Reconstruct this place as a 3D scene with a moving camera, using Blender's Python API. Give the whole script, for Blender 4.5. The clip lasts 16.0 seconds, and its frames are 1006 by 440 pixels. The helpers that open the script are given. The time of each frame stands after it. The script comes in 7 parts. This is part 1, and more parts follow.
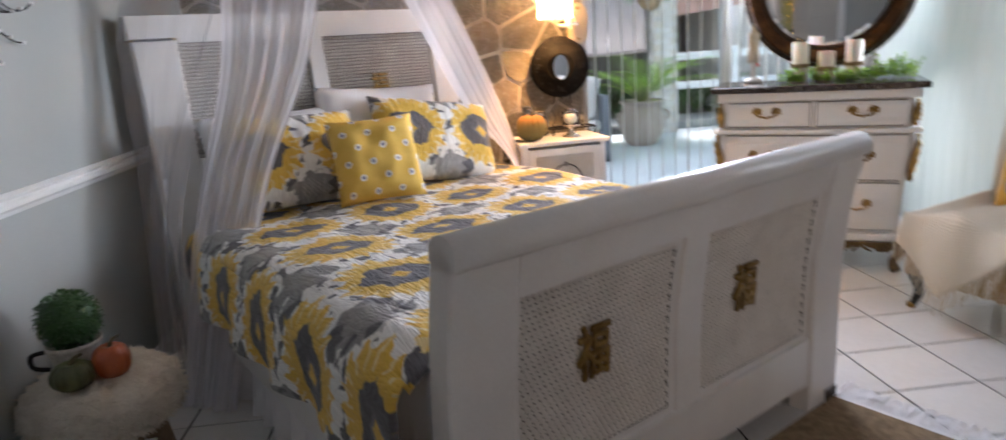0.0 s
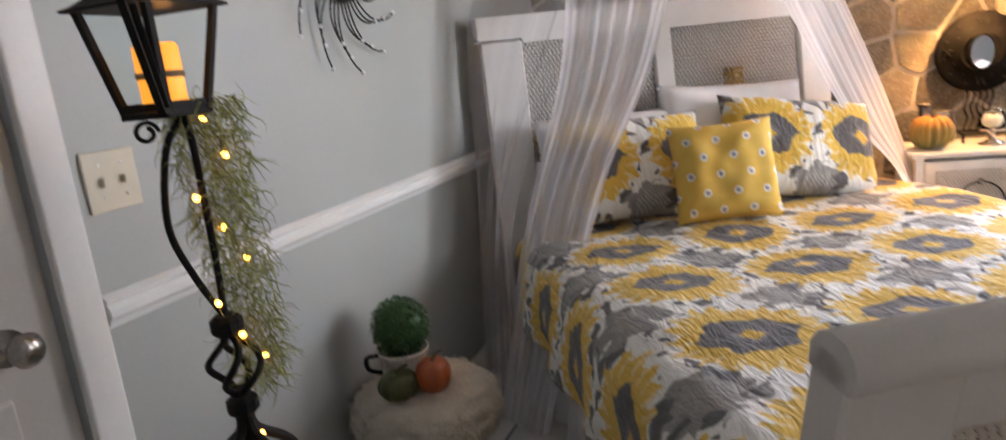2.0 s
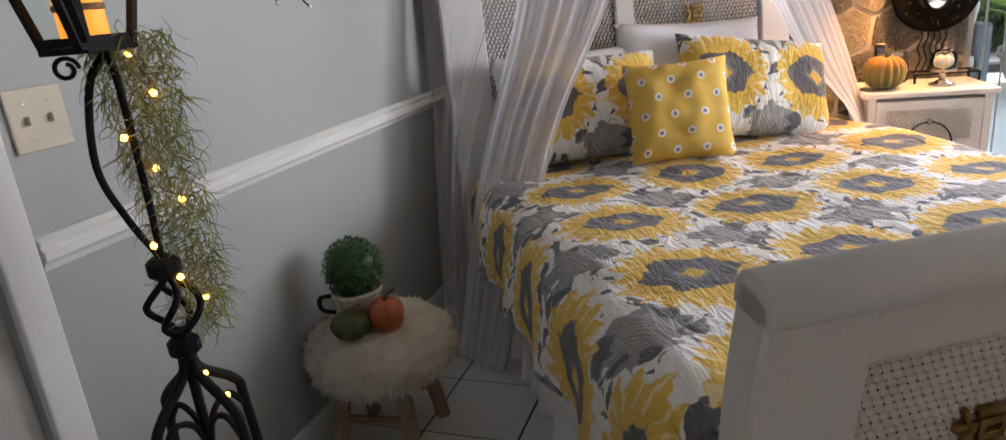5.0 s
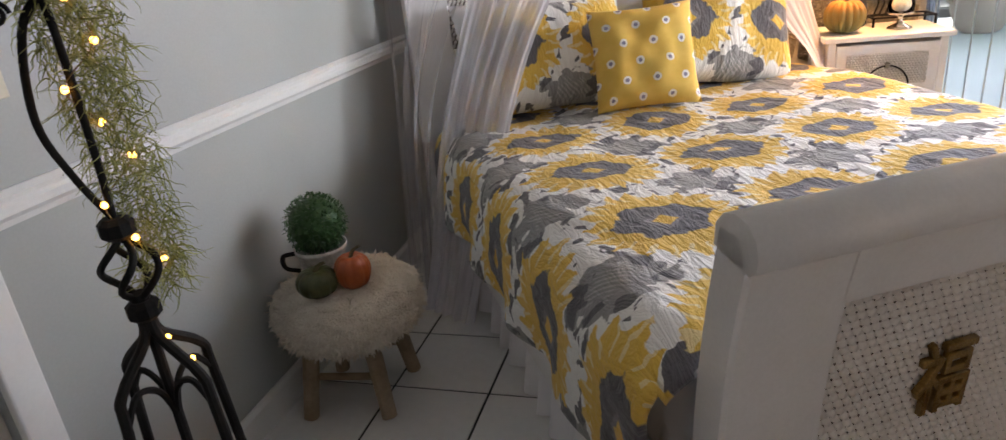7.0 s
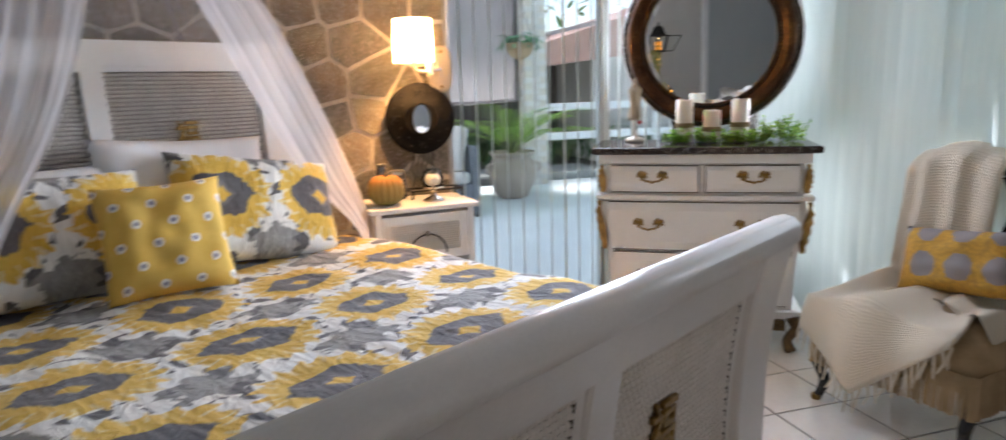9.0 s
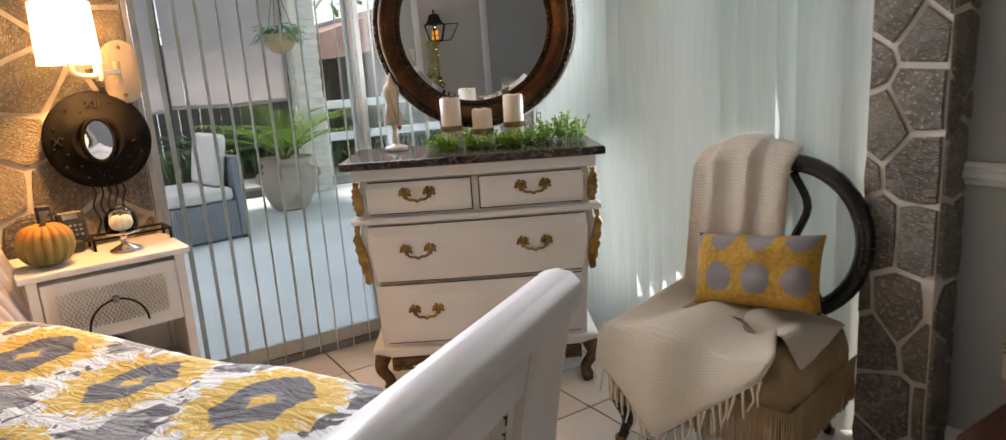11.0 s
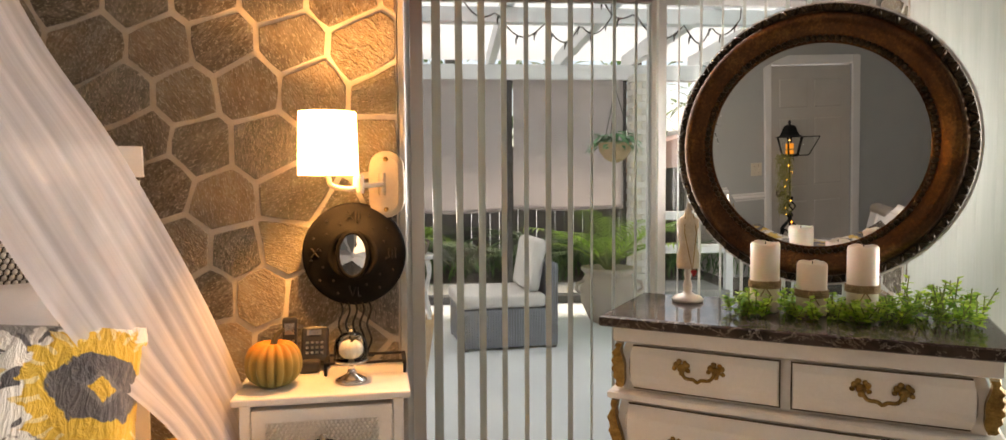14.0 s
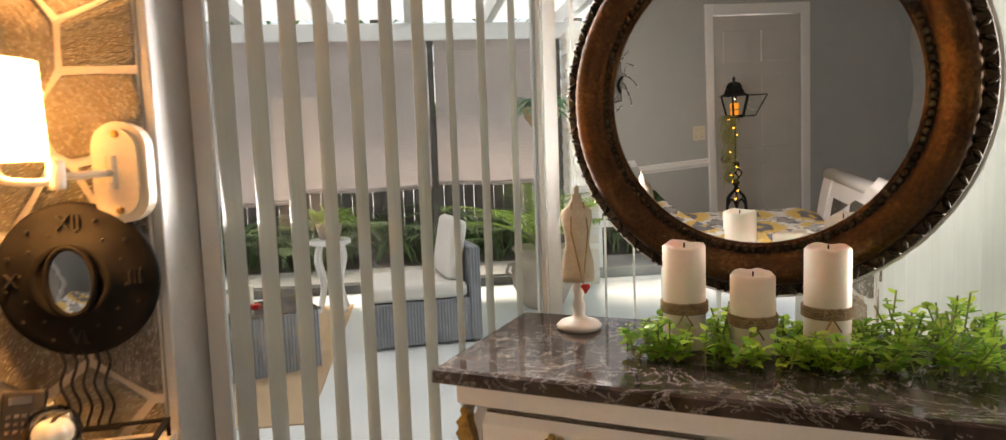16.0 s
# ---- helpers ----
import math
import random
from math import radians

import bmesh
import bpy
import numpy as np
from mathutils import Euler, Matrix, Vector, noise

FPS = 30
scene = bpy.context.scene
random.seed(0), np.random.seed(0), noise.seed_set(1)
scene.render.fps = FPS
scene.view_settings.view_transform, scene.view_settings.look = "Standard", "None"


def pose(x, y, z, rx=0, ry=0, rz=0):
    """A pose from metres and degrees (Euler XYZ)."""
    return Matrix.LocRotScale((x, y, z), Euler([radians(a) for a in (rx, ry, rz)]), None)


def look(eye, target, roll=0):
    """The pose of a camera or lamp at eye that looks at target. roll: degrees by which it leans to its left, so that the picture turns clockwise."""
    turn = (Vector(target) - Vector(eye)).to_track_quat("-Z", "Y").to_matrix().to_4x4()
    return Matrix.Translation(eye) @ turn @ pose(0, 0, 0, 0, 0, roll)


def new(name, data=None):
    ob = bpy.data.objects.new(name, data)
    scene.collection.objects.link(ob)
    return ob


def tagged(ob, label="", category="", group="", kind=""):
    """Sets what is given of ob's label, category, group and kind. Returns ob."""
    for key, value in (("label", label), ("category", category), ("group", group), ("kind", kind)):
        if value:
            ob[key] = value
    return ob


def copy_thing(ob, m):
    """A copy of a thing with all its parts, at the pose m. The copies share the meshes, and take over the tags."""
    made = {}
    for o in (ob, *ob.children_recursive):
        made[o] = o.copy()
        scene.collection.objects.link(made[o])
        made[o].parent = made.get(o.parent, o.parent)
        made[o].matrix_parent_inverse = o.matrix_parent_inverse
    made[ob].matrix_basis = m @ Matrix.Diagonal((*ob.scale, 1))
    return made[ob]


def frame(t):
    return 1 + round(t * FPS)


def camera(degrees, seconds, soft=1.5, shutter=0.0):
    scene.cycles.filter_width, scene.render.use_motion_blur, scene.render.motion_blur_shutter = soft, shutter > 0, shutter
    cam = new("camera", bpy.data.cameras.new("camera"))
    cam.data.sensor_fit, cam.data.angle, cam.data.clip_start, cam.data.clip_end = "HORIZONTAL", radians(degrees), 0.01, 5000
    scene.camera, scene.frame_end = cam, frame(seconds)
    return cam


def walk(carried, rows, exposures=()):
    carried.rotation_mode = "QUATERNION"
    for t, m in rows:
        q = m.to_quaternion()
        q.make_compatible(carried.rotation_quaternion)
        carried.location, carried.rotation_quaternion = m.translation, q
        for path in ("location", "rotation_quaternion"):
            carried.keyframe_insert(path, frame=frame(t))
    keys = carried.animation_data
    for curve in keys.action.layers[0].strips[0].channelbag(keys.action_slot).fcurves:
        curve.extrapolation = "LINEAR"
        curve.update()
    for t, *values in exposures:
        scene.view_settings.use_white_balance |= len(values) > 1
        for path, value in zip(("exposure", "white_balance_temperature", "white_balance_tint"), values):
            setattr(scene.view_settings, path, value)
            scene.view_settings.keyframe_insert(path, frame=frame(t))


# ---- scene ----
cam = camera(72.1, 16.0, soft=1.35, shutter=0.4)
PATH = [
    (0, (-0.116, -0.035, 1.225), (0.061, 1.898, 0.742), -3.9),
    (0.5, (-0.123, 0.132, 1.221), (-0.28, 2.08, 0.799), -1.8),
    (1, (-0.134, 0.239, 1.224), (-0.5, 2.157, 0.791), -4.5),
    (1.5, (-0.134, 0.317, 1.234), (-0.632, 2.15, 0.607), -4.6),
    (2, (-0.176, 0.322, 1.255), (-0.922, 2.125, 0.819), -6.1),
    (2.2, (-0.175, 0.333, 1.259), (-0.991, 2.128, 0.925), -5.8),
    (2.5, (-0.168, 0.322, 1.265), (-1.036, 2.108, 1.022), -5.0),
    (3, (-0.173, 0.337, 1.264), (-0.979, 2.156, 1.059), -3.7),
    (3.5, (-0.192, 0.348, 1.274), (-0.908, 2.211, 1.153), -3.1),
    (4, (-0.153, 0.336, 1.26), (-0.839, 2.186, 0.936), -3.6),
    (4.5, (-0.129, 0.324, 1.253), (-0.82, 2.136, 0.765), -4.5),
    (4.7, (-0.13, 0.332, 1.253), (-0.81, 2.132, 0.706), -5.0),
    (7, (-0.163, 0.362, 1.237), (-0.713, 2.133, 0.488), -6.0),
    (7.5, (-0.132, 0.385, 1.239), (-0.357, 2.248, 0.549), -4.5),
    (8, (-0.055, 0.442, 1.23), (0.129, 2.344, 0.638), -2.7),
    (8.2, (-0.024, 0.461, 1.231), (0.257, 2.363, 0.68), -2.1),
    (8.5, (0.003, 0.472, 1.239), (0.365, 2.39, 0.803), -0.6),
    (9, (0.043, 0.551, 1.236), (0.595, 2.436, 0.858), -1.8),
    (9.5, (0.124, 0.668, 1.24), (1.143, 2.352, 0.887), -3.6),
    (9.7, (0.153, 0.703, 1.237), (1.266, 2.325, 0.878), -4.7),
    (11.8, (0.682, 1.236, 1.262), (1.536, 2.989, 0.818), -2.9),
    (12, (0.715, 1.282, 1.262), (1.437, 3.109, 0.889), -1.9),
    (12.5, (0.799, 1.428, 1.301), (1.166, 3.391, 1.182), 3.5),
    (13, (0.878, 1.497, 1.332), (1.146, 3.479, 1.307), 3.1),
    (13.5, (0.902, 1.512, 1.334), (1.09, 3.503, 1.287), -0.2),
    (14, (0.929, 1.556, 1.324), (1.069, 3.548, 1.22), -0.3),
    (14.5, (0.997, 1.679, 1.327), (1.238, 3.657, 1.153), -2.1),
    (15, (1.075, 1.875, 1.338), (1.46, 3.835, 1.235), -2.1),
    (15.5, (1.186, 2.068, 1.329), (1.46, 4.042, 1.155), 2.0),
    (16, (1.319, 2.241, 1.337), (1.576, 4.215, 1.145), -2.0),
]
walk(cam, [(t, look(eye, target, roll)) for t, eye, target, roll in PATH], exposures=[
    (0, 0.85, 6300, 24), (1, 0.95, 7000, 26), (3.5, 0.88, 6300, 22), (4.5, 0.8, 6500, 23), (7, 1.05, 6700, 24), (8, 0.9, 6000, 20), (9.5, 0.6, 6400, 21), (12, 0.42, 7700, 24), (13, 0.35, 8500, 26), (16, 0.5, 8500, 26)])

# ---- light ----
world = bpy.data.worlds.new("sky")
scene.world = world
world.use_nodes = True
wn = world.node_tree.nodes
sky = wn.new("ShaderNodeTexSky")
sky.sky_type, sky.sun_disc, sky.sun_elevation, sky.sun_rotation = "NISHITA", False, radians(56), radians(-9)
world.node_tree.links.new(sky.outputs[0], wn["Background"].inputs[0])
wn["Background"].inputs[1].default_value = 0.15


def lamp(name, kind, m, energy, color=(1, 1, 1), **more):
    data = bpy.data.lights.new(name, kind)
    data.energy, data.color = energy, color
    for key, value in more.items():
        if key == "size":
            data.shape, data.size, data.size_y = "RECTANGLE", value[0], value[1]
        if key == "radius":
            data.shadow_soft_size = value
        if key == "angle":
            data.angle = value
        if key == "spread":
            data.spread = value
    ob = new(name, data)
    ob.matrix_world = m
    return ob


lamp("sun", "SUN", look((4, 16, 15), (2, 7, 0)), 5, (1, 0.96, 0.9), angle=radians(15))
lamp("patio_daylight", "AREA", look((1.45, 3.94, 1.58), (1.25, 1.6, 1.28)), 27, (0.78, 0.90, 1), size=(1.2, 0.8), spread=radians(118))
lamp("garden_daylight", "AREA", look((2.44, 3.1, 1.1), (-1, 2.95, 0.9)), 11.5, (0.84, 0.96, 1), size=(1.3, 1.7), spread=radians(60))
lamp("yard_daylight", "AREA", look((2.61, 3.1, 1.05), (-1, 3.1, 1.05)), 0.9, (0.84, 0.97, 1), size=(1.75, 1.9))
# added warm fill at the unseen doorway, for the footboard and east wall; no known lamp
lamp("hall_light", "AREA", look((0.075, -1.66, 1.05), (0.9, 2.0, 0.6)), 2, (1, 0.78, 0.54), size=(0.8, 1.9), spread=radians(90))


# ---- materials ----
class Nodes:
    """A node tree with short calls."""

    def __init__(self, name):
        self.mat = bpy.data.materials.new(name)
        self.mat.use_nodes = True
        self.t = self.mat.node_tree
        self.b = self.t.nodes["Principled BSDF"]
        self.out = self.t.nodes["Material Output"]

    def add(self, kind, **inputs):
        n = self.t.nodes.new(kind)
        for key, value in inputs.items():
            self.set(n, key.replace("_", " "), value)
        return n

    def set(self, n, key, value):
        sock = n.inputs[int(key)] if key.isdigit() else n.inputs[key]
        if isinstance(value, bpy.types.NodeSocket):
            self.t.links.new(value, sock)
        else:
            sock.default_value = value

    def math(self, op, a, b=0.0, c=0.0):
        n = self.t.nodes.new("ShaderNodeMath")
        n.operation = op
        for i, v in enumerate((a, b, c)):
            self.set(n, str(i), v)
        return n.outputs[0]

    def coords(self, kind="Object"):
        return self.add("ShaderNodeTexCoord").outputs[kind]

    def scaled(self, vec, s):
        n = self.add("ShaderNodeMapping")
        self.set(n, "Vector", vec)
        n.inputs["Scale"].default_value = s
        return n.outputs[0]

    def noise(self, vec, scale, detail=4.0, rough=0.55, distort=0.0):
        return self.add("ShaderNodeTexNoise", Vector=vec, Scale=scale, Detail=detail, Roughness=rough, Distortion=distort).outputs["Fac"]

    def ramp(self, fac, *stops):
        n = self.add("ShaderNodeValToRGB")
        self.set(n, "Fac", fac)
        e = n.color_ramp.elements
        while len(e) < len(stops):
            e.new(0.5)
        for k, (pos, col) in zip(e, stops):
            k.position, k.color = pos, (*col, 1) if len(col) == 3 else col
        return n.outputs[0]

    def mix(self, fac, a, b, mode="MIX"):
        n = self.t.nodes.new("ShaderNodeMix")
        n.data_type, n.blend_type = "RGBA", mode
        for sock, v in ((n.inputs[0], fac), (n.inputs[6], a), (n.inputs[7], b)):
            if isinstance(v, bpy.types.NodeSocket):
                self.t.links.new(v, sock)
            else:
                sock.default_value = v if not isinstance(v, tuple) else (*v[:3], 1)
        return n.outputs[2]

    def bump(self, height, strength=0.3, distance=0.01):
        n = self.add("ShaderNodeBump", Height=height, Strength=strength, Distance=distance)
        self.t.links.new(n.outputs[0], self.b.inputs["Normal"])

    def base(self, color, rough=0.5, metal=0.0, **more):
        self.set(self.b, "Base Color", color if isinstance(color, bpy.types.NodeSocket) else (*color, 1))
        self.set(self.b, "Roughness", rough)
        self.set(self.b, "Metallic", metal)
        for key, value in more.items():
            self.set(self.b, key.replace("_", " "), value)
        return self.mat


def paint(name, a, b, rough=0.5, scale=6.0, fine=90.0, bump=0.15, metal=0.0, dist=0.003, random_tone=0.0, **more):
    """Two tones mixed by broad and fine noise, with fine relief."""
    n = Nodes(name)
    v = n.coords()
    broad, grain = n.noise(v, scale, 5), n.noise(v, fine, 3)
    f = n.math("ADD", n.math("MULTIPLY", broad, 0.7), n.math("MULTIPLY", grain, 0.3))
    col = n.ramp(f, (0.35, a), (0.65, b))
    if random_tone:
        r = n.add("ShaderNodeObjectInfo").outputs["Random"]
        k = n.math("ADD", n.math("MULTIPLY", r, random_tone), 1 - random_tone / 2)
        hsv = n.add("ShaderNodeHueSaturation", Value=k, Color=col)
        col = hsv.outputs[0]
    n.bump(n.math("ADD", grain, n.math("MULTIPLY", broad, 0.6)), bump, dist)
    rg = n.math("ADD", n.math("MULTIPLY", broad, 0.2), rough - 0.1)
    return n.base(col, rg, metal, **more)


M_wall = paint("wall_paint", (0.38, 0.40, 0.385), (0.44, 0.455, 0.44), 0.45, 1.3, 160, 0.06)
M_white = paint("white_paint", (0.74, 0.73, 0.72), (0.82, 0.81, 0.8), 0.42, 3, 120, 0.05)
M_trim = paint("trim_white", (0.74, 0.74, 0.72), (0.82, 0.82, 0.8), 0.35, 3, 120, 0.05)
M_bedwhite = paint("bed_white", (0.70, 0.68, 0.66), (0.80, 0.78, 0.76), 0.32, 4, 150, 0.06)
M_chest = paint("chest_white", (0.74, 0.72, 0.69), (0.82, 0.80, 0.77), 0.35, 3, 120, 0.05)
M_ceiling = paint("ceiling_white", (0.72, 0.72, 0.70), (0.78, 0.78, 0.76), 0.8, 4, 70, 0.3)
M_beam = paint("russet_wood", (0.42, 0.075, 0.02), (0.55, 0.11, 0.03), 0.4, 3, 60, 0.15)
M_tile = paint("glazed_tile", (0.70, 0.68, 0.65), (0.80, 0.78, 0.75), 0.16, 2.2, 40, 0.05, random_tone=0.05)
M_grout = paint("grout", (0.02, 0.02, 0.022), (0.05, 0.048, 0.046), 0.9, 20, 120, 0.3)
M_mortar = paint("mortar", (0.60, 0.54, 0.46), (0.72, 0.66, 0.57), 0.9, 14, 160, 0.5, dist=0.004)
M_black = paint("black_iron", (0.008, 0.008, 0.008), (0.022, 0.020, 0.018), 0.62, 9, 200, 0.2, 0.0, Specular_IOR_Level=0.15)
M_gold = paint("aged_gold", (0.16, 0.09, 0.025), (0.42, 0.27, 0.09), 0.42, 30, 200, 0.4, 0.85)
M_cane = paint("cane", (0.66, 0.63, 0.59), (0.80, 0.77, 0.73), 0.5, 12, 200, 0.2)
# dark brown; behind the bed's cane it paints the shade seen through the gaps
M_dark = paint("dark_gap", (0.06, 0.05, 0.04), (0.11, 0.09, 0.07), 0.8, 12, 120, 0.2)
M_linen = paint("white_linen", (0.76, 0.75, 0.76), (0.84, 0.83, 0.84), 0.85, 7, 420, 0.35, dist=0.002)
M_jute = paint("jute", (0.16, 0.10, 0.05), (0.34, 0.24, 0.14), 0.95, 40, 220, 0.8, dist=0.006)
M_patio = paint("patio_concrete", (0.60, 0.64, 0.65), (0.72, 0.76, 0.76), 0.7, 1.5, 60, 0.25)


def stone_material():
    n = Nodes("flagstone")
    v = n.coords()
    info = n.add("ShaderNodeObjectInfo").outputs["Random"]
    turn = n.add("ShaderNodeVectorRotate", Vector=v, Angle=n.math("MULTIPLY", info, 6.0))
    turn.rotation_type = "Y_AXIS"
    grain = n.noise(n.scaled(turn.outputs[0], (6, 6, 17)), 2.4, 8, 0.68, 1.6)
    blot = n.noise(v, 7, 5)
    fleck = n.noise(n.scaled(turn.outputs[0], (60, 60, 170)), 1.5, 4)
    tone = n.ramp(info, (0.0, (0.07, 0.066, 0.055)), (0.25, (0.32, 0.24, 0.15)), (0.5, (0.38, 0.33, 0.23)), (0.75, (0.16, 0.155, 0.13)), (1.0, (0.48, 0.36, 0.24)))
    dark = n.mix(n.ramp(grain, (0.45, (0, 0, 0)), (0.57, (1, 1, 1))), tone, (0.46, 0.42, 0.36), "MIX")
    shade = n.mix(0.62, tone, dark)
    col = n.mix(n.ramp(blot, (0.4, (0, 0, 0)), (0.7, (0.6, 0.6, 0.6))), shade, (0.13, 0.115, 0.095))
    col = n.mix(n.ramp(fleck, (0.57, (0, 0, 0)), (0.64, (0.85, 0.85, 0.85))), col, (0.64, 0.60, 0.53))
    n.bump(n.math("ADD", n.math("MULTIPLY", grain, 1.4), n.math("MULTIPLY", fleck, 0.6)), 1.0, 0.022)
    return n.base(col, n.ramp(grain, (0.3, (0.6, 0.6, 0.6)), (0.7, (0.38, 0.38, 0.38))))


M_stone = stone_material()


def ikat_material():
    """Printed cotton: yellow sunbursts with charcoal hearts, grey scrolls between, on white."""
    n = Nodes("ikat_print")
    uv = n.coords("UV")
    wob = n.add("ShaderNodeTexNoise", Vector=uv, Scale=9.0, Detail=3.0)
    off = n.t.nodes.new("ShaderNodeVectorMath")
    off.operation = "MULTIPLY_ADD"
    n.t.links.new(wob.outputs["Color"], off.inputs[0])
    off.inputs[1].default_value = (0.05, 0.05, 0)
    n.t.links.new(uv, off.inputs[2])
    sep = n.add("ShaderNodeSeparateXYZ", Vector=off.outputs[0])
    x, y = sep.outputs[0], sep.outputs[1]

    def cell(px, py, sx, sy):
        fx = n.math("SUBTRACT", n.math("FRACT", n.math("ADD", n.math("DIVIDE", x, px), sx)), 0.5)
        fy = n.math("SUBTRACT", n.math("FRACT", n.math("ADD", n.math("DIVIDE", y, py), sy)), 0.5)
        return fx, fy

    PX, PY = 0.38, 0.378
    fx, fy = cell(PX, PY, 0.882, 0.886)
    gx, gy = cell(PX, PY, 0.382, 0.386)
    scroll = n.noise(uv, 15, 2, 0.5, 0.9)
    scroll2 = n.noise(uv, 31, 2, 0.5, 0.8)
    weave = n.noise(uv, 90, 2)
    rag = n.math("SUBTRACT", n.noise(n.scaled(uv, (58, 34, 1)), 1.0, 2), 0.5)

    def square(v):
        return n.math("MULTIPLY", v, v)

    def total(*values):
        out = values[0]
        for v in values[1:]:
            out = n.math("ADD", out, v)
        return out

    ang = n.math("ARCTAN2", fy, fx)
    rad = n.math("SQRT", total(square(fx), n.math("MULTIPLY", square(fy), 1.12)))
    teeth = n.math("MULTIPLY", n.math("ABSOLUTE", n.math("SINE", n.math("ADD", n.math("MULTIPLY", ang, 9.0), n.math("MULTIPLY", scroll, 3.0)))), 0.085)
    flame = total(rad, teeth, n.math("MULTIPLY", rag, 0.10))
    ax, ay = n.math("ABSOLUTE", fx), n.math("ABSOLUTE", fy)
    heart = n.math("MAXIMUM", n.math("MULTIPLY", ay, 1.28), total(n.math("MULTIPLY", ax, 0.80), n.math("MULTIPLY", ay, 0.62)))
    heart = n.math("ADD", heart, n.math("MULTIPLY", rag, 0.085))
    core = total(ax, n.math("MULTIPLY", ay, 1.2), n.math("MULTIPLY", rag, 0.06))
    gang = n.math("ARCTAN2", gy, gx)
    gr = n.math("SQRT", total(n.math("MULTIPLY", square(gx), 0.8), n.math("MULTIPLY", square(gy), 1.25)))
    lobes = n.math("MULTIPLY", n.math("SINE", n.math("MULTIPLY", gang, 6.0)), 0.035)
    gr = total(gr, lobes, n.math("MULTIPLY", n.math("SUBTRACT", scroll, 0.5), 0.42), n.math("MULTIPLY", n.math("SUBTRACT", scroll2, 0.5), 0.12))
    stripe = n.math("GREATER_THAN", n.math("SINE", n.math("MULTIPLY", n.math("ADD", gx, gy), 150.0)), 0.25)
    white, yellow = (0.80, 0.79, 0.76), (0.72, 0.445, 0.035)
    grey, char = (0.24, 0.235, 0.23), (0.075, 0.070, 0.082)

    def below(value, edge, soft=0.006):
        m = n.add("ShaderNodeMapRange", Value=value)
        m.inputs["From Min"].default_value, m.inputs["From Max"].default_value = edge - soft, edge + soft
        m.inputs["To Min"].default_value, m.inputs["To Max"].default_value = 1, 0
        return m.outputs[0]

    lit = n.math("MULTIPLY", stripe, below(gr, 0.13, 0.03))
    col = n.mix(below(gr, 0.24), white, n.mix(lit, grey, (0.37, 0.36, 0.345)))
    ring = n.math("MULTIPLY", n.math("GREATER_THAN", rad, 0.44), n.math("LESS_THAN", rad, 0.60))
    col = n.mix(n.math("MULTIPLY", below(scroll, 0.435, 0.008), ring), col, char)
    col = n.mix(below(flame, 0.485), col, yellow)
    veins = n.math("MULTIPLY", n.math("GREATER_THAN", n.math("SINE", n.math("ADD", n.math("MULTIPLY", ang, 24.0), n.math("MULTIPLY", scroll, 7.0))), 0.70), n.math("GREATER_THAN", rad, 0.33))
    col = n.mix(n.math("MULTIPLY", n.math("MULTIPLY", veins, below(flame, 0.485)), 0.8), col, (0.80, 0.68, 0.36))
    col = n.mix(below(heart, 0.252), col, char)
    col = n.mix(below(core, 0.135), col, (0.16, 0.15, 0.16))
    col = n.mix(below(core, 0.088), col, yellow)
    col = n.mix(n.math("MULTIPLY", weave, 0.10), col, white)
    n.bump(n.math("ADD", n.math("MULTIPLY", n.noise(n.scaled(uv, (26, 9, 1)), 1.0, 4, 0.6, 1.2), 5.0), n.math("MULTIPLY", n.noise(uv, 300, 2), 0.3)), 0.55, 0.009)
    return n.base(col, 0.85, 0.0, Sheen_Weight=0.15)


M_ikat = ikat_material()


def net_material(name, lo, hi):
    """Fine white tulle: see-through, a little denser along its soft folds."""
    n = Nodes(name)
    tr = n.add("ShaderNodeBsdfTransparent")
    cloth = n.add("ShaderNodeBsdfDiffuse", Color=(0.93, 0.90, 0.94, 1))
    glow = n.add("ShaderNodeBsdfTranslucent", Color=(0.93, 0.90, 0.94, 1))
    both = n.add("ShaderNodeMixShader", Fac=0.45)
    n.t.links.new(cloth.outputs[0], both.inputs[1])
    n.t.links.new(glow.outputs[0], both.inputs[2])
    mixer = n.add("ShaderNodeMixShader")
    v = n.coords("UV")
    broad = n.noise(n.scaled(v, (7, 0.7, 1)), 1.0, 2)
    fine = n.noise(n.scaled(v, (34, 0.9, 1)), 1.0, 2)
    f = n.math("ADD", n.math("MULTIPLY", broad, 0.7), n.math("MULTIPLY", fine, 0.3))
    n.set(mixer, "0", n.ramp(f, (0.32, (lo, lo, lo)), (0.68, (hi, hi, hi))))
    n.t.links.new(tr.outputs[0], mixer.inputs[1])
    n.t.links.new(both.outputs[0], mixer.inputs[2])
    n.t.links.new(mixer.outputs[0], n.out.inputs[0])
    return n.mat


M_net = net_material("mosquito_net", 0.5, 0.82)
M_sheer = net_material("sheer_net", 0.14, 0.30)


def vane_material():
    n = Nodes("blind_vane")
    v = n.coords()
    col = n.ramp(n.noise(n.scaled(v, (30, 30, 1)), 3.0, 3), (0.3, (0.70, 0.74, 0.69)), (0.7, (0.79, 0.81, 0.77)))
    glow = n.add("ShaderNodeBsdfTranslucent", Color=col)
    n.base(col, 0.5)
    m = n.add("ShaderNodeMixShader", Fac=0.44)
    n.t.links.new(n.b.outputs[0], m.inputs[1])
    n.t.links.new(glow.outputs[0], m.inputs[2])
    n.t.links.new(m.outputs[0], n.out.inputs[0])
    return n.mat


M_vane = vane_material()


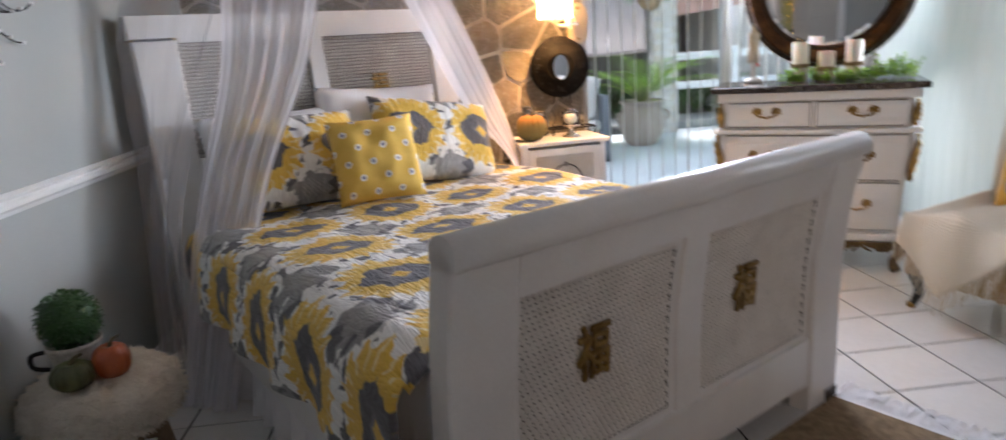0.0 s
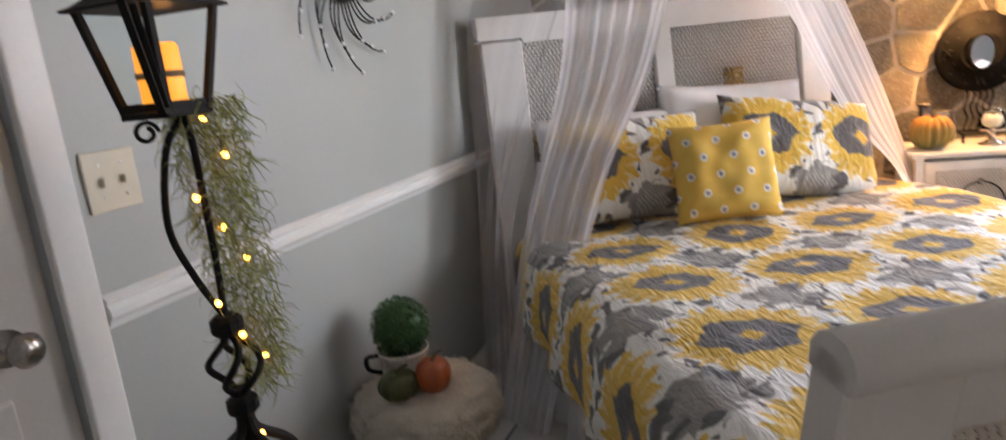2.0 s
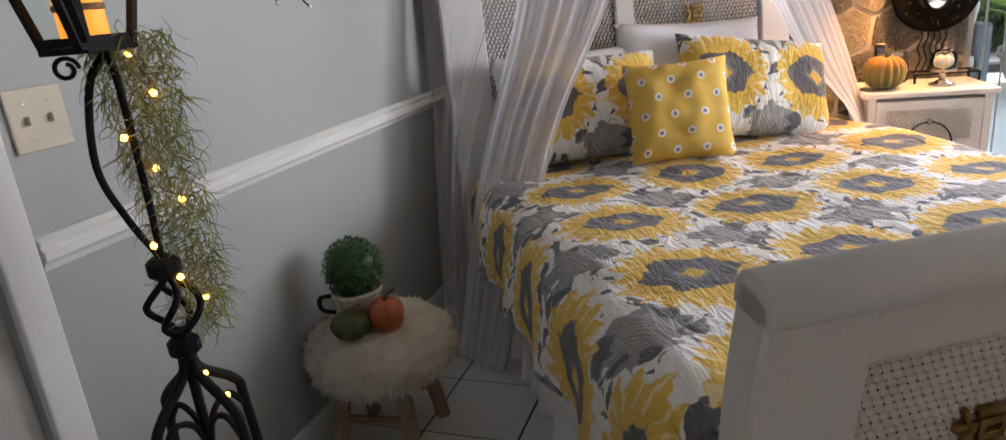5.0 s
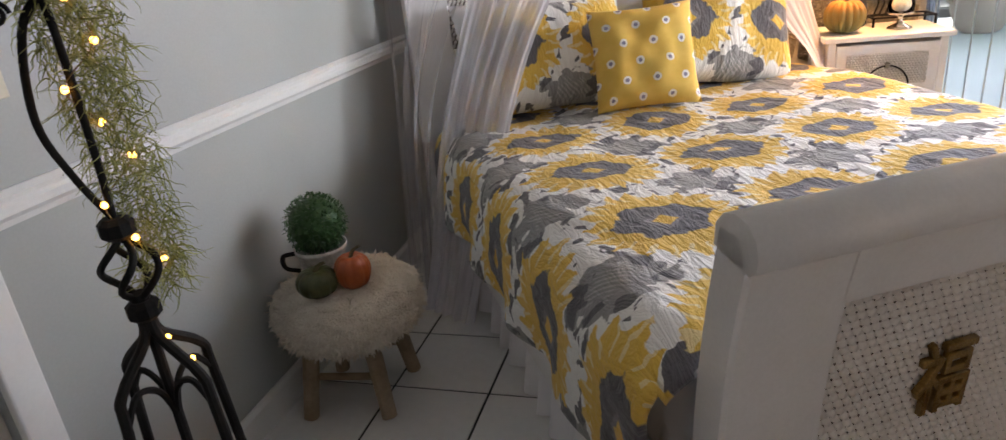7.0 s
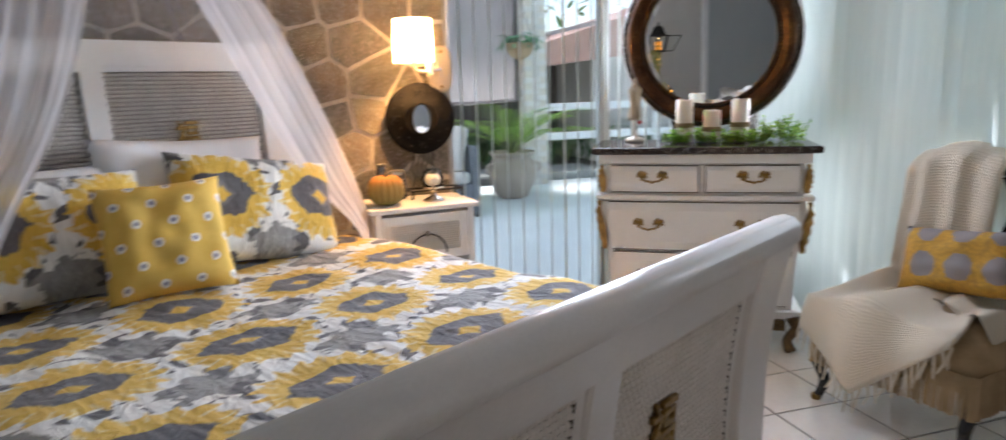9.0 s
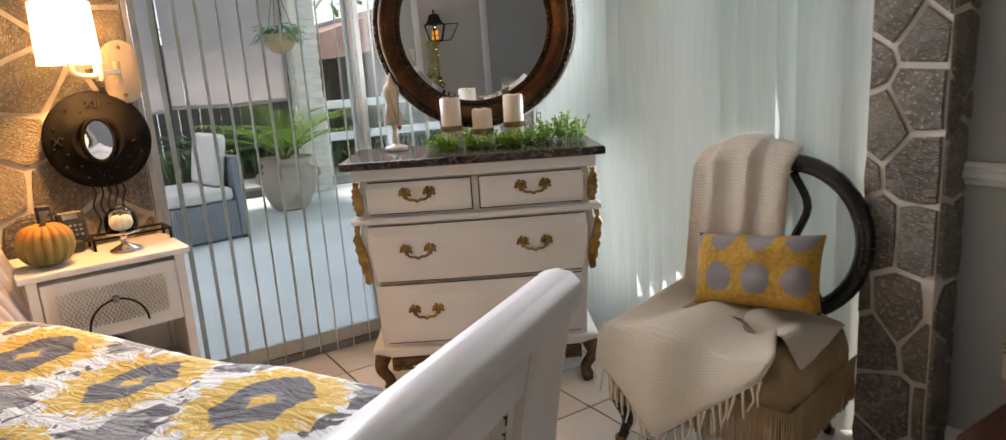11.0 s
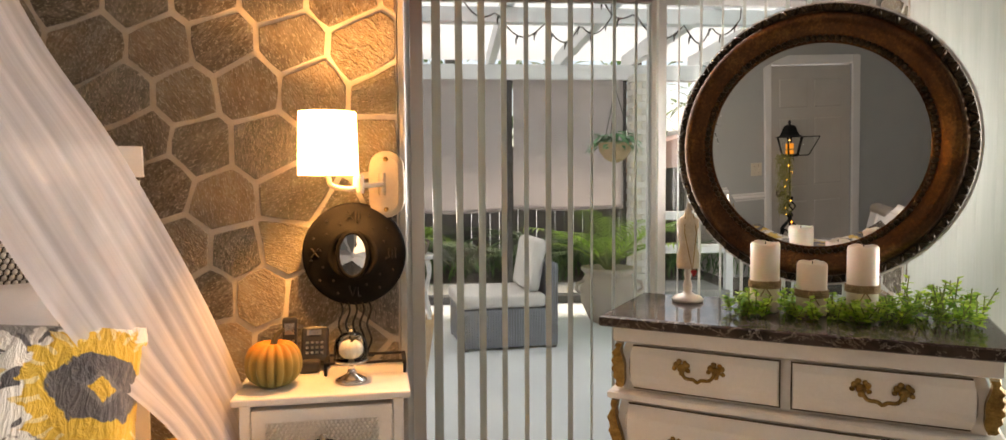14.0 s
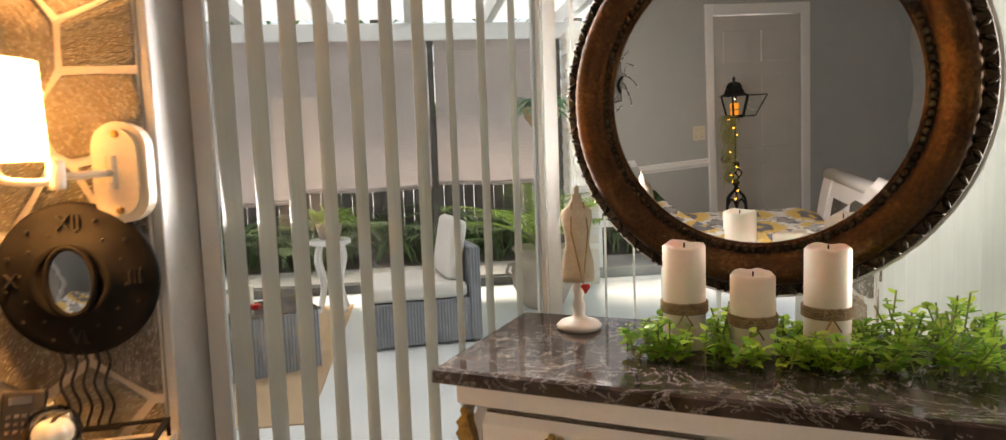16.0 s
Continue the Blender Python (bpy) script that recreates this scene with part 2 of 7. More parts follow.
def glass_material(name="window_glass", ior=1.45):
    n = Nodes(name)
    tr = n.add("ShaderNodeBsdfTransparent", Color=(0.93, 0.97, 0.96, 1))
    gl = n.add("ShaderNodeBsdfGlossy", Roughness=0.02)
    fr = n.add("ShaderNodeFresnel", IOR=ior)
    m = n.add("ShaderNodeMixShader", Fac=fr.outputs[0])
    n.t.links.new(tr.outputs[0], m.inputs[1])
    n.t.links.new(gl.outputs[0], m.inputs[2])
    n.t.links.new(m.outputs[0], n.out.inputs[0])
    return n.mat


M_glass = glass_material()


def marble_material():
    n = Nodes("dark_marble")
    v = n.coords()
    blot = n.noise(v, 9, 6, 0.6, 1.0)
    vein = n.noise(v, 6, 8, 0.7, 2.5)
    line = n.math("ABSOLUTE", n.math("SUBTRACT", vein, 0.5))
    col = n.ramp(blot, (0.35, (0.018, 0.012, 0.010)), (0.7, (0.075, 0.055, 0.045)))
    col = n.mix(n.ramp(line, (0.0, (0.7, 0.7, 0.7)), (0.012, (0, 0, 0))), col, (0.42, 0.38, 0.34))
    return n.base(col, 0.10, 0.0, Specular_IOR_Level=0.12)


M_marble = marble_material()
M_mirror = Nodes("mirror").base((0.86, 0.86, 0.84), 0.01, 1.0)


# ---- mesh tools ----
def thing(name, m, label, category, group="", kind=""):
    ob = new(name)
    ob.matrix_world = m
    ob.empty_display_size = 0.1
    return tagged(ob, label, category, group, kind)


def to_object(name, bm, mat, smooth=False):
    me = bpy.data.meshes.new(name)
    bm.to_mesh(me)
    bm.free()
    me.materials.append(mat)
    if smooth:
        for p in me.polygons:
            p.use_smooth = True
    return new(name, me)


def part(name, bm, mat, parent, label="", smooth=False):
    ob = to_object(name, bm, mat, smooth)
    ob.parent = parent
    if label:
        ob["label"] = label
    return ob


def solo(name, bm, mat, label, category="", group="", kind="", smooth=False, m=None):
    ob = to_object(name, bm, mat, smooth)
    if m is not None:
        ob.matrix_world = m
    return tagged(ob, label, category, group, kind)


def box(bm, x0, x1, y0, y1, z0, z1, bevel=0.0, m=None):
    r = bmesh.ops.create_cube(bm, size=1.0)
    vs = r["verts"]
    for v in vs:
        v.co = Vector((x0 + (v.co.x + 0.5) * (x1 - x0), y0 + (v.co.y + 0.5) * (y1 - y0), z0 + (v.co.z + 0.5) * (z1 - z0)))
    if bevel:
        es = list({e for v in vs for e in v.link_edges})
        r = bmesh.ops.bevel(bm, geom=es, offset=bevel, segments=2, affect="EDGES", profile=0.5)
        vs = list({v for f in r["faces"] for v in f.verts} | {v for v in vs if v.is_valid})
    if m is not None:
        bmesh.ops.transform(bm, matrix=m, verts=[v for v in vs if v.is_valid])
    return bm


def boxes(*rows, bevel=0.0):
    bm = bmesh.new()
    for r in rows:
        box(bm, *r, bevel=bevel)
    return bm


def sheet(bm, fn, nu, nv, closed_u=False, uv=None):
    """A grid of points fn(a, b), a and b from 0 to 1."""
    grid = [[bm.verts.new(fn(i / nu, j / nv)) for i in range(nu if closed_u else nu + 1)] for j in range(nv + 1)]
    layer = bm.loops.layers.uv.verify() if uv else None
    for j in range(nv):
        for i in range(nu):
            k = (i + 1) % nu if closed_u else i + 1
            f = bm.faces.new((grid[j][i], grid[j][k], grid[j + 1][k], grid[j + 1][i]))
            if uv:
                for loop, (a, b) in zip(f.loops, ((i, j), (i + 1, j), (i + 1, j + 1), (i, j + 1))):
                    loop[layer].uv = uv(a / nu, b / nv)
    return grid


def tube(bm, pts, r, seg=8, cap=True):
    """A round bar along points; r is a number or a function of 0..1."""
    pts = [Vector(p) for p in pts]
    rings = []
    side = None
    for i, p in enumerate(pts):
        d = (pts[min(i + 1, len(pts) - 1)] - pts[max(i - 1, 0)]).normalized()
        if side is None:
            side = d.orthogonal().normalized()
        side = (side - d * side.dot(d)).normalized()
        up = d.cross(side)
        rad = r(i / (len(pts) - 1)) if callable(r) else r
        rings.append([bm.verts.new(p + (side * math.cos(a) + up * math.sin(a)) * rad) for a in (2 * math.pi * k / seg for k in range(seg))])
    for a, b in zip(rings, rings[1:]):
        for k in range(seg):
            bm.faces.new((a[k], a[(k + 1) % seg], b[(k + 1) % seg], b[k]))
    if cap:
        bm.faces.new(rings[0][::-1])
        bm.faces.new(rings[-1])
    return bm


def lathe(bm, profile, seg=24, at=(0, 0, 0), squash=1.0):
    """Turned about z: profile rows (radius, height)."""
    o = Vector(at)
    rings = []
    for r, z in profile:
        rings.append([bm.verts.new(o + Vector((r * math.cos(a), r * squash * math.sin(a), z))) for a in (2 * math.pi * k / seg for k in range(seg))])
    for a, b in zip(rings, rings[1:]):
        for k in range(seg):
            bm.faces.new((a[k], a[(k + 1) % seg], b[(k + 1) % seg], b[k]))
    bm.faces.new(rings[0][::-1])
    bm.faces.new(rings[-1])
    return bm


def extrude_profile(bm, pts, y0, y1, axis="y"):
    """A closed outline (x, z) drawn out along y."""
    a = [bm.verts.new((x, y0, z)) for x, z in pts]
    b = [bm.verts.new((x, y1, z)) for x, z in pts]
    n = len(pts)
    for i in range(n):
        bm.faces.new((a[i], a[(i + 1) % n], b[(i + 1) % n], b[i]))
    bm.faces.new(a[::-1])
    bm.faces.new(b)
    return bm


def bez(p0, p1, p2, p3, n=16):
    out = []
    for i in range(n + 1):
        t = i / n
        out.append(Vector(p0) * (1 - t) ** 3 + Vector(p1) * 3 * t * (1 - t) ** 2 + Vector(p2) * 3 * t * t * (1 - t) + Vector(p3) * t ** 3)
    return out


def smooth_line(pts, n=6):
    """Points of a smooth line through pts."""
    p = [Vector(q) for q in pts]
    p = [2 * p[0] - p[1], *p, 2 * p[-1] - p[-2]]
    out = []
    for i in range(1, len(p) - 2):
        for k in range(n):
            t = k / n
            out.append(0.5 * (2 * p[i] + (p[i + 1] - p[i - 1]) * t + (2 * p[i - 1] - 5 * p[i] + 4 * p[i + 1] - p[i + 2]) * t * t + (3 * p[i] - p[i - 1] - 3 * p[i + 1] + p[i + 2]) * t ** 3))
    out.append(p[-2])
    return out


# ---- the room ----
WX, EX, NY, SY, CZ = -1.355, 2.62, 3.85, -1.5, 2.44
BY = 4.06
ground = solo("ground", boxes((-60, 60, -60, 90, -0.4, -0.06)), M_patio, "pale grey concrete patio ground", "ground", kind="structure")
floor = solo("floor", boxes((WX - 0.1, EX + 0.5, SY - 0.1, 4.2, -0.05, -0.004)), M_grout, "white glazed tile floor with dark grout", "floor", kind="structure")
wall_west = solo("wall_west", boxes((WX - 0.12, WX, SY, 0.21, 0, CZ), (WX - 0.12, WX, 0.21, 1.10, 2.03, CZ), (WX - 0.12, WX, 1.10, NY + 0.3, 0, CZ)), M_wall, "pale grey-green painted wall", "wall", kind="structure")
wall_north = solo("wall_north", boxes((WX - 0.12, 0.745, NY, NY + 0.3, 0, CZ), (0.745, EX + 0.2, NY + 0.1, NY + 0.3, 2.06, CZ)), M_mortar, "flagstone wall with pale mortar joints", "wall", kind="structure")
wall_south = solo("wall_south", boxes((WX - 0.12, -0.35, SY - 0.12, SY, 0, CZ), (-0.35, 0.5, SY - 0.12, SY, 2.05, CZ), (0.5, EX + 0.12, SY - 0.12, SY, 0, CZ)), M_wall, "pale painted wall", "wall", kind="structure")
wall_hall = solo("wall_hall", boxes((-1.4, 1.6, -3.0, -2.9, 0, CZ), (-1.4, -1.3, -2.9, SY - 0.12, 0, CZ), (1.5, 1.6, -2.9, SY - 0.12, 0, CZ)), M_wall, "pale hall wall beyond the doorway", "wall", kind="structure")
wall_east = solo("wall_east", boxes((EX, EX + 0.12, SY, 2.0, 0, CZ), (EX, EX + 0.12, 2.0, NY + 0.3, 2.06, CZ), (EX, EX + 0.12, 4.0, NY + 0.3, 0, 2.06)), M_wall, "pale grey-green painted wall", "wall", kind="structure")
ceiling = solo("ceiling", boxes((WX - 0.12, EX + 0.12, -3.0, NY + 0.3, CZ, CZ + 0.1)), M_ceiling, "white textured ceiling", "ceiling", kind="structure")
hall_floor = solo("floor_hall", boxes((-1.4, 1.6, -3.0, SY - 0.1, -0.05, 0)), M_tile, "white tile hall floor", "floor", kind="structure")


def rail_profile(x, out):
    """A moulded chair rail seen end on: (x, z)."""
    return [(x, 0.850), (x + out * 0.010, 0.850), (x + out * 0.014, 0.862), (x + out * 0.024, 0.872), (x + out * 0.024, 0.887), (x + out * 0.016, 0.894), (x + out * 0.020, 0.904), (x + out * 0.008, 0.914), (x, 0.914)]


bm = bmesh.new()
extrude_profile(bm, rail_profile(WX, 1), 1.176, NY)
tagged(to_object("chair_rail", bm, M_trim), "white moulded wooden chair rail on the wall", "trim", kind="structure")
bm = bmesh.new()
extrude_profile(bm, rail_profile(EX, -1), SY, 1.95)
tagged(to_object("chair_rail", bm, M_trim), "white moulded wooden chair rail on the wall", "trim", kind="structure")
bm = bmesh.new()
for x, out, y0, y1 in ((WX, 1, 1.176, NY), (WX, 1, SY, 0.12), (EX, -1, SY, 1.95)):
    extrude_profile(bm, [(x, 0), (x + out * 0.014, 0), (x + out * 0.014, 0.085), (x + out * 0.006, 0.1), (x, 0.1)], y0, y1)
tagged(to_object("baseboard", bm, M_trim), "white baseboard along the wall", "trim", kind="structure")
bm = boxes((0.62, EX, NY - 0.055, NY - 0.002, 1.985, CZ), bevel=0.004)
box(bm, EX - 0.17, EX - 0.12, 1.95, NY - 0.055, 1.985, CZ, 0.004)
tagged(to_object("valance_beam", bm, M_beam), "russet orange painted wooden valance beam", "beam", kind="structure")


# ---- the bed, set across the corner ----
BED = pose(0.537, 1.526, 0, 0, 0, 31.4)


def sleigh(z, flare, top):
    """How far the curved board leans out at height z."""
    k = max(0.0, (z - 0.42 * top) / (0.58 * top))
    return -flare * k ** 2.0


def weave(at, u0, u1, z0, z1, parent, pitch_u=0.0165, pitch_z=0.0150):
    """Rows of short upright twists, each row set off by half a twist, with dark gaps between."""
    verts, faces = [], []
    rg = random.Random(5)
    nu, nz = int((u1 - u0) / pitch_u), int((z1 - z0) / pitch_z)
    for j in range(nz):
        for i in range(nu):
            u = u0 + (u1 - u0) * (i + 0.3 + 0.4 * (j % 2)) / nu
            z = z0 + (z1 - z0) * (j + 0.5) / nz
            lean = rg.uniform(0.15, 0.4)
            base = len(verts)
            for s, d in ((1.0, 0.002), (0.62, 0.0105 + rg.uniform(0, 0.002))):
                for a in range(8):
                    th = 2 * math.pi * a / 8
                    du, dz = math.cos(th) * 0.405 * pitch_u * s, math.sin(th) * 0.57 * pitch_z * s
                    verts.append(at(u + du + dz * lean, z + dz, d))
            for a in range(8):
                b = (a + 1) % 8
                faces.append((base + a, base + b, base + 8 + b, base + 8 + a))
            faces.append(tuple(base + 8 + a for a in range(8)))
    me = bpy.data.meshes.new("woven_cane")
    me.from_pydata(verts, [], faces)
    me.materials.append(M_cane)
    for p in me.polygons:
        p.use_smooth = True
    ob = new("woven_cane", me)
    ob.parent = parent
    return tagged(ob, "white painted woven cane panel", kind="stuff")


def sleigh_board(parent, w0, sign, top, flare, half, name, stile=0.085, rails=(0.10, 0.13), lower=0.2, left=0.75):
    """A curved board with stiles, rails and woven panels. sign: the way it leans."""
    def at(u, z, d):
        return Vector((u, w0 + sign * (-sleigh(z, flare, top)) + sign * d, z))

    def slab(name, u0, u1, z0, z1, d0, d1, label=""):
        bm = bmesh.new()
        nz = max(3, int((z1 - z0) / 0.03))
        ring = []
        for j in range(nz + 1):
            z = z0 + (z1 - z0) * j / nz
            e = 0.006
            ring.append([bm.verts.new(at(*p)) for p in ((u0, z, d0), (u1, z, d0), (u1, z, d1 - e), (u1 - e, z, d1), (u0 + e, z, d1), (u0, z, d1 - e))])
        for a, b in zip(ring, ring[1:]):
            for k in range(6):
                bm.faces.new((a[k], a[(k + 1) % 6], b[(k + 1) % 6], b[k]))
        bm.faces.new(ring[0][::-1])
        bm.faces.new(ring[-1])
        bmesh.ops.recalc_face_normals(bm, faces=bm.faces)
        return part(name, bm, M_bedwhite, parent, label, smooth=False)

    slab("stile", -left, -left + stile, 0.0, top - 0.02, -0.035, 0.035)
    slab("stile", half - stile, half, 0.0, top - 0.02, -0.035, 0.035)
    slab("stile", -0.045, 0.045, lower, top - rails[0], -0.02, 0.024)
    slab("top_rail", -left + stile, half - stile, top - rails[0], top - 0.02, -0.022, 0.028)
    slab("bottom_rail", -left + stile, half - stile, lower - 0.06, lower + rails[1], -0.022, 0.028)
    bm = bmesh.new()
    c = at(0, top - 0.02, 0.0)
    outline = [(-0.05, -0.03), (-0.046, 0.002), (-0.03, 0.02), (-0.005, 0.027), (0.022, 0.022), (0.038, 0.006), (0.043, -0.014), (0.04, -0.034), (0.026, -0.044), (0, -0.04)]
    a = [bm.verts.new((-left, c.y + sign * p, c.z + q)) for p, q in outline]
    b = [bm.verts.new((half, c.y + sign * p, c.z + q)) for p, q in outline]
    for i in range(len(outline)):
        j = (i + 1) % len(outline)
        bm.faces.new((a[i], a[j], b[j], b[i]))
    bm.faces.new(a[::-1])
    bm.faces.new(b)
    bmesh.ops.recalc_face_normals(bm, faces=bm.faces)
    for e in [e for e in bm.edges if len(e.link_faces) == 2]:
        e.smooth = True
    roll = part("scroll_top", bm, M_bedwhite, parent, "rounded white rolled top")
    for p in roll.data.polygons:
        p.use_smooth = len(p.vertices) == 4
    for u0, u1 in ((-left + stile, -0.045), (0.045, half - stile)):
        z0, z1 = lower + rails[1], top - rails[0]
        # dark sheet behind the weave: shade of the gaps put into its colour
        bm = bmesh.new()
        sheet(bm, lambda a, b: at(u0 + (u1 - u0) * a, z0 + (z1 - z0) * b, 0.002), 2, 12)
        backing = part("panel_backing", bm, M_dark, parent, "dark sheet painted as shade in the cane gaps")
        weave(at, u0 + 0.022, u1 - 0.022, z0 + 0.018, z1 - 0.018, parent)
        bm = bmesh.new()
        for q0, q1, r0, r1 in ((u0, u1, z0, z0 + 0.02), (u0, u1, z1 - 0.02, z1), (u0, u0 + 0.025, z0 + 0.02, z1 - 0.02), (u1 - 0.025, u1, z0 + 0.02, z1 - 0.02)):
            sheet(bm, lambda a, b: at(q0 + (q1 - q0) * a, r0 + (r1 - r0) * b, 0.012), 1, 10)
        part("panel_moulding", bm, M_bedwhite, parent)
    return at


bed = thing("bed", BED, "white sleigh bed with woven cane panels and a rolled footboard", "bed")
HALF = 0.775
foot_at = sleigh_board(bed, 0.10, -1, 0.90, 0.072, HALF, "footboard", 0.165, (0.15, 0.10), 0.16)
M_foot = paint("dark_foot", (0.03, 0.022, 0.016), (0.07, 0.05, 0.035), 0.6, 12, 120, 0.2)
for u0, u1 in ((-0.753, -0.682), (0.707, 0.778)):
    part("foot", boxes((u0, u1, 0.062, 0.138, 0.0, 0.045), bevel=0.004), M_foot, bed, "dark wooden block foot")
# the headboard leans back, its woven face towards the foot
head_top, head_w = 1.44, 2.07


def head_at(u, z, d):
    k = max(0.0, (z - 0.75) / 0.7)
    return Vector((u, head_w + 0.07 * k * k - d, z))


def head_slab(name, u0, u1, z0, z1, d0, d1, mat=M_bedwhite, parent=bed, label=""):
    bm = bmesh.new()
    nz = max(2, int((z1 - z0) / 0.05))
    ring = [[bm.verts.new(head_at(*p)) for p in ((u0, z, d0), (u1, z, d0), (u1, z, d1 - 0.005), (u1 - 0.005, z, d1), (u0 + 0.005, z, d1), (u0, z, d1 - 0.005))] for z in (z0 + (z1 - z0) * j / nz for j in range(nz + 1))]
    for a, b in zip(ring, ring[1:]):
        for k in range(6):
            bm.faces.new((a[k], a[(k + 1) % 6], b[(k + 1) % 6], b[k]))
    bm.faces.new(ring[0][::-1])
    bm.faces.new(ring[-1])
    bmesh.ops.recalc_face_normals(bm, faces=bm.faces)
    return part(name, bm, mat, parent, label)


for u0, u1 in ((-0.82, -0.655), (-0.113, -0.037), (0.53, 0.66)):
    head_slab("stile", u0, u1, 0.0 if abs(u0) > 0.4 else 0.6, 1.34, -0.03, 0.03)
head_slab("top_rail", -0.655, 0.53, 1.33, head_top - 0.02, -0.026, 0.028)
head_slab("bottom_rail", -0.655, 0.53, 0.55, 0.86, -0.026, 0.028)
head_slab("top_cap", -0.832, 0.672, head_top - 0.09, head_top, -0.05, 0.034, label="rounded white rolled top")
# here too a dark slab paints the shade between the strands
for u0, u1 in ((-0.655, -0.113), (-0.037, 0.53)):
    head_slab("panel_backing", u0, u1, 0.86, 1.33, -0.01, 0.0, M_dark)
    weave(head_at, u0 + 0.004, u1 - 0.004, 0.862, 1.328, bed)
for s in (-1, 1):
    bm = boxes((s * HALF - 0.02 if s > 0 else -HALF - 0.01, s * HALF + 0.01 if s > 0 else -HALF + 0.02, 0.13, 2.03, 0.2, 0.36), bevel=0.006)
    part("side_rail", bm, M_bedwhite, bed)

bm = boxes((-0.72, 0.72, 0.16, 2.02, 0.3, 0.585), bevel=0.05)
mattress = solo("mattress", bm, M_linen, "thick white mattress on the bed", "mattress", smooth=True, m=BED)


def duvet_point(s, w):
    """The spread's surface at s across and w along."""
    top, edge, r = 0.635, 0.70, 0.11
    a = abs(s)
    n1 = noise.noise(Vector((s * 2.6, w * 2.6, 1.3)))
    n2 = noise.noise(Vector((s * 9, w * 5, 4.1)))
    if a < edge:
        x, z = a, top
    elif a < edge + r * math.pi / 2:
        th = (a - edge) / r
        x, z = edge + r * math.sin(th), top - r * (1 - math.cos(th))
    else:
        d = a - edge - r * math.pi / 2
        fold = 0.022 * math.sin(w * 17 + 2 * n1) * min(1, d / 0.2)
        x, z = edge + r + 0.05 * d + fold, top - r - d
    puff = 0.02 * n1 + 0.009 * n2 + 0.0045 * noise.noise(Vector((s * 24 + 3 * n1, w * 10, 8.2)))
    foot_dip = -0.05 * max(0.0, (0.24 - w) / 0.14) if a < edge + 0.1 else 0.0
    return Vector((math.copysign(x + (puff if a > edge + 0.1 else 0), s), w + (0.02 * n1 if a > edge else 0), z + (puff if a < edge + 0.1 else 0) + foot_dip))


bm = bmesh.new()
S = 1.055
sheet(bm, lambda a, b: duvet_point((a * 2 - 1) * S, 0.14 + b * 1.65), 190, 120, uv=lambda a, b: ((a * 2 - 1) * S, 0.14 + b * 1.65))
duvet = solo("bedspread", bm, M_ikat, "quilted cotton bedspread printed with yellow sunbursts and grey scrolls", "bedspread", smooth=True, m=BED)
sol = duvet.modifiers.new("thickness", "SOLIDIFY")
sol.thickness, sol.offset = 0.016, 1
for s in (-1, 1):
    bm = bmesh.new()
    sheet(bm, lambda a, b: (s * (0.70 + 0.02 * b + (0.012 + 0.02 * b) * math.sin(a * 95 + math.sin(a * 31)) + 0.03 * b), 0.13 + a * 1.87, 0.47 - b * 0.465), 190, 8, uv=lambda a, b: (a * 1.9, b * 0.3))
    solo("bed_skirt", bm, M_linen, "gathered white lace bed skirt reaching the floor", "bed skirt", "bed skirts", smooth=True, m=BED)


# ---- openings, blinds, doors ----
def piece(name, me, parent, m):
    ob = new(name, me)
    ob.parent = parent
    ob.matrix_local = m
    return ob


M_frame = paint("worn_frame_enamel", (0.40, 0.40, 0.38), (0.52, 0.52, 0.50), 0.4, 9, 120, 0.12, 0.2)
bm = boxes((0.747, 0.77, NY + 0.003, NY + 0.297, 0, 2.06), bevel=0.004)
tagged(to_object("door_jamb", bm, M_frame), "pale grey metal jamb of the sliding door", "trim", kind="structure")
window_1 = thing("window_1", Matrix.Identity(4), "white framed sliding glass door to the patio", "sliding door", kind="structure")
for x0, x1, y in ((0.773, 1.72, 4.115), (1.66, EX - 0.02, 4.075 + 0.065)):
    bm = boxes((x0, x0 + 0.045, y - 0.015, y + 0.015, 0.03, 2.05), (x1 - 0.055, x1, y - 0.015, y + 0.015, 0.03, 2.05), (x0 + 0.045, x1 - 0.055, y - 0.014, y + 0.014, 0.03, 0.09), (x0 + 0.045, x1 - 0.055, y - 0.014, y + 0.014, 1.99, 2.05))
    fr = part("door_frame", bm, M_trim, window_1)
    bm = boxes((x0 + 0.04, x1 - 0.05, y - 0.003, y + 0.003, 0.085, 1.995))
    pn = part("pane", bm, M_glass, fr)
    pn.visible_shadow = False
M_alu = paint("grey_aluminium", (0.30, 0.30, 0.30), (0.45, 0.45, 0.44), 0.4, 8, 120, 0.1, 0.6)
part("threshold", boxes((0.79, EX, 4.085, 4.2, -0.05, 0.028), bevel=0.004), M_alu, window_1, "grey metal threshold track")
window_2 = thing("window_2", Matrix.Identity(4), "white framed sliding glass door behind closed blinds", "sliding door", kind="structure")
for y0, y1, x in ((2.17, 3.12, 2.66), (3.06, 4.0, 2.70)):
    bm = boxes((x - 0.015, x + 0.015, y0, y0 + 0.055, 0.03, 2.05), (x - 0.015, x + 0.015, y1 - 0.055, y1, 0.03, 2.05), (x - 0.014, x + 0.014, y0 + 0.055, y1 - 0.055, 0.03, 0.09), (x - 0.014, x + 0.014, y0 + 0.055, y1 - 0.055, 1.99, 2.05))
    fr = part("door_frame", bm, M_trim, window_2)
    pn = part("pane", boxes((x - 0.003, x + 0.003, y0 + 0.05, y1 - 0.05, 0.085, 1.995)), M_glass, fr)
    pn.visible_shadow = False


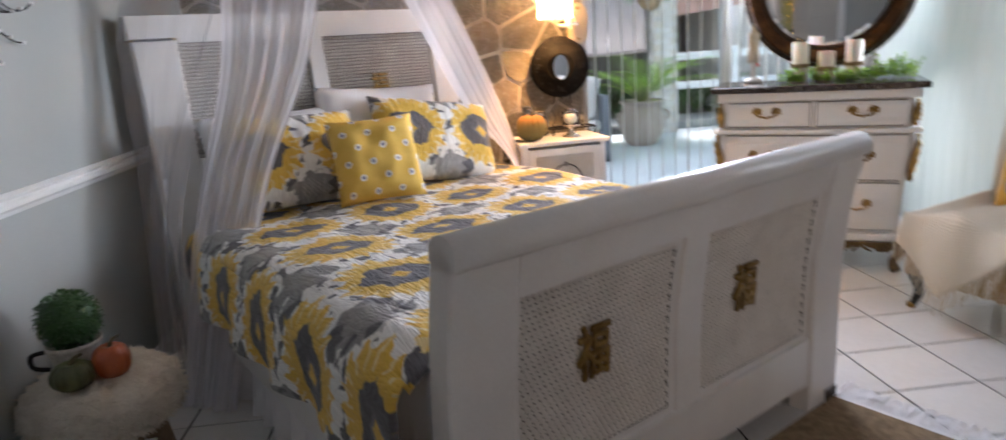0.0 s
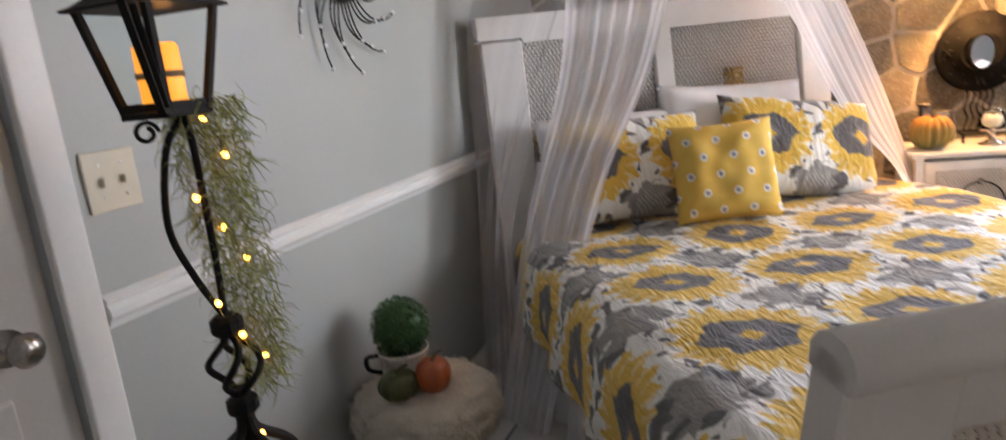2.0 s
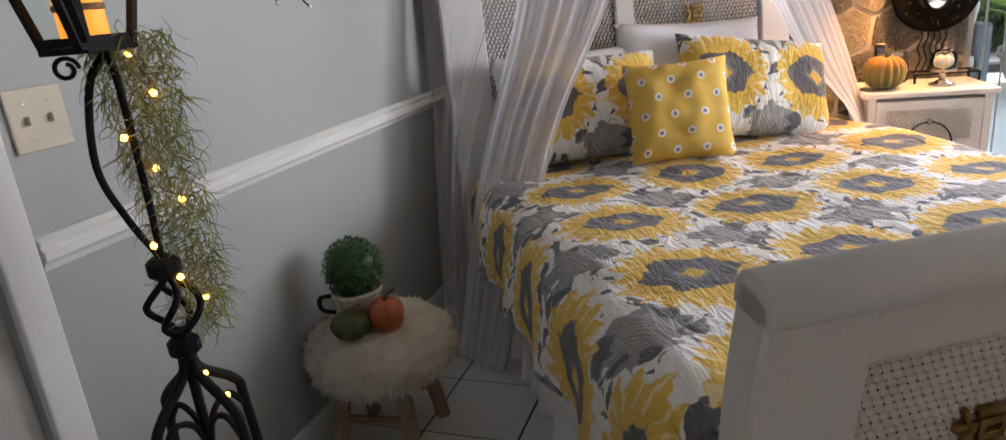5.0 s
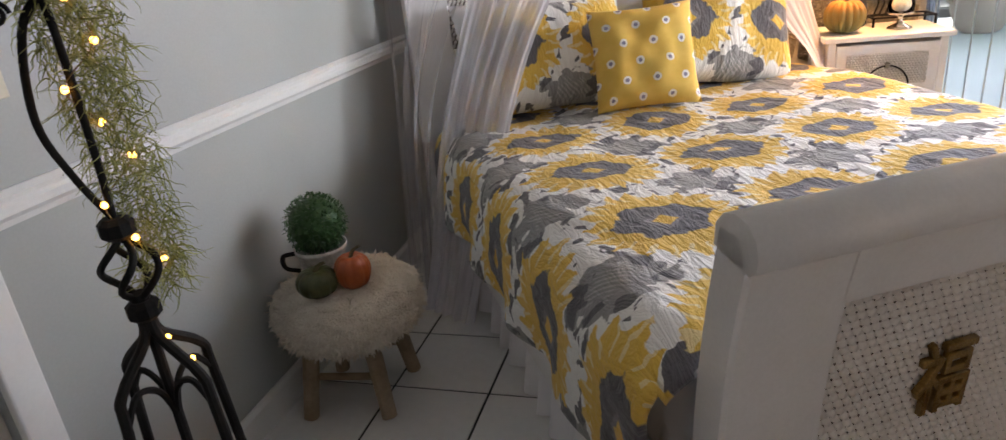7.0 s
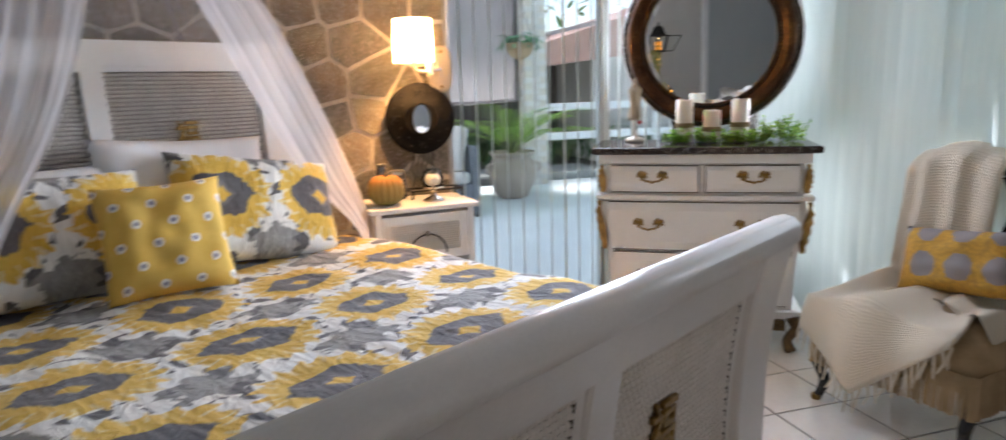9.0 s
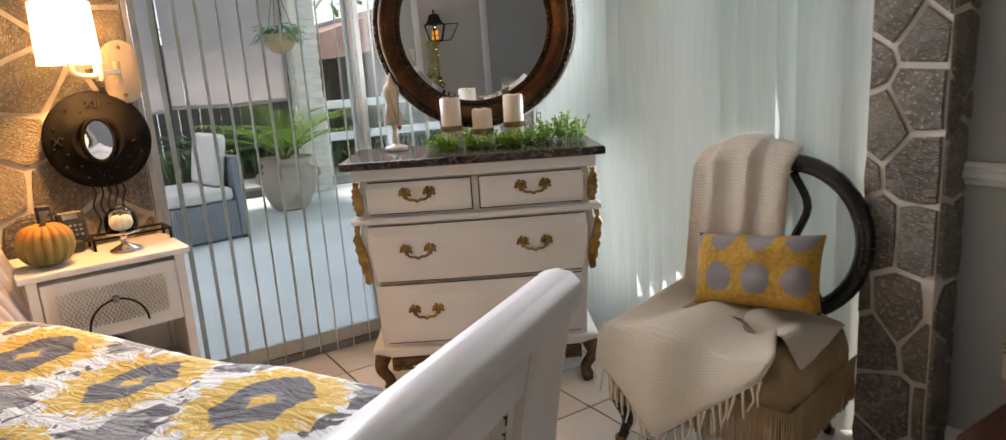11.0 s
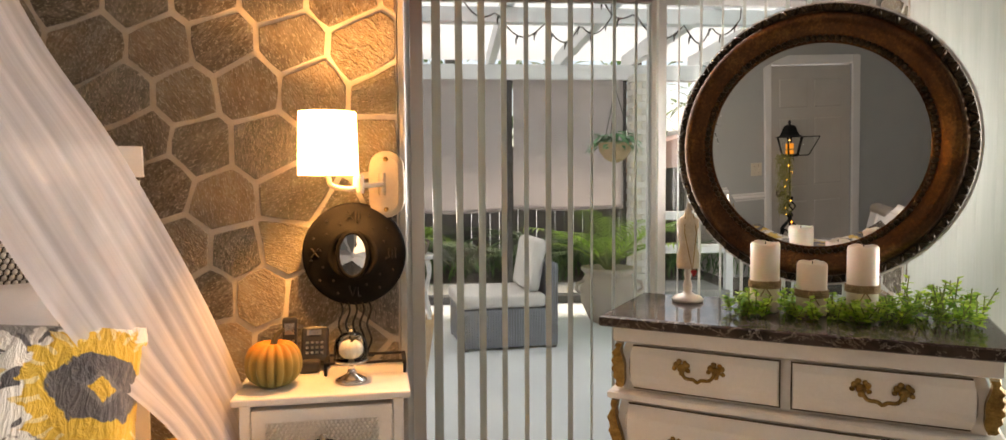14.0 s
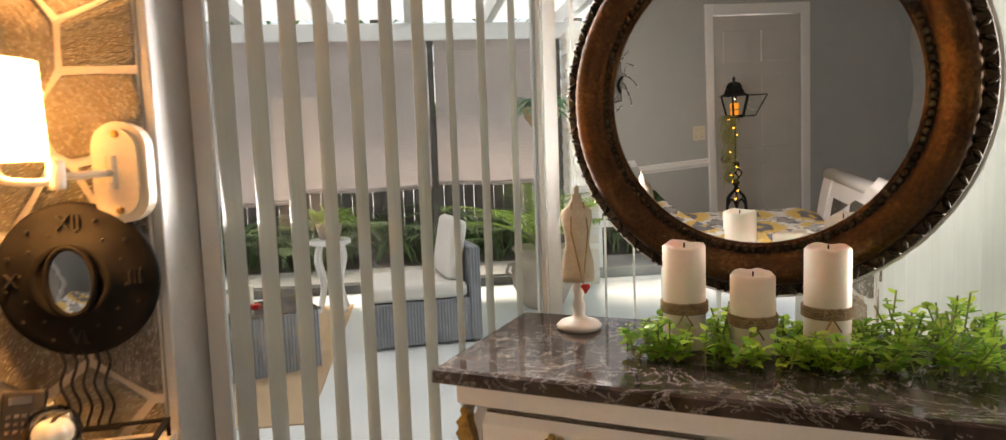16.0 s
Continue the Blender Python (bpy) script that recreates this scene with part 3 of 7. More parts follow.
def vane_mesh():
    bm = bmesh.new()
    sheet(bm, lambda a, b: ((a - 0.5) * 0.089, 0.006 * (1 - (2 * a - 1) ** 2), b * 1.985), 6, 1)
    me = bpy.data.meshes.new("vane")
    bm.to_mesh(me)
    bm.free()
    me.materials.append(M_vane)
    for p in me.polygons:
        p.use_smooth = True
    return me


vane = vane_mesh()
blind = thing("vertical_blind", pose(0, BY, 0), "open vertical blind with narrow white vanes", "blind", "vertical blinds")
part("headrail", boxes((0.80, EX - 0.16, -0.03, 0.03, 2.0, 2.05), bevel=0.004), M_trim, blind)
rng = random.Random(3)
for i in range(21):
    piece("vane", vane, blind, pose(0.868 + 0.0808 * i, 0, 0.012, 0, 0, 72 + rng.uniform(-4, 4)))
blind2 = thing("vertical_blind", pose(2.50, 0, 0), "closed vertical blind with overlapping white vanes", "blind", "vertical blinds")
part("headrail", boxes((-0.03, 0.03, 2.18, 3.98, 2.0, 2.05), bevel=0.004), M_trim, blind2)
for i in range(24):
    y = 2.21 + 0.0745 * i
    turn = 90 + 20 + rng.uniform(-5, 5)
    if y < 2.78:
        turn = 90 + rng.choice((30, 42, 52))
    piece("vane", vane, blind2, pose(0, y, 0.012, 0, 0, turn))


M_door = paint("dull_door_paint", (0.50, 0.475, 0.43), (0.58, 0.555, 0.51), 0.5, 2, 120, 0.05)


def panel_door(name, m, width, label, knob_x, side=-1):
    d = thing(name, m, label, "door", kind="structure")
    bm = boxes((0, width, -0.018, 0.018, 0.01, 2.02), bevel=0.002)
    part("leaf", bm, M_door, d)
    for x0, x1 in ((0.10, width / 2 - 0.04), (width / 2 + 0.04, width - 0.10)):
        for z0, z1 in ((0.22, 0.80), (0.95, 1.55), (1.65, 1.9)):
            bm = boxes((x0, x1, -0.024, 0.024, z0, z1), bevel=0.007)
            part("door_panel", bm, M_door, d)
    knob = bmesh.new()
    lathe(knob, [(0.032, 0), (0.032, 0.006), (0.012, 0.01), (0.012, 0.03), (0.026, 0.042), (0.03, 0.055), (0.022, 0.068), (0.004, 0.071)], 20)
    bmesh.ops.transform(knob, matrix=pose(knob_x, side * 0.018, 0.885, -90 * side, 0, 0), verts=knob.verts)
    part("knob", knob, M_nickel, d, "brushed nickel round door knob", smooth=True)
    return d


M_nickel = paint("brushed_nickel", (0.34, 0.31, 0.28), (0.5, 0.47, 0.43), 0.28, 20, 200, 0.1, 1.0)
panel_door("door_1", pose(WX - 0.03, 1.095, 0, 0, 0, -90), 0.88, "closed white panelled door in the wall", 0.09, 1)
bm = boxes((WX - 0.002, WX + 0.018, 1.10, 1.172, 0, 2.11), (WX - 0.002, WX + 0.018, 0.122, 0.21, 0, 2.11), (WX - 0.002, WX + 0.018, 0.21, 1.10, 2.03, 2.11), bevel=0.005)
tagged(to_object("door_trim", bm, M_trim), "white moulded door casing", "trim", kind="structure")
panel_door("door_2", pose(-0.34, SY + 0.02, 0, 0, 0, 62), 0.82, "open white panelled door at the doorway", 0.75)
bm = boxes((-0.44, -0.35, SY - 0.002, SY + 0.018, 0, 2.14), (0.5, 0.59, SY - 0.002, SY + 0.018, 0, 2.14), (-0.35, 0.5, SY - 0.002, SY + 0.018, 2.05, 2.14), bevel=0.005)
tagged(to_object("door_trim", bm, M_trim), "white moulded door casing", "trim", kind="structure")


# ---- the patio and garden beyond the sliding door ----
M_beamw = paint("white_beam", (0.62, 0.64, 0.66), (0.74, 0.76, 0.77), 0.6, 4, 70, 0.3)


def roof_material():
    """Milky corrugated panels that let the daylight through."""
    n = Nodes("translucent_roof_panel")
    v = n.coords()
    col = n.ramp(n.noise(v, 1.5, 4), (0.3, (0.80, 0.84, 0.86)), (0.7, (0.88, 0.91, 0.92)))
    n.base(col, 0.6)
    tl = n.add("ShaderNodeBsdfTranslucent", Color=col)
    m = n.add("ShaderNodeMixShader", Fac=0.8)
    n.t.links.new(n.b.outputs[0], m.inputs[1])
    n.t.links.new(tl.outputs[0], m.inputs[2])
    n.t.links.new(m.outputs[0], n.out.inputs[0])
    return n.mat


M_roof = roof_material()
roof = thing("patio_roof", pose(0, 0, 0), "white painted timber patio roof with open rafters", "roof", kind="structure")
part("boards", boxes((-4.5, 5.2, 4.3, 10.2, 2.86, 2.868)), M_roof, roof)
for i in range(11):
    bm = boxes((-3.6 + i * 0.82, -3.52 + i * 0.82, 4.3, 9.9, 2.68, 2.858), bevel=0.006)
    part("rafter", bm, M_beamw, roof)
part("beam", boxes((-4.5, 5.2, 9.42, 9.56, 2.50, 2.678), bevel=0.008), M_beamw, roof)
part("beam", boxes((-4.5, 5.2, 6.9, 7.0, 2.56, 2.678), bevel=0.008), M_beamw, roof)
part("beam", boxes((-4.5, 5.2, 4.22, 4.299, 2.3, 2.9), bevel=0.008), M_beamw, roof)


def shade_material():
    n = Nodes("bamboo_shade")
    v = n.coords()
    line = n.add("ShaderNodeTexWave", Vector=v, Scale=22.0, Distortion=0.6)
    line.bands_direction = "Z"
    tone = n.noise(v, 3, 4)
    col = n.mix(n.math("MULTIPLY", line.outputs["Fac"], 0.5), n.ramp(tone, (0.3, (0.50, 0.44, 0.43)), (0.7, (0.62, 0.55, 0.54))), (0.34, 0.29, 0.28))
    n.bump(line.outputs["Fac"], 0.5, 0.01)
    n.base(col, 0.8)
    glow = n.add("ShaderNodeBsdfTranslucent", Color=col)
    m = n.add("ShaderNodeMixShader", Fac=0.5)
    n.t.links.new(n.b.outputs[0], m.inputs[1])
    n.t.links.new(glow.outputs[0], m.inputs[2])
    n.t.links.new(m.outputs[0], n.out.inputs[0])
    return n.mat


M_shade = shade_material()
for x0, x1, z0 in ((-1.9, -0.72, 0.95), (-0.65, 0.12, 0.93), (0.19, 1.53, 1.03), (1.60, 2.86, 1.06)):
    sh = thing("roller_shade", pose(0, 9.4, 0), "lowered mauve-grey bamboo roller shade", "shade", "patio shades")
    bm = bmesh.new()
    sheet(bm, lambda a, b: (x0 + (x1 - x0) * a, 0.012 * math.sin(b * 9 + a * 3) - 0.03 * (1 - b), z0 + (2.5 - z0) * b - 0.025 * math.sin(a * math.pi) * (1 - b)), 12, 16)
    part("slatted_cloth", bm, M_shade, sh, smooth=True)
    part("bottom_bar", tube(bmesh.new(), [(x0, -0.03, z0), ((x0 + x1) / 2, -0.03, z0 - 0.025), (x1, -0.03, z0)], 0.022, 8), M_shade, sh)
M_mullion = paint("bronze_post", (0.05, 0.045, 0.045), (0.09, 0.085, 0.08), 0.5, 10, 100, 0.1)
screen = thing("screen_enclosure", pose(0, 9.47, 0), "dark bronze screen frame of the patio", "screen", kind="structure")
for x in (-1.94, -0.69, 0.155, 1.565, 2.885):
    part("post", boxes((x - 0.03, x + 0.03, -0.03, 0.03, -0.06, 2.5), bevel=0.004), M_mullion, screen)
part("rail", boxes((-1.94, 2.9, -0.026, 0.026, -0.058, 0.03)), M_mullion, screen)
part("rail", boxes((-1.94, 2.9, -0.025, 0.025, 2.46, 2.499)), M_mullion, screen)

M_brickw = paint("whitewashed_brick", (0.58, 0.55, 0.52), (0.76, 0.74, 0.71), 0.8, 9, 90, 0.5, random_tone=0.22)
pillar = thing("brick_pillar", pose(3.08, 9.35, -0.06), "whitewashed brick patio pillar", "pillar")
part("core", boxes((-0.145, 0.145, -0.145, 0.145, 0, 2.6)), M_mortar, pillar)
bb = boxes((-0.098, 0.098, -0.012, 0.012, 0.004, 0.068), bevel=0.004)
brick_me = bpy.data.meshes.new("brick")
bb.to_mesh(brick_me)
bb.free()
brick_me.materials.append(M_brickw)
for j in range(35):
    off = 0.05 if j % 2 else -0.05
    piece("brick", brick_me, pillar, pose(off, -0.15, j * 0.074))
    piece("brick", brick_me, pillar, pose(-0.15, off, j * 0.074, 0, 0, 90))

# garden strip, fence and planting
M_soil = paint("soil", (0.05, 0.038, 0.028), (0.12, 0.095, 0.07), 0.95, 6, 60, 0.8)
M_flag = paint("garden_flag", (0.26, 0.27, 0.25), (0.38, 0.38, 0.35), 0.85, 3, 40, 0.5)
tagged(to_object("garden_bed", boxes((-6, 12, 9.7, 14, -0.06, 0.02)), M_soil), "dark planted garden soil", "soil", kind="structure")
tagged(to_object("garden_step", boxes((-6, 4.2, 9.52, 10.4, -0.06, 0.05), bevel=0.01), M_flag), "grey stone garden ledge", "ledge", kind="structure")
M_fence = paint("weathered_fence", (0.10, 0.085, 0.075), (0.20, 0.17, 0.15), 0.9, 5, 60, 0.5, random_tone=0.3)
fence = thing("fence", pose(0, 12.4, 0), "dark weathered board fence behind the planting", "fence")
fm = boxes((-0.07, 0.07, -0.012, 0.012, 0, 1.9), bevel=0.003)
fme = bpy.data.meshes.new("board")
fm.to_mesh(fme)
fm.free()
fme.materials.append(M_fence)
for i in range(90):
    piece("board", fme, fence, pose(-5.2 + i * 0.147, 0.004 * (i % 3), 0.0))
M_rail = paint("white_rail", (0.68, 0.70, 0.69), (0.80, 0.81, 0.8), 0.5, 5, 80, 0.2)
rl = thing("garden_rail", pose(3.3, 9.6, -0.06), "white painted timber garden railing", "railing")
for z in (0.55, 0.95):
    part("rail", boxes((0, 2.6, -0.03, 0.03, z, z + 0.1), bevel=0.006), M_rail, rl)
for x in (0.02, 0.9, 1.75, 2.55):
    part("post", boxes((x - 0.045, x + 0.045, -0.045, 0.045, 0, 1.1), bevel=0.006), M_rail, rl)
M_terra_roof = paint("neighbour_roof", (0.42, 0.24, 0.19), (0.55, 0.34, 0.28), 0.85, 4, 40, 0.5)
house = thing("neighbour_house", pose(5.2, 10.8, 0), "neighbouring house with a terracotta shingled gable", "house")
part("wall", boxes((-0.6, 4.6, 0, 2.5, 0, 2.2)), paint("stucco", (0.55, 0.52, 0.48), (0.64, 0.6, 0.56), 0.9, 3, 60, 0.4), house)
bm = bmesh.new()
v = [bm.verts.new(p) for p in ((-2.6, -0.3, 1.55), (4.8, -0.3, 3.7), (4.8, 2.8, 3.7), (-2.6, 2.8, 1.55), (-2.6, -0.3, 1.4), (4.8, -0.3, 2.2), (4.8, 2.8, 2.2), (-2.6, 2.8, 1.4))]
for q in ((0, 1, 2, 3), (4, 7, 6, 5), (0, 4, 5, 1), (1, 5, 6, 2), (2, 6, 7, 3), (3, 7, 4, 0)):
    bm.faces.new([v[i] for i in q])
part("roof", bm, M_terra_roof, house, "faded terracotta shingle roof")


def leaf_material(name, a, b, rough=0.5, glow=0.3):
    n = Nodes(name)
    r = n.add("ShaderNodeNewGeometry").outputs["Random Per Island"]
    col = n.ramp(r, (0.0, a), (1.0, b))
    n.base(col, rough)
    tl = n.add("ShaderNodeBsdfTranslucent", Color=col)
    m = n.add("ShaderNodeMixShader", Fac=glow)
    n.t.links.new(n.b.outputs[0], m.inputs[1])
    n.t.links.new(tl.outputs[0], m.inputs[2])
    n.t.links.new(m.outputs[0], n.out.inputs[0])
    return n.mat


M_palm = leaf_material("palm_leaf", (0.20, 0.40, 0.04), (0.42, 0.62, 0.11), 0.45, 0.5)
M_fern = leaf_material("garden_leaf", (0.035, 0.11, 0.03), (0.13, 0.27, 0.07))
M_stem = paint("palm_stem", (0.16, 0.20, 0.06), (0.26, 0.28, 0.10), 0.6, 10, 90, 0.2)


def blade(bm, p, d, length, width, droop, fold=0.0, seg=4):
    """One narrow leaf from p along d, bending down."""
    d = Vector(d).normalized()
    side = d.cross(Vector((0, 0, 1)))
    side = side.normalized() if side.length > 1e-3 else Vector((1, 0, 0))
    rows = []
    for i in range(seg + 1):
        t = i / seg
        c = Vector(p) + d * length * t - Vector((0, 0, droop * length * t * t))
        w = width * (1 - t) ** 0.7 * min(1, 0.35 + 4 * t)
        rows.append((bm.verts.new(c - side * w), bm.verts.new(c + side * w)))
    for a, b in zip(rows, rows[1:]):
        bm.faces.new((a[0], a[1], b[1], b[0]))


def palm(parent, n, length, leaflets, width, rng, mat, lift=1.0):
    for k in range(n):
        th = 2 * math.pi * k / n + rng.uniform(-0.3, 0.3)
        up = rng.uniform(0.9, 2.0) * lift
        d = Vector((math.cos(th), math.sin(th), up)).normalized()
        ln = length * rng.uniform(0.7, 1.1)
        pts = [Vector((0, 0, 0)) + d * ln * t + Vector((math.cos(th), math.sin(th), 0)) * 0.25 * ln * t * t - Vector((0, 0, 0.42 * ln * t * t)) for t in (i / 10 for i in range(11))]
        bm = bmesh.new()
        tube(bm, pts, lambda t: 0.008 * (1 - 0.8 * t), 5)
        frond = part("frond", bm, M_stem, parent)
        bm = bmesh.new()
        for i in range(leaflets):
            t = 0.22 + 0.76 * i / leaflets
            j = min(9, int(t * 10))
            p = pts[j].lerp(pts[j + 1], t * 10 - j)
            ax = (pts[j + 1] - pts[j]).normalized()
            sd = ax.cross(Vector((0, 0, 1))).normalized()
            for s in (-1, 1):
                blade(bm, p, ax * 0.75 + sd * s + Vector((0, 0, 0.15)), ln * 0.36 * (1 - 0.55 * abs(2 * t - 1.05)), width, 0.25)
        part("leaflets", bm, mat, frond)


M_clay = paint("weathered_clay", (0.42, 0.33, 0.27), (0.56, 0.46, 0.39), 0.85, 6, 80, 0.4)
rng = random.Random(11)
pp = thing("potted_palm", pose(2.46, 8.35, -0.06), "bushy green areca palm in a big clay urn", "potted plant")
bm = bmesh.new()
lathe(bm, [(0.15, 0), (0.19, 0.03), (0.27, 0.2), (0.285, 0.33), (0.25, 0.44), (0.22, 0.48), (0.25, 0.5), (0.275, 0.53), (0.27, 0.55), (0.24, 0.55), (0.22, 0.5)], 28)
urn = part("urn", bm, M_clay, pp, "weathered pale clay urn", smooth=True)
for s in (-1, 1):
    bm = bmesh.new()
    tube(bm, [(s * 0.25, -0.04, 0.42), (s * 0.32, -0.06, 0.40), (s * 0.335, -0.06, 0.34), (s * 0.285, -0.05, 0.3)], 0.017, 8)
    part("lug", bm, M_clay, urn)
top = new("crown")
top.parent, top.location = pp, (0, 0, 0.5)
top.name = "crown"
palm(top, 16, 1.15, 18, 0.015, rng, M_palm)
base = thing("garden_palm", pose(-1.2, 11.3, 0.0), "dense dark green garden palm", "plant", "garden palms")
palm(base, 11, 1.5, 15, 0.02, rng, M_fern)
for x, y, s, r in ((-2.6, 11.6, 1.0, 30), (0.1, 10.9, 0.85, 80), (1.0, 11.5, 1.0, 140), (1.9, 11.0, 0.8, 200), (3.0, 11.6, 1.0, 260), (4.3, 11.2, 1.1, 320), (0.55, 12.0, 1.1, 20), (-0.4, 11.8, 1.0, 100), (2.5, 12.0, 1.1, 60), (5.6, 10.4, 1.0, 10)):
    c = copy_thing(base, pose(x, y, 0, 0, 0, r))
    c.scale = (s, s, s)
bm = bmesh.new()
for k in range(1500):
    p = (rng.uniform(-4, 6), rng.uniform(10.4, 12.2), rng.uniform(0, 0.15))
    blade(bm, p, (rng.uniform(-0.6, 0.6), rng.uniform(-0.6, 0.6), 1), rng.uniform(0.25, 0.7), 0.014, 0.4, seg=3)
tagged(to_object("undergrowth", bm, M_fern), "dark green strap leaved undergrowth", "plants", kind="stuff")
bm = bmesh.new()
for k in range(5200):
    x = rng.uniform(-7, 13)
    z = rng.uniform(0.4, 6.5 + 1.5 * math.sin(x * 1.3))
    if noise.noise(Vector((x * 0.6, 0, z * 0.6))) < -0.22:
        continue
    p = (x, 13.4 + rng.uniform(-0.7, 1.2), z)
    blade(bm, p, (rng.uniform(-1, 1), rng.uniform(-1, 0.3), rng.uniform(-0.6, 0.8)), rng.uniform(0.25, 0.5), 0.07, 0.3, seg=3)
tagged(to_object("far_trees", bm, M_fern), "tall green leafy trees behind the fence", "trees", kind="stuff")
trunks = bmesh.new()
for x in (-5, -2.2, 0.8, 4.1, 7.5, 10.5):
    tube(trunks, [(x, 13.7, 0), (x + 0.1, 13.7, 3), (x - 0.1, 13.8, 6)], lambda t: 0.13 - 0.07 * t, 8)
tagged(to_object("far_trunks", trunks, M_fence), "grey brown trunks of the trees", "trees", kind="stuff")

M_wicker = Nodes("grey_wicker")
_v = M_wicker.coords()
_w1 = M_wicker.add("ShaderNodeTexWave", Vector=_v, Scale=26.0, Distortion=0.4)
_w1.bands_direction = "Z"
_w2 = M_wicker.add("ShaderNodeTexWave", Vector=_v, Scale=14.0, Distortion=0.4)
_w2.bands_direction = "X"
_h = M_wicker.math("MULTIPLY", _w1.outputs["Fac"], _w2.outputs["Fac"])
M_wicker.bump(_h, 0.8, 0.01)
M_wicker = M_wicker.base(M_wicker.ramp(_h, (0.0, (0.16, 0.17, 0.19)), (0.6, (0.36, 0.38, 0.42))), 0.6)
M_cush = paint("cream_cushion", (0.62, 0.58, 0.54), (0.72, 0.69, 0.65), 0.9, 5, 200, 0.3)
pc = thing("patio_chair", pose(1.33, 7.62, -0.06, 0, 0, 8), "grey wicker lounge chair with cream cushions", "chair")
part("base", boxes((-0.4, 0.33, -0.38, 0.38, 0.02, 0.34), bevel=0.012), M_wicker, pc)
part("backrest", boxes((0.332, 0.42, -0.38, 0.38, 0.02, 0.72), bevel=0.015), M_wicker, pc)
part("seat_cushion", boxes((-0.42, 0.32, -0.37, 0.37, 0.345, 0.46), bevel=0.035), M_cush, pc, "cream seat cushion", smooth=True)
bm = boxes((-0.06, 0.06, -0.3, 0.3, 0, 0.46), bevel=0.045)
bmesh.ops.transform(bm, matrix=pose(0.22, 0, 0.462, 0, 10, 0), verts=bm.verts)
part("back_cushion", bm, M_cush, pc, "upright cream back cushion", smooth=True)
for x, y in ((-0.37, -0.35), (-0.37, 0.35), (0.38, -0.35), (0.38, 0.35)):
    part("leg", boxes((x - 0.025, x + 0.025, y - 0.025, y + 0.025, 0, 0.02)), M_mullion, pc)
tb = thing("wicker_table", pose(0.18, 6.95, -0.06, 0, 0, 28), "grey wicker coffee table with a dark glass top", "table")
part("body", boxes((-0.42, 0.42, -0.24, 0.24, 0, 0.4), bevel=0.012), M_wicker, tb)
part("tabletop", boxes((-0.43, 0.43, -0.25, 0.25, 0.402, 0.415), bevel=0.004), M_marble, tb)
M_deck = paint("tan_mat", (0.40, 0.26, 0.15), (0.52, 0.36, 0.22), 0.9, 8, 90, 0.4)
tagged(to_object("outdoor_mat", boxes((-1.9, 0.72, 5.9, 8.9, -0.06, -0.05), bevel=0.003), M_deck), "tan woven outdoor mat on the patio", "rug")
M_wax = paint("ivory_wax", (0.74, 0.66, 0.54), (0.82, 0.75, 0.64), 0.45, 6, 60, 0.1, Subsurface_Weight=0.2)
M_red = paint("red_petal", (0.5, 0.02, 0.02), (0.65, 0.04, 0.03), 0.6, 9, 60, 0.2)
for dx, dy, h in ((-0.1, -0.05, 0.12), (0.02, 0.05, 0.16)):
    solo("pillar_candle", lathe(bmesh.new(), [(0.03, 0), (0.032, 0.01), (0.032, h), (0.02, h - 0.004)], 16), M_wax, "small white pillar candle on the wicker table", "candle", "patio candles", smooth=True, m=Matrix.Translation((0.18 + dx, 6.95 + dy, 0.356)))
bm = bmesh.new()
for k in range(26):
    a = k * 2.4
    blade(bm, (0, 0, 0.02), (math.cos(a), math.sin(a), 0.3 + 0.06 * k), 0.07, 0.02, 0.2, seg=2)
solo("red_flower", bm, M_red, "red silk flower lying on the table", "flower", m=Matrix.Translation((0.27, 6.85, 0.356)))
M_chairw = paint("white_metal", (0.7, 0.7, 0.7), (0.8, 0.8, 0.8), 0.5, 8, 90, 0.2)
st = thing("plant_stand", pose(0.55, 8.7, -0.06), "white turned wooden plant stand", "stand")
for dx, dy in ((-0.1, -0.1), (0.1, -0.1), (-0.1, 0.1), (0.1, 0.1)):
    part("leg", tube(bmesh.new(), smooth_line([(dx * 0.9, dy * 0.9, 0.62), (dx * 1.15, dy * 1.15, 0.48), (dx * 0.75, dy * 0.75, 0.25), (dx * 1.2, dy * 1.2, 0.0)]), 0.022, 8), M_chairw, st)
part("top", lathe(bmesh.new(), [(0.17, 0.62), (0.19, 0.63), (0.19, 0.66), (0.17, 0.67)], 20), M_chairw, st)
fern = thing("potted_fern", pose(0.55, 8.7, 0.61), "green fern in a pot on the white stand", "potted plant")
part("pot", lathe(bmesh.new(), [(0.09, 0), (0.13, 0.16), (0.135, 0.16), (0.12, 0.15)], 18), M_clay, fern, smooth=True)
bm = bmesh.new()
for k in range(150):
    a = rng.uniform(0, 6.3)
    blade(bm, (0.05 * math.cos(a), 0.05 * math.sin(a), 0.15), (math.cos(a), math.sin(a), rng.uniform(0.2, 1.4)), rng.uniform(0.25, 0.5), 0.014, 0.5, seg=4)
part("leaves", bm, M_palm, fern)

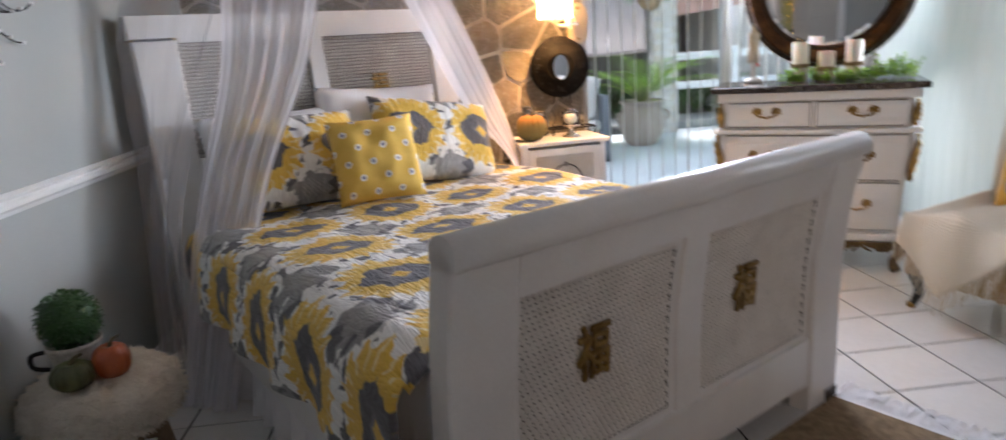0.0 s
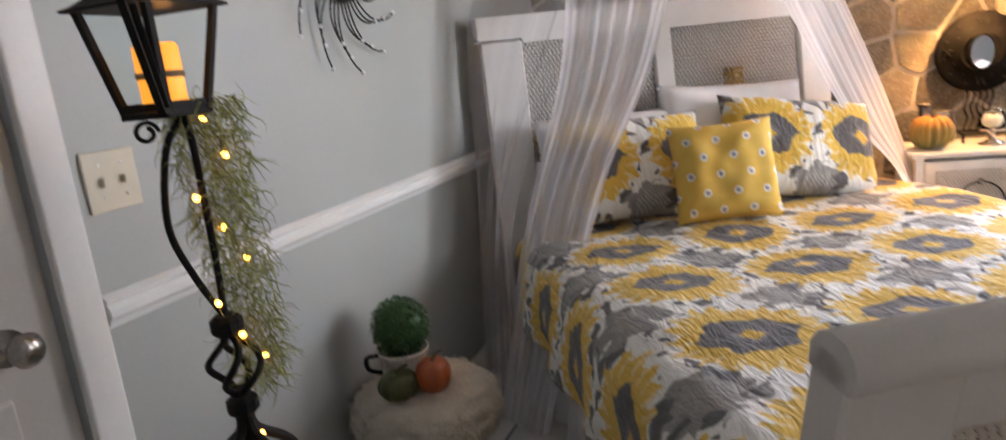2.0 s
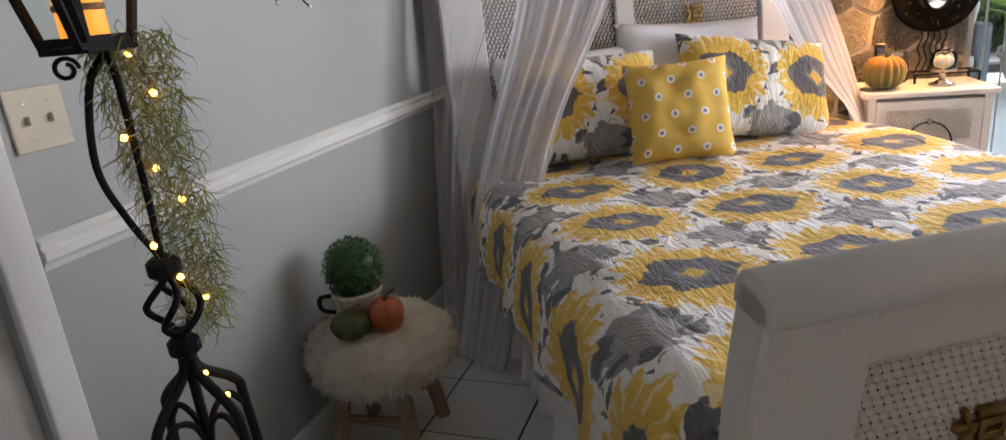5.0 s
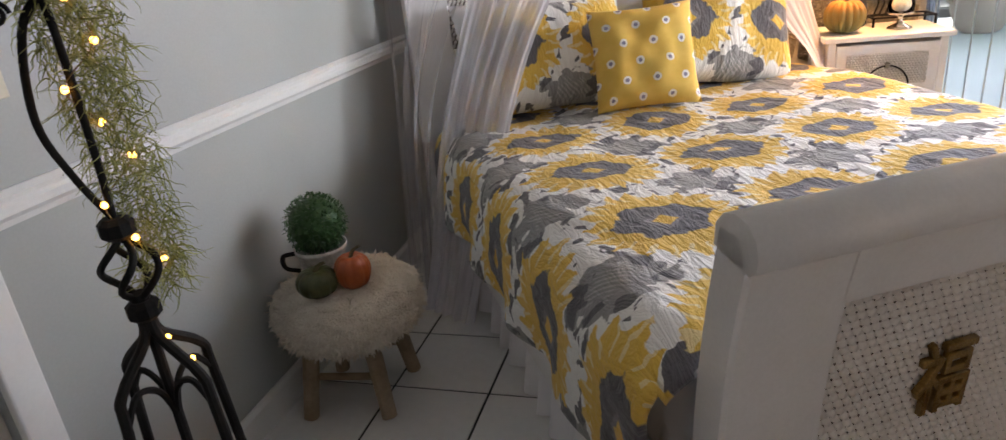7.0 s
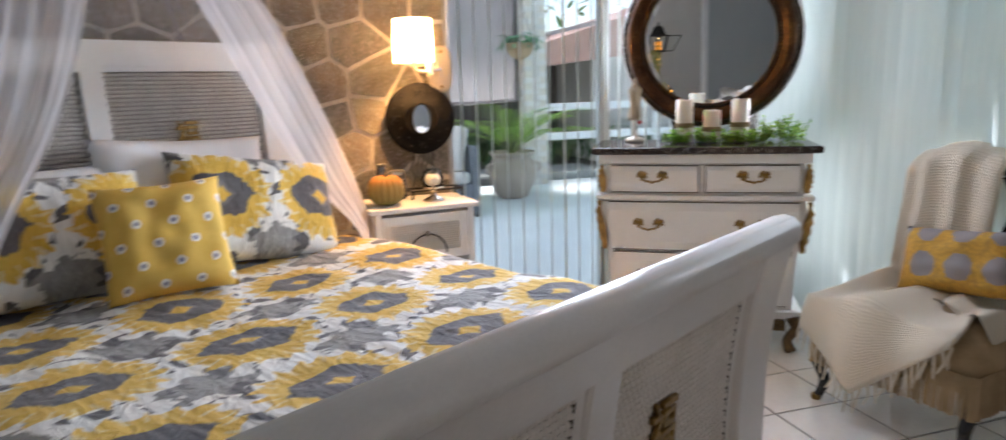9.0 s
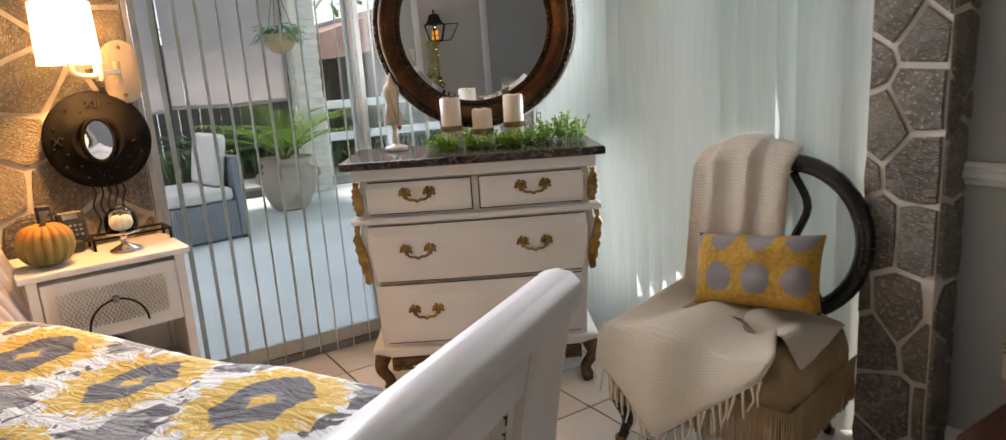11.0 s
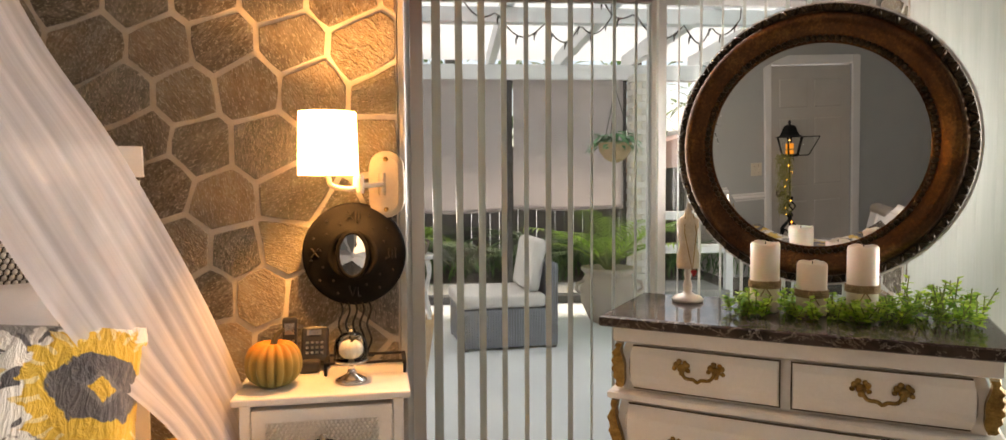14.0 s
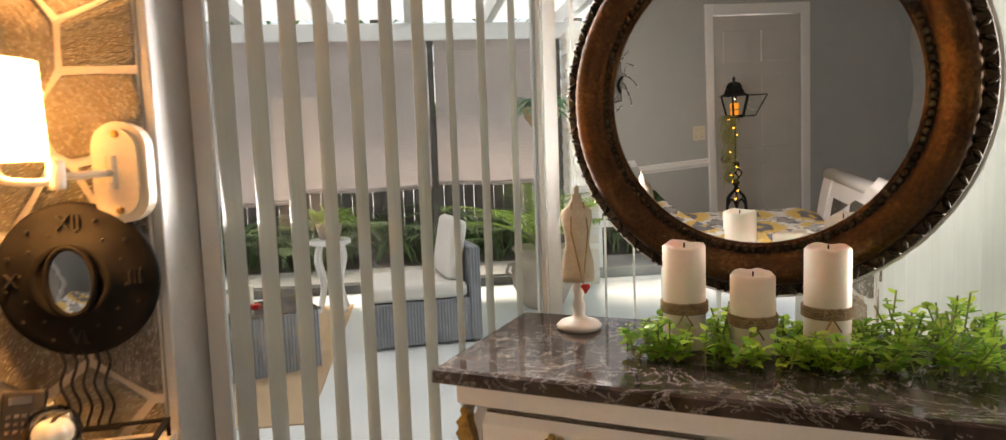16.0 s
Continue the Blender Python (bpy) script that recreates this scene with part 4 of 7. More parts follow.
hb = thing("hanging_basket", pose(2.35, 7.6, 1.66), "wire hanging basket with trailing green ivy", "hanging plant")
bm = bmesh.new()
lathe(bm, [(0.03, -0.15), (0.09, -0.12), (0.14, -0.05), (0.15, 0.02), (0.145, 0.02)], 18)
part("basket", bm, M_deck, hb, "brown coir basket")
for k in range(3):
    a = k * 2.09
    part("chain", tube(bmesh.new(), [(0.145 * math.cos(a), 0.145 * math.sin(a), 0.02), (0, 0, 0.5), (0, 0, 1.2)], 0.004, 5), M_mullion, hb)
bm = bmesh.new()
for k in range(130):
    a, r = rng.uniform(0, 6.3), rng.uniform(0.05, 0.2)
    p = (r * math.cos(a), r * math.sin(a), rng.uniform(-0.02, 0.12) - 0.3 * max(0, r - 0.13))
    blade(bm, p, (math.cos(a), math.sin(a), rng.uniform(-0.6, 0.6)), rng.uniform(0.07, 0.12), 0.032, 0.4, seg=3)
M_ivy = leaf_material("ivy_leaf", (0.05, 0.18, 0.08), (0.13, 0.34, 0.16))
part("leaves", bm, M_ivy, hb)
for k, (x0, x1) in enumerate(((0.9, 2.0), (1.7, 2.9))):
    pts = [(x0 + (x1 - x0) * t, 5.4 + 0.8 * t + 0.1 * math.sin(9 * t), 2.5 - 0.22 * math.sin(math.pi * t) - 0.1 * abs(math.sin(t * 12))) for t in (i / 40 for i in range(41))]
    sl = thing("string_lights", Matrix.Identity(4), "dark cord of unlit fairy lights under the rafters", "string lights", "fairy light strings")
    part("cord", tube(bmesh.new(), [(x0, 5.4, 2.69), *pts, (x1, 6.2, 2.69)], 0.005, 5), M_mullion, sl)
    for i in range(3, 40, 4):
        p = Vector(pts[i])
        part("bulb", tube(bmesh.new(), [p, p - Vector((0.01, 0, 0.02)), p - Vector((0.012, 0, 0.05))], lambda t: 0.009 - 0.006 * t, 6), M_mullion, sl)
# pool side beyond the second sliding door
M_lawn = paint("garden_green", (0.06, 0.14, 0.04), (0.14, 0.24, 0.08), 0.9, 4, 60, 0.6)
M_pool = paint("pool_water", (0.05, 0.42, 0.44), (0.10, 0.55, 0.56), 0.08, 3, 30, 0.3)
tagged(to_object("pool", boxes((5.2, 9.5, -2, 6.2, -0.06, -0.045)), M_pool), "turquoise swimming pool water", "pool", kind="structure")
bm = bmesh.new()
for k in range(2600):
    y = rng.uniform(-4, 10)
    p = (12.2 + rng.uniform(-0.6, 0.9), y, rng.uniform(0, 3.4 + math.sin(y)))
    blade(bm, p, (rng.uniform(-1, 0.3), rng.uniform(-1, 1), rng.uniform(-0.6, 0.8)), rng.uniform(0.25, 0.5), 0.08, 0.3, seg=3)
tagged(to_object("hedge", bm, M_palm), "tall green hedge beyond the pool", "hedge", kind="stuff")


# ---- bed linen, ornaments and canopy ----
def pillow_mesh(bm, w, h, t, seed, ear=0.06, origin=None):
    """A filled cushion lying in x, z with its belly along y."""
    def fn(side):
        def f(a, b):
            x, z = 2 * a - 1, 2 * b - 1
            pull = 1 - ear * (1 - x * x) * abs(z) ** 4
            pull2 = 1 - ear * (1 - z * z) * abs(x) ** 4
            belly = ((1 - x ** 4) * (1 - z ** 4)) ** 0.55 if abs(x) < 1 and abs(z) < 1 else 0
            n = noise.noise(Vector((x * 2.5 + seed, z * 2.5, side)))
            return Vector((x * w / 2 * pull2, side * t / 2 * (belly * (1 + 0.22 * n)), z * h / 2 * pull))
        return f
    for s in (-1, 1):
        sheet(bm, fn(s), 22, 18, uv=(lambda a, b: (a * w * s + seed, b * h + seed * 0.37)) if origin is None else (lambda a, b: (origin[0] + (a - 0.5) * w, origin[1] + (b - 0.5) * h)))
    bmesh.ops.remove_doubles(bm, verts=bm.verts, dist=0.0008)
    bmesh.ops.recalc_face_normals(bm, faces=bm.faces)
    return bm


def cushion(name, m, w, h, t, mat, label, category, group="", seed=0.0, piping=None, origin=None):
    c = thing(name, m, label, category, group)
    part("cover", pillow_mesh(bmesh.new(), w, h, t, seed, origin=origin), mat, c, smooth=True)
    if piping:
        part("piping", tube(bmesh.new(), [(-w / 2, 0, -h / 2), (w / 2, 0, -h / 2), (w / 2, 0, h / 2), (-w / 2, 0, h / 2), (-w / 2, 0, -h / 2)], 0.005, 6), piping, c)
    return c


def dotted_material():
    n = Nodes("yellow_dotted")
    uv = n.coords("UV")
    sep = n.add("ShaderNodeSeparateXYZ", Vector=uv)
    row = n.math("FLOOR", n.math("DIVIDE", sep.outputs[1], 0.060))
    half = n.math("MULTIPLY", n.math("MODULO", row, 2.0), 0.5)
    fx = n.math("SUBTRACT", n.math("FRACT", n.math("ADD", n.math("DIVIDE", sep.outputs[0], 0.098), half)), 0.5)
    fy = n.math("SUBTRACT", n.math("FRACT", n.math("DIVIDE", sep.outputs[1], 0.060)), 0.5)
    x, y = n.math("MULTIPLY", fx, 0.098), n.math("MULTIPLY", fy, 0.060)
    r = n.math("ADD", n.math("SQRT", n.math("ADD", n.math("MULTIPLY", x, x), n.math("MULTIPLY", y, y))), n.math("MULTIPLY", n.math("SUBTRACT", n.noise(uv, 60, 2), 0.5), 0.008))
    tone = n.ramp(n.noise(uv, 14, 4), (0.3, (0.66, 0.41, 0.07)), (0.7, (0.76, 0.51, 0.12)))
    col = n.mix(n.math("LESS_THAN", r, 0.0135), tone, (0.78, 0.75, 0.72))
    col = n.mix(n.math("LESS_THAN", r, 0.0065), col, (0.24, 0.22, 0.30))
    n.bump(n.noise(uv, 420, 2), 0.3, 0.002)
    return n.base(col, 0.9)


M_dots = dotted_material()


def in_bed(u, w, z, rx=0, ry=0, rz=0):
    return BED @ pose(u, w, z, rx, ry, rz)


cushion("pillow", in_bed(-0.36, 1.93, 0.835, -14), 0.62, 0.40, 0.17, M_linen, "plain white bed pillow against the headboard", "pillow", "white pillows", 0.2)
cushion("pillow", in_bed(0.14, 1.92, 0.89, -14, 3), 0.62, 0.42, 0.17, M_linen, "plain white bed pillow against the headboard", "pillow", "white pillows", 1.2)
cushion("pillow_sham", in_bed(-0.335, 1.76, 0.835, -24, 2, 3), 0.56, 0.40, 0.2, M_ikat, "plump pillow sham printed with yellow sunbursts and grey scrolls", "pillow", "printed shams", 0.13, origin=(0.03, 0.56))
cushion("pillow_sham", in_bed(0.30, 1.74, 0.83, -24, 9, -3), 0.62, 0.40, 0.2, M_ikat, "plump pillow sham printed with yellow sunbursts and grey scrolls", "pillow", "printed shams", 0.52, origin=(0.0, 0.56))
cushion("throw_pillow", in_bed(-0.115, 1.52, 0.825, -22, -1, -14), 0.355, 0.35, 0.16, M_dots, "square yellow throw pillow with white dotted rings", "pillow", seed=0.0)


def emblem(parent, at, u, z, size, label):
    """A raised brushwork character on the woven panel."""
    cu = bpy.data.curves.new("emblem", "FONT")
    cu.body, cu.size, cu.extrude, cu.bevel_depth = "\u798f", size, 0.004, 0.002
    cu.align_x = cu.align_y = "CENTER"
    tmp = bpy.data.objects.new("emblem_text", cu)
    me = bpy.data.meshes.new_from_object(tmp)
    bpy.data.objects.remove(tmp)
    me.name = "emblem"
    me.materials.clear()
    me.materials.append(M_gold)
    ob = new("emblem", me)
    ob.parent = parent
    a, b = at(u, z - 0.05, 0.02), at(u, z + 0.05, 0.02)
    tilt = math.degrees(math.atan2(a.y - b.y, b.z - a.z))
    ob.matrix_local = Matrix.Translation(at(u, z, 0.02)) @ pose(0, 0, 0, 90 + tilt, 0, 0) @ Matrix.Diagonal((0.72, 1, 1, 1))
    ob["label"] = label


emblem(bed, foot_at, -0.342, 0.525, 0.150, "aged bronze raised character emblem")
emblem(bed, foot_at, 0.25, 0.525, 0.150, "aged bronze raised character emblem")
emblem(bed, head_at, 0.225, 1.08, 0.13, "aged bronze raised character emblem")
emblem(bed, head_at, -0.37, 1.08, 0.13, "aged bronze raised character emblem")

canopy = thing("bed_canopy", BED, "sheer white mosquito net canopy hung over the bed head", "canopy")


def swath(left, right, folds, amp, bow=(0, 0, 0)):
    """A hanging sheet between two edges, gathered in folds."""
    L, R = smooth_line(left, 10), smooth_line(right, 10)
    n = min(len(L), len(R)) - 1
    bm = bmesh.new()

    def fn(a, b):
        k = min(n - 1, int(b * n))
        f = b * n - k
        p, q = L[k].lerp(L[k + 1], f), R[k].lerp(R[k + 1], f)
        mid = p.lerp(q, a)
        across = (q - p)
        out = Vector((across.y, -across.x, 0))
        out = out.normalized() if out.length > 1e-4 else Vector((0, -1, 0))
        wv = math.sin(a * folds * 6.283 + 1.3 * math.sin(b * 4 + a * 9)) + 0.5 * math.sin(a * folds * 2.6 * 6.283 + b * 3)
        return mid + out * amp * wv * (0.35 + 0.65 * b) + Vector(bow) * math.sin(a * math.pi) * b
    sheet(bm, fn, int(folds * 9), 34, uv=lambda a, b: (a, b))
    return bm


part("ring", lathe(bmesh.new(), [(0.16, 2.33), (0.165, 2.325), (0.165, 2.345), (0.16, 2.34)], 24, (0.0, 1.93, 0)), M_white, canopy)
part("cord", tube(bmesh.new(), [(0, 1.93, 2.34), (0, 1.93, 2.439)], 0.004, 6), M_white, canopy)
part("net_swath", swath([(-0.15, 1.93, 2.33), (-0.46, 1.86, 1.80), (-0.60, 1.76, 1.20), (-0.80, 1.64, 0.70), (-0.96, 1.62, 0.02)], [(0.0, 1.79, 2.33), (-0.08, 1.76, 1.85), (-0.27, 1.68, 1.25), (-0.55, 1.56, 0.78), (-0.83, 1.42, 0.02)], 5, 0.014), M_net, canopy, "gathered sheer net swath", smooth=True)
part("net_swath", swath([(-0.12, 2.0, 2.33), (-0.60, 2.03, 1.85), (-0.85, 2.05, 1.45), (-0.90, 1.98, 0.8), (-0.96, 1.90, 0.02)], [(-0.06, 1.85, 2.33), (-0.28, 1.90, 1.85), (-0.50, 1.88, 1.35), (-0.83, 1.74, 0.72), (-0.92, 1.64, 0.02)], 3, 0.018), M_sheer, canopy, "spread sheer net swath", smooth=True)
part("net_swath", swath([(0.0, 1.79, 2.33), (0.09, 1.77, 1.74), (0.23, 1.74, 1.40), (0.46, 1.70, 0.95), (0.70, 1.64, 0.62), (0.80, 1.58, 0.02)], [(0.15, 1.88, 2.33), (0.40, 1.90, 1.74), (0.60, 1.90, 1.40), (0.83, 1.88, 0.90), (0.94, 1.86, 0.50), (0.96, 1.84, 0.02)], 4, 0.009), M_net, canopy, "gathered sheer net swath", smooth=True)
part("net_swath", swath([(-0.1, 2.05, 2.33), (-0.3, 2.15, 1.9), (-0.5, 2.17, 1.45)], [(0.1, 2.05, 2.33), (0.3, 2.15, 1.9), (0.55, 2.17, 1.45)], 3, 0.012), M_sheer, canopy, "spread sheer net swath", smooth=True)


# ---- nightstand and what stands on it ----
NS = pose(0.555, 3.50, 0, 0, 0, 6)
M_nswhite = paint("nightstand_white", (0.72, 0.70, 0.68), (0.82, 0.80, 0.78), 0.4, 5, 120, 0.08)
ns = thing("nightstand", NS, "white nightstand with a woven drawer front and open shelf", "nightstand")
part("top", boxes((-0.245, 0.245, -0.015, 0.325, 0.715, 0.738), bevel=0.006), M_nswhite, ns)
for x in (-0.225, 0.195):
    for y in (0.0, 0.28):
        part("post", boxes((x, x + 0.03, y, y + 0.03, 0, 0.715), bevel=0.003), M_nswhite, ns)
part("side_panel", boxes((-0.222, -0.212, 0.03, 0.28, 0.1, 0.713)), M_nswhite, ns)
part("side_panel", boxes((0.212, 0.222, 0.03, 0.28, 0.1, 0.713)), M_nswhite, ns)
part("back_panel", boxes((-0.195, 0.195, 0.292, 0.302, 0.1, 0.713)), M_nswhite, ns)
for z in (0.09, 0.29):
    part("shelf", boxes((-0.211, 0.211, 0.004, 0.291, z, z + 0.018), bevel=0.003), M_nswhite, ns)
drawer = part("drawer", boxes((-0.193, 0.193, -0.004, 0.25, 0.495, 0.70), bevel=0.004), M_nswhite, ns)
part("panel_backing", boxes((-0.155, 0.155, -0.0065, -0.0035, 0.535, 0.665)), M_cane, drawer)


def ns_at(u, z, d):
    return Vector((u, -0.006 - d, z))


ob = weave(ns_at, -0.155, 0.155, 0.537, 0.663, drawer, 0.012, 0.0095)
part("ring_pull", tube(bmesh.new(), [(0.085 * math.cos(a), -0.02, 0.525 + 0.09 * math.sin(a)) for a in (math.pi * i / 14 for i in range(15))], 0.0035, 6), M_black, drawer, "black iron arched pull")
part("pull_boss", lathe(bmesh.new(), [(0.012, 0), (0.014, 0.01), (0.006, 0.02)], 12, (0, 0, 0)), M_nickel, drawer).matrix_local = pose(0, -0.006, 0.615, 90, 0, 0)
M_basket = paint("wicker_basket", (0.20, 0.13, 0.07), (0.36, 0.25, 0.14), 0.8, 40, 160, 0.8)
bk = thing("basket", NS @ Matrix.Translation((-0.08, 0.13, 0.308)), "small brown wicker basket on the nightstand shelf", "basket")
for j in range(6):
    part("wicker_row", tube(bmesh.new(), [((0.085 + j * 0.003) * math.cos(a), (0.08 + j * 0.003) * math.sin(a), 0.012 + j * 0.021) for a in (math.pi * i / 12 for i in range(25))], 0.0115, 6, False), M_basket, bk)
part("liner", boxes((-0.06, 0.06, -0.055, 0.055, 0.004, 0.12), bevel=0.01), M_dark, bk, "dark contents of the basket")

M_porange = paint("pumpkin_orange", (0.45, 0.17, 0.03), (0.60, 0.27, 0.05), 0.55, 12, 90, 0.4)


def ombre_pumpkin_material():
    n = Nodes("orange_green_pumpkin")
    v = n.coords()
    z = n.add("ShaderNodeSeparateXYZ", Vector=v).outputs[2]
    f = n.math("ADD", n.math("MULTIPLY", z, 6.6), n.math("MULTIPLY", n.noise(v, 22, 4), 0.3))
    col = n.ramp(f, (0.30, (0.17, 0.17, 0.055)), (0.72, (0.36, 0.23, 0.055)), (1.0, (0.56, 0.21, 0.03)))
    n.bump(n.noise(v, 70, 3), 0.3, 0.003)
    return n.base(col, 0.6)


def pumpkin(name, m, r, h, mat, stem_mat, label, ribs=12, group="", depth=0.07):
    p = thing(name, m, label, "pumpkin", group)
    bm = bmesh.new()
    seg = ribs * 6

    def fn(a, b):
        th = a * 2 * math.pi
        ph = (b - 0.5) * math.pi
        rr = r * math.cos(ph) ** 0.75 * (1 - depth + depth * abs(math.cos(th * ribs / 2)) ** 0.6) if 0 < b < 1 else 0.002
        zz = h / 2 * (1 + math.sin(ph)) - 0.12 * h * math.exp(-((rr / r) / 0.35) ** 2) * (1 if b > 0.5 else 0)
        return Vector((rr * math.cos(th), rr * math.sin(th), zz))
    sheet(bm, fn, seg, 18, closed_u=True)
    bmesh.ops.remove_doubles(bm, verts=bm.verts, dist=0.0002)
    part("body", bm, mat, p, smooth=True)
    part("stem", tube(bmesh.new(), smooth_line([(0, 0, h * 0.84), (0.004, 0, h * 0.98), (0.012, 0.004, h * 1.1), (0.03, 0.008, h * 1.2)], 4), lambda t: r * (0.13 - 0.06 * t), 8), stem_mat, p, "dried curved stem")
    return p


M_stemd = paint("dry_stem", (0.05, 0.045, 0.02), (0.14, 0.11, 0.05), 0.7, 30, 120, 0.5)
M_ombre = ombre_pumpkin_material()
M_pwhite = paint("white_ceramic", (0.72, 0.66, 0.58), (0.82, 0.77, 0.7), 0.4, 9, 80, 0.2)
pumpkin("pumpkin", NS @ Matrix.Translation((-0.145, 0.10, 0.739)), 0.082, 0.138, M_ombre, M_stemd, "ribbed orange and green pumpkin on the nightstand", 16, depth=0.22)
M_silver = paint("silver", (0.55, 0.53, 0.5), (0.7, 0.68, 0.65), 0.2, 20, 100, 0.1, 1.0)
ped = thing("pedestal_dish", NS @ Matrix.Translation((0.075, 0.115, 0.739)), "small silver footed pedestal with a glass cloche", "dish")
part("foot", lathe(bmesh.new(), [(0.048, 0), (0.046, 0.006), (0.03, 0.014), (0.012, 0.024), (0.009, 0.045), (0.016, 0.055), (0.05, 0.06), (0.052, 0.066), (0.01, 0.067)], 20), M_silver, ped, smooth=True)
pumpkin("pumpkin", NS @ Matrix.Translation((0.075, 0.115, 0.807)), 0.036, 0.055, M_pwhite, M_stemd, "tiny white pumpkin under a glass cloche", 9, depth=0.1)
part("cloche", lathe(bmesh.new(), [(0.05, 0.068), (0.05, 0.10), (0.044, 0.125), (0.028, 0.142), (0.008, 0.148), (0.009, 0.158), (0.004, 0.164)], 24), M_glass, ped, "clear glass cloche", smooth=True).visible_shadow = False
rack = thing("wire_rack", NS @ Matrix.Translation((0.115, 0.235, 0.739)), "black wrought iron footed rack on the nightstand", "rack")
part("rack_top", boxes((-0.125, 0.125, -0.06, -0.048, 0.034, 0.04), (-0.125, 0.125, 0.048, 0.06, 0.034, 0.04), (-0.125, -0.113, -0.048, 0.048, 0.034, 0.04), (0.113, 0.125, -0.048, 0.048, 0.034, 0.04)), M_black, rack)
for x in (-0.12, 0.12):
    for y in (-0.055, 0.055):
        part("foot", tube(bmesh.new(), [(x, y, 0), (x, y, 0.034)], 0.005, 6), M_black, rack)
phone = thing("cordless_phone", NS @ Matrix.Translation((-0.10, 0.255, 0.739)), "black cordless telephone standing in its cradle", "telephone")
M_plastic = paint("black_plastic", (0.012, 0.012, 0.013), (0.028, 0.028, 0.03), 0.35, 20, 200, 0.05)
bm = boxes((-0.045, 0.075, -0.04, 0.04, 0, 0.035), bevel=0.01)
part("cradle", bm, M_plastic, phone)
bm = boxes((-0.023, 0.023, -0.012, 0.012, 0, 0.15), bevel=0.008)
bmesh.ops.transform(bm, matrix=pose(-0.02, 0, 0.02, -12, 0, 0), verts=bm.verts)
hs = part("handset", bm, M_plastic, phone)
bm = boxes((0.012, 0.098, -0.012, 0.012, 0, 0.115), bevel=0.008)
bmesh.ops.transform(bm, matrix=pose(0, 0.012, 0.022, -24, 0, 0), verts=bm.verts)
base_unit = part("answering_base", bm, M_plastic, phone)
bm = boxes((0.03, 0.075, -0.0145, -0.0125, 0.085, 0.102))
bmesh.ops.transform(bm, matrix=pose(0, 0.012, 0.022, -24, 0, 0), verts=bm.verts)
part("display", bm, M_nickel, base_unit)
for i in range(4):
    for j in range(3):
        bm = boxes((0.028 + i * 0.015, 0.037 + i * 0.015, -0.0145, -0.0125, 0.025 + j * 0.016, 0.033 + j * 0.016))
        bmesh.ops.transform(bm, matrix=pose(0, 0.012, 0.022, -24, 0, 0), verts=bm.verts)
        part("key", bm, M_nickel, base_unit)
bm = boxes((-0.015, 0.015, -0.0145, -0.0125, 0.095, 0.13))
bmesh.ops.transform(bm, matrix=pose(-0.02, 0, 0.02, -12, 0, 0), verts=bm.verts)
part("display", bm, M_nickel, hs)
for i in range(3):
    for j in range(4):
        bm = boxes((-0.015 + i * 0.0115, -0.007 + i * 0.0115, -0.0145, -0.0125, 0.03 + j * 0.014, 0.037 + j * 0.014))
        bmesh.ops.transform(bm, matrix=pose(-0.02, 0, 0.02, -12, 0, 0), verts=bm.verts)
        part("key", bm, M_nickel, hs)

# round iron clock with wavy rods
CK = pose(0.606, 3.795, 1.102)
clock = thing("wall_clock", CK, "round black iron wall clock with roman numerals and wavy rods", "clock")
bm = bmesh.new()
lathe(bm, [(0.002, 0.012), (0.06, 0.014), (0.066, 0.026), (0.074, 0.03), (0.082, 0.026), (0.088, 0.016), (0.14, 0.006), (0.158, 0.002), (0.165, -0.004), (0.165, -0.012), (0.15, -0.012)], 48)
bmesh.ops.transform(bm, matrix=pose(0, 0, 0, 90, 0, 0), verts=bm.verts)
M_clock = paint("dull_black_iron", (0.003, 0.003, 0.003), (0.010, 0.009, 0.008), 0.7, 14, 220, 0.25, Specular_IOR_Level=0.08)
disc = part("disc", bm, M_clock, clock, smooth=True)
bm = bmesh.new()
lathe(bm, [(0.068, 0.0), (0.068, 0.029), (0.01, 0.030)], 32)
bmesh.ops.transform(bm, matrix=pose(0, 0, 0, 90, 0, 0) @ Matrix.Diagonal((0.64, 1, 1, 1)), verts=bm.verts)
part("mirror_glass", bm, M_mirror, clock, "oval mirror glass in the middle")
part("oval_rim", tube(bmesh.new(), [(0.047 * math.cos(a), -0.029, 0.072 * math.sin(a)) for a in (2 * math.pi * i / 36 for i in range(37))], 0.0065, 8, False), M_clock, clock, "raised oval black rim", smooth=True)
for num, ang in (("XII", 90), ("III", 0), ("VI", -90), ("X", 178)):
    cu = bpy.data.curves.new("numeral", "FONT")
    cu.body, cu.size, cu.extrude, cu.align_x, cu.align_y = num, 0.042, 0.004, "CENTER", "CENTER"
    tmp = bpy.data.objects.new("numeral_text", cu)
    me = bpy.data.meshes.new_from_object(tmp)
    bpy.data.objects.remove(tmp)
    me.materials.clear()
    me.materials.append(M_black)
    ob = new("numeral", me)
    ob.parent = clock
    a = radians(ang)
    ob.matrix_local = pose(0.122 * math.cos(a), -0.013, 0.122 * math.sin(a), 90, 0, 0)
bead = bmesh.new()
bmesh.ops.create_icosphere(bead, subdivisions=1, radius=0.005)
bead_me = bpy.data.meshes.new("stud")
bead.to_mesh(bead_me)
bead.free()
bead_me.materials.append(M_black)
for i in range(24):
    a = 2 * math.pi * (i + 0.5) / 24
    r = 0.105 if i % 2 else 0.135
    piece("stud", bead_me, clock, Matrix.Translation((r * math.cos(a), -0.012, r * math.sin(a))))
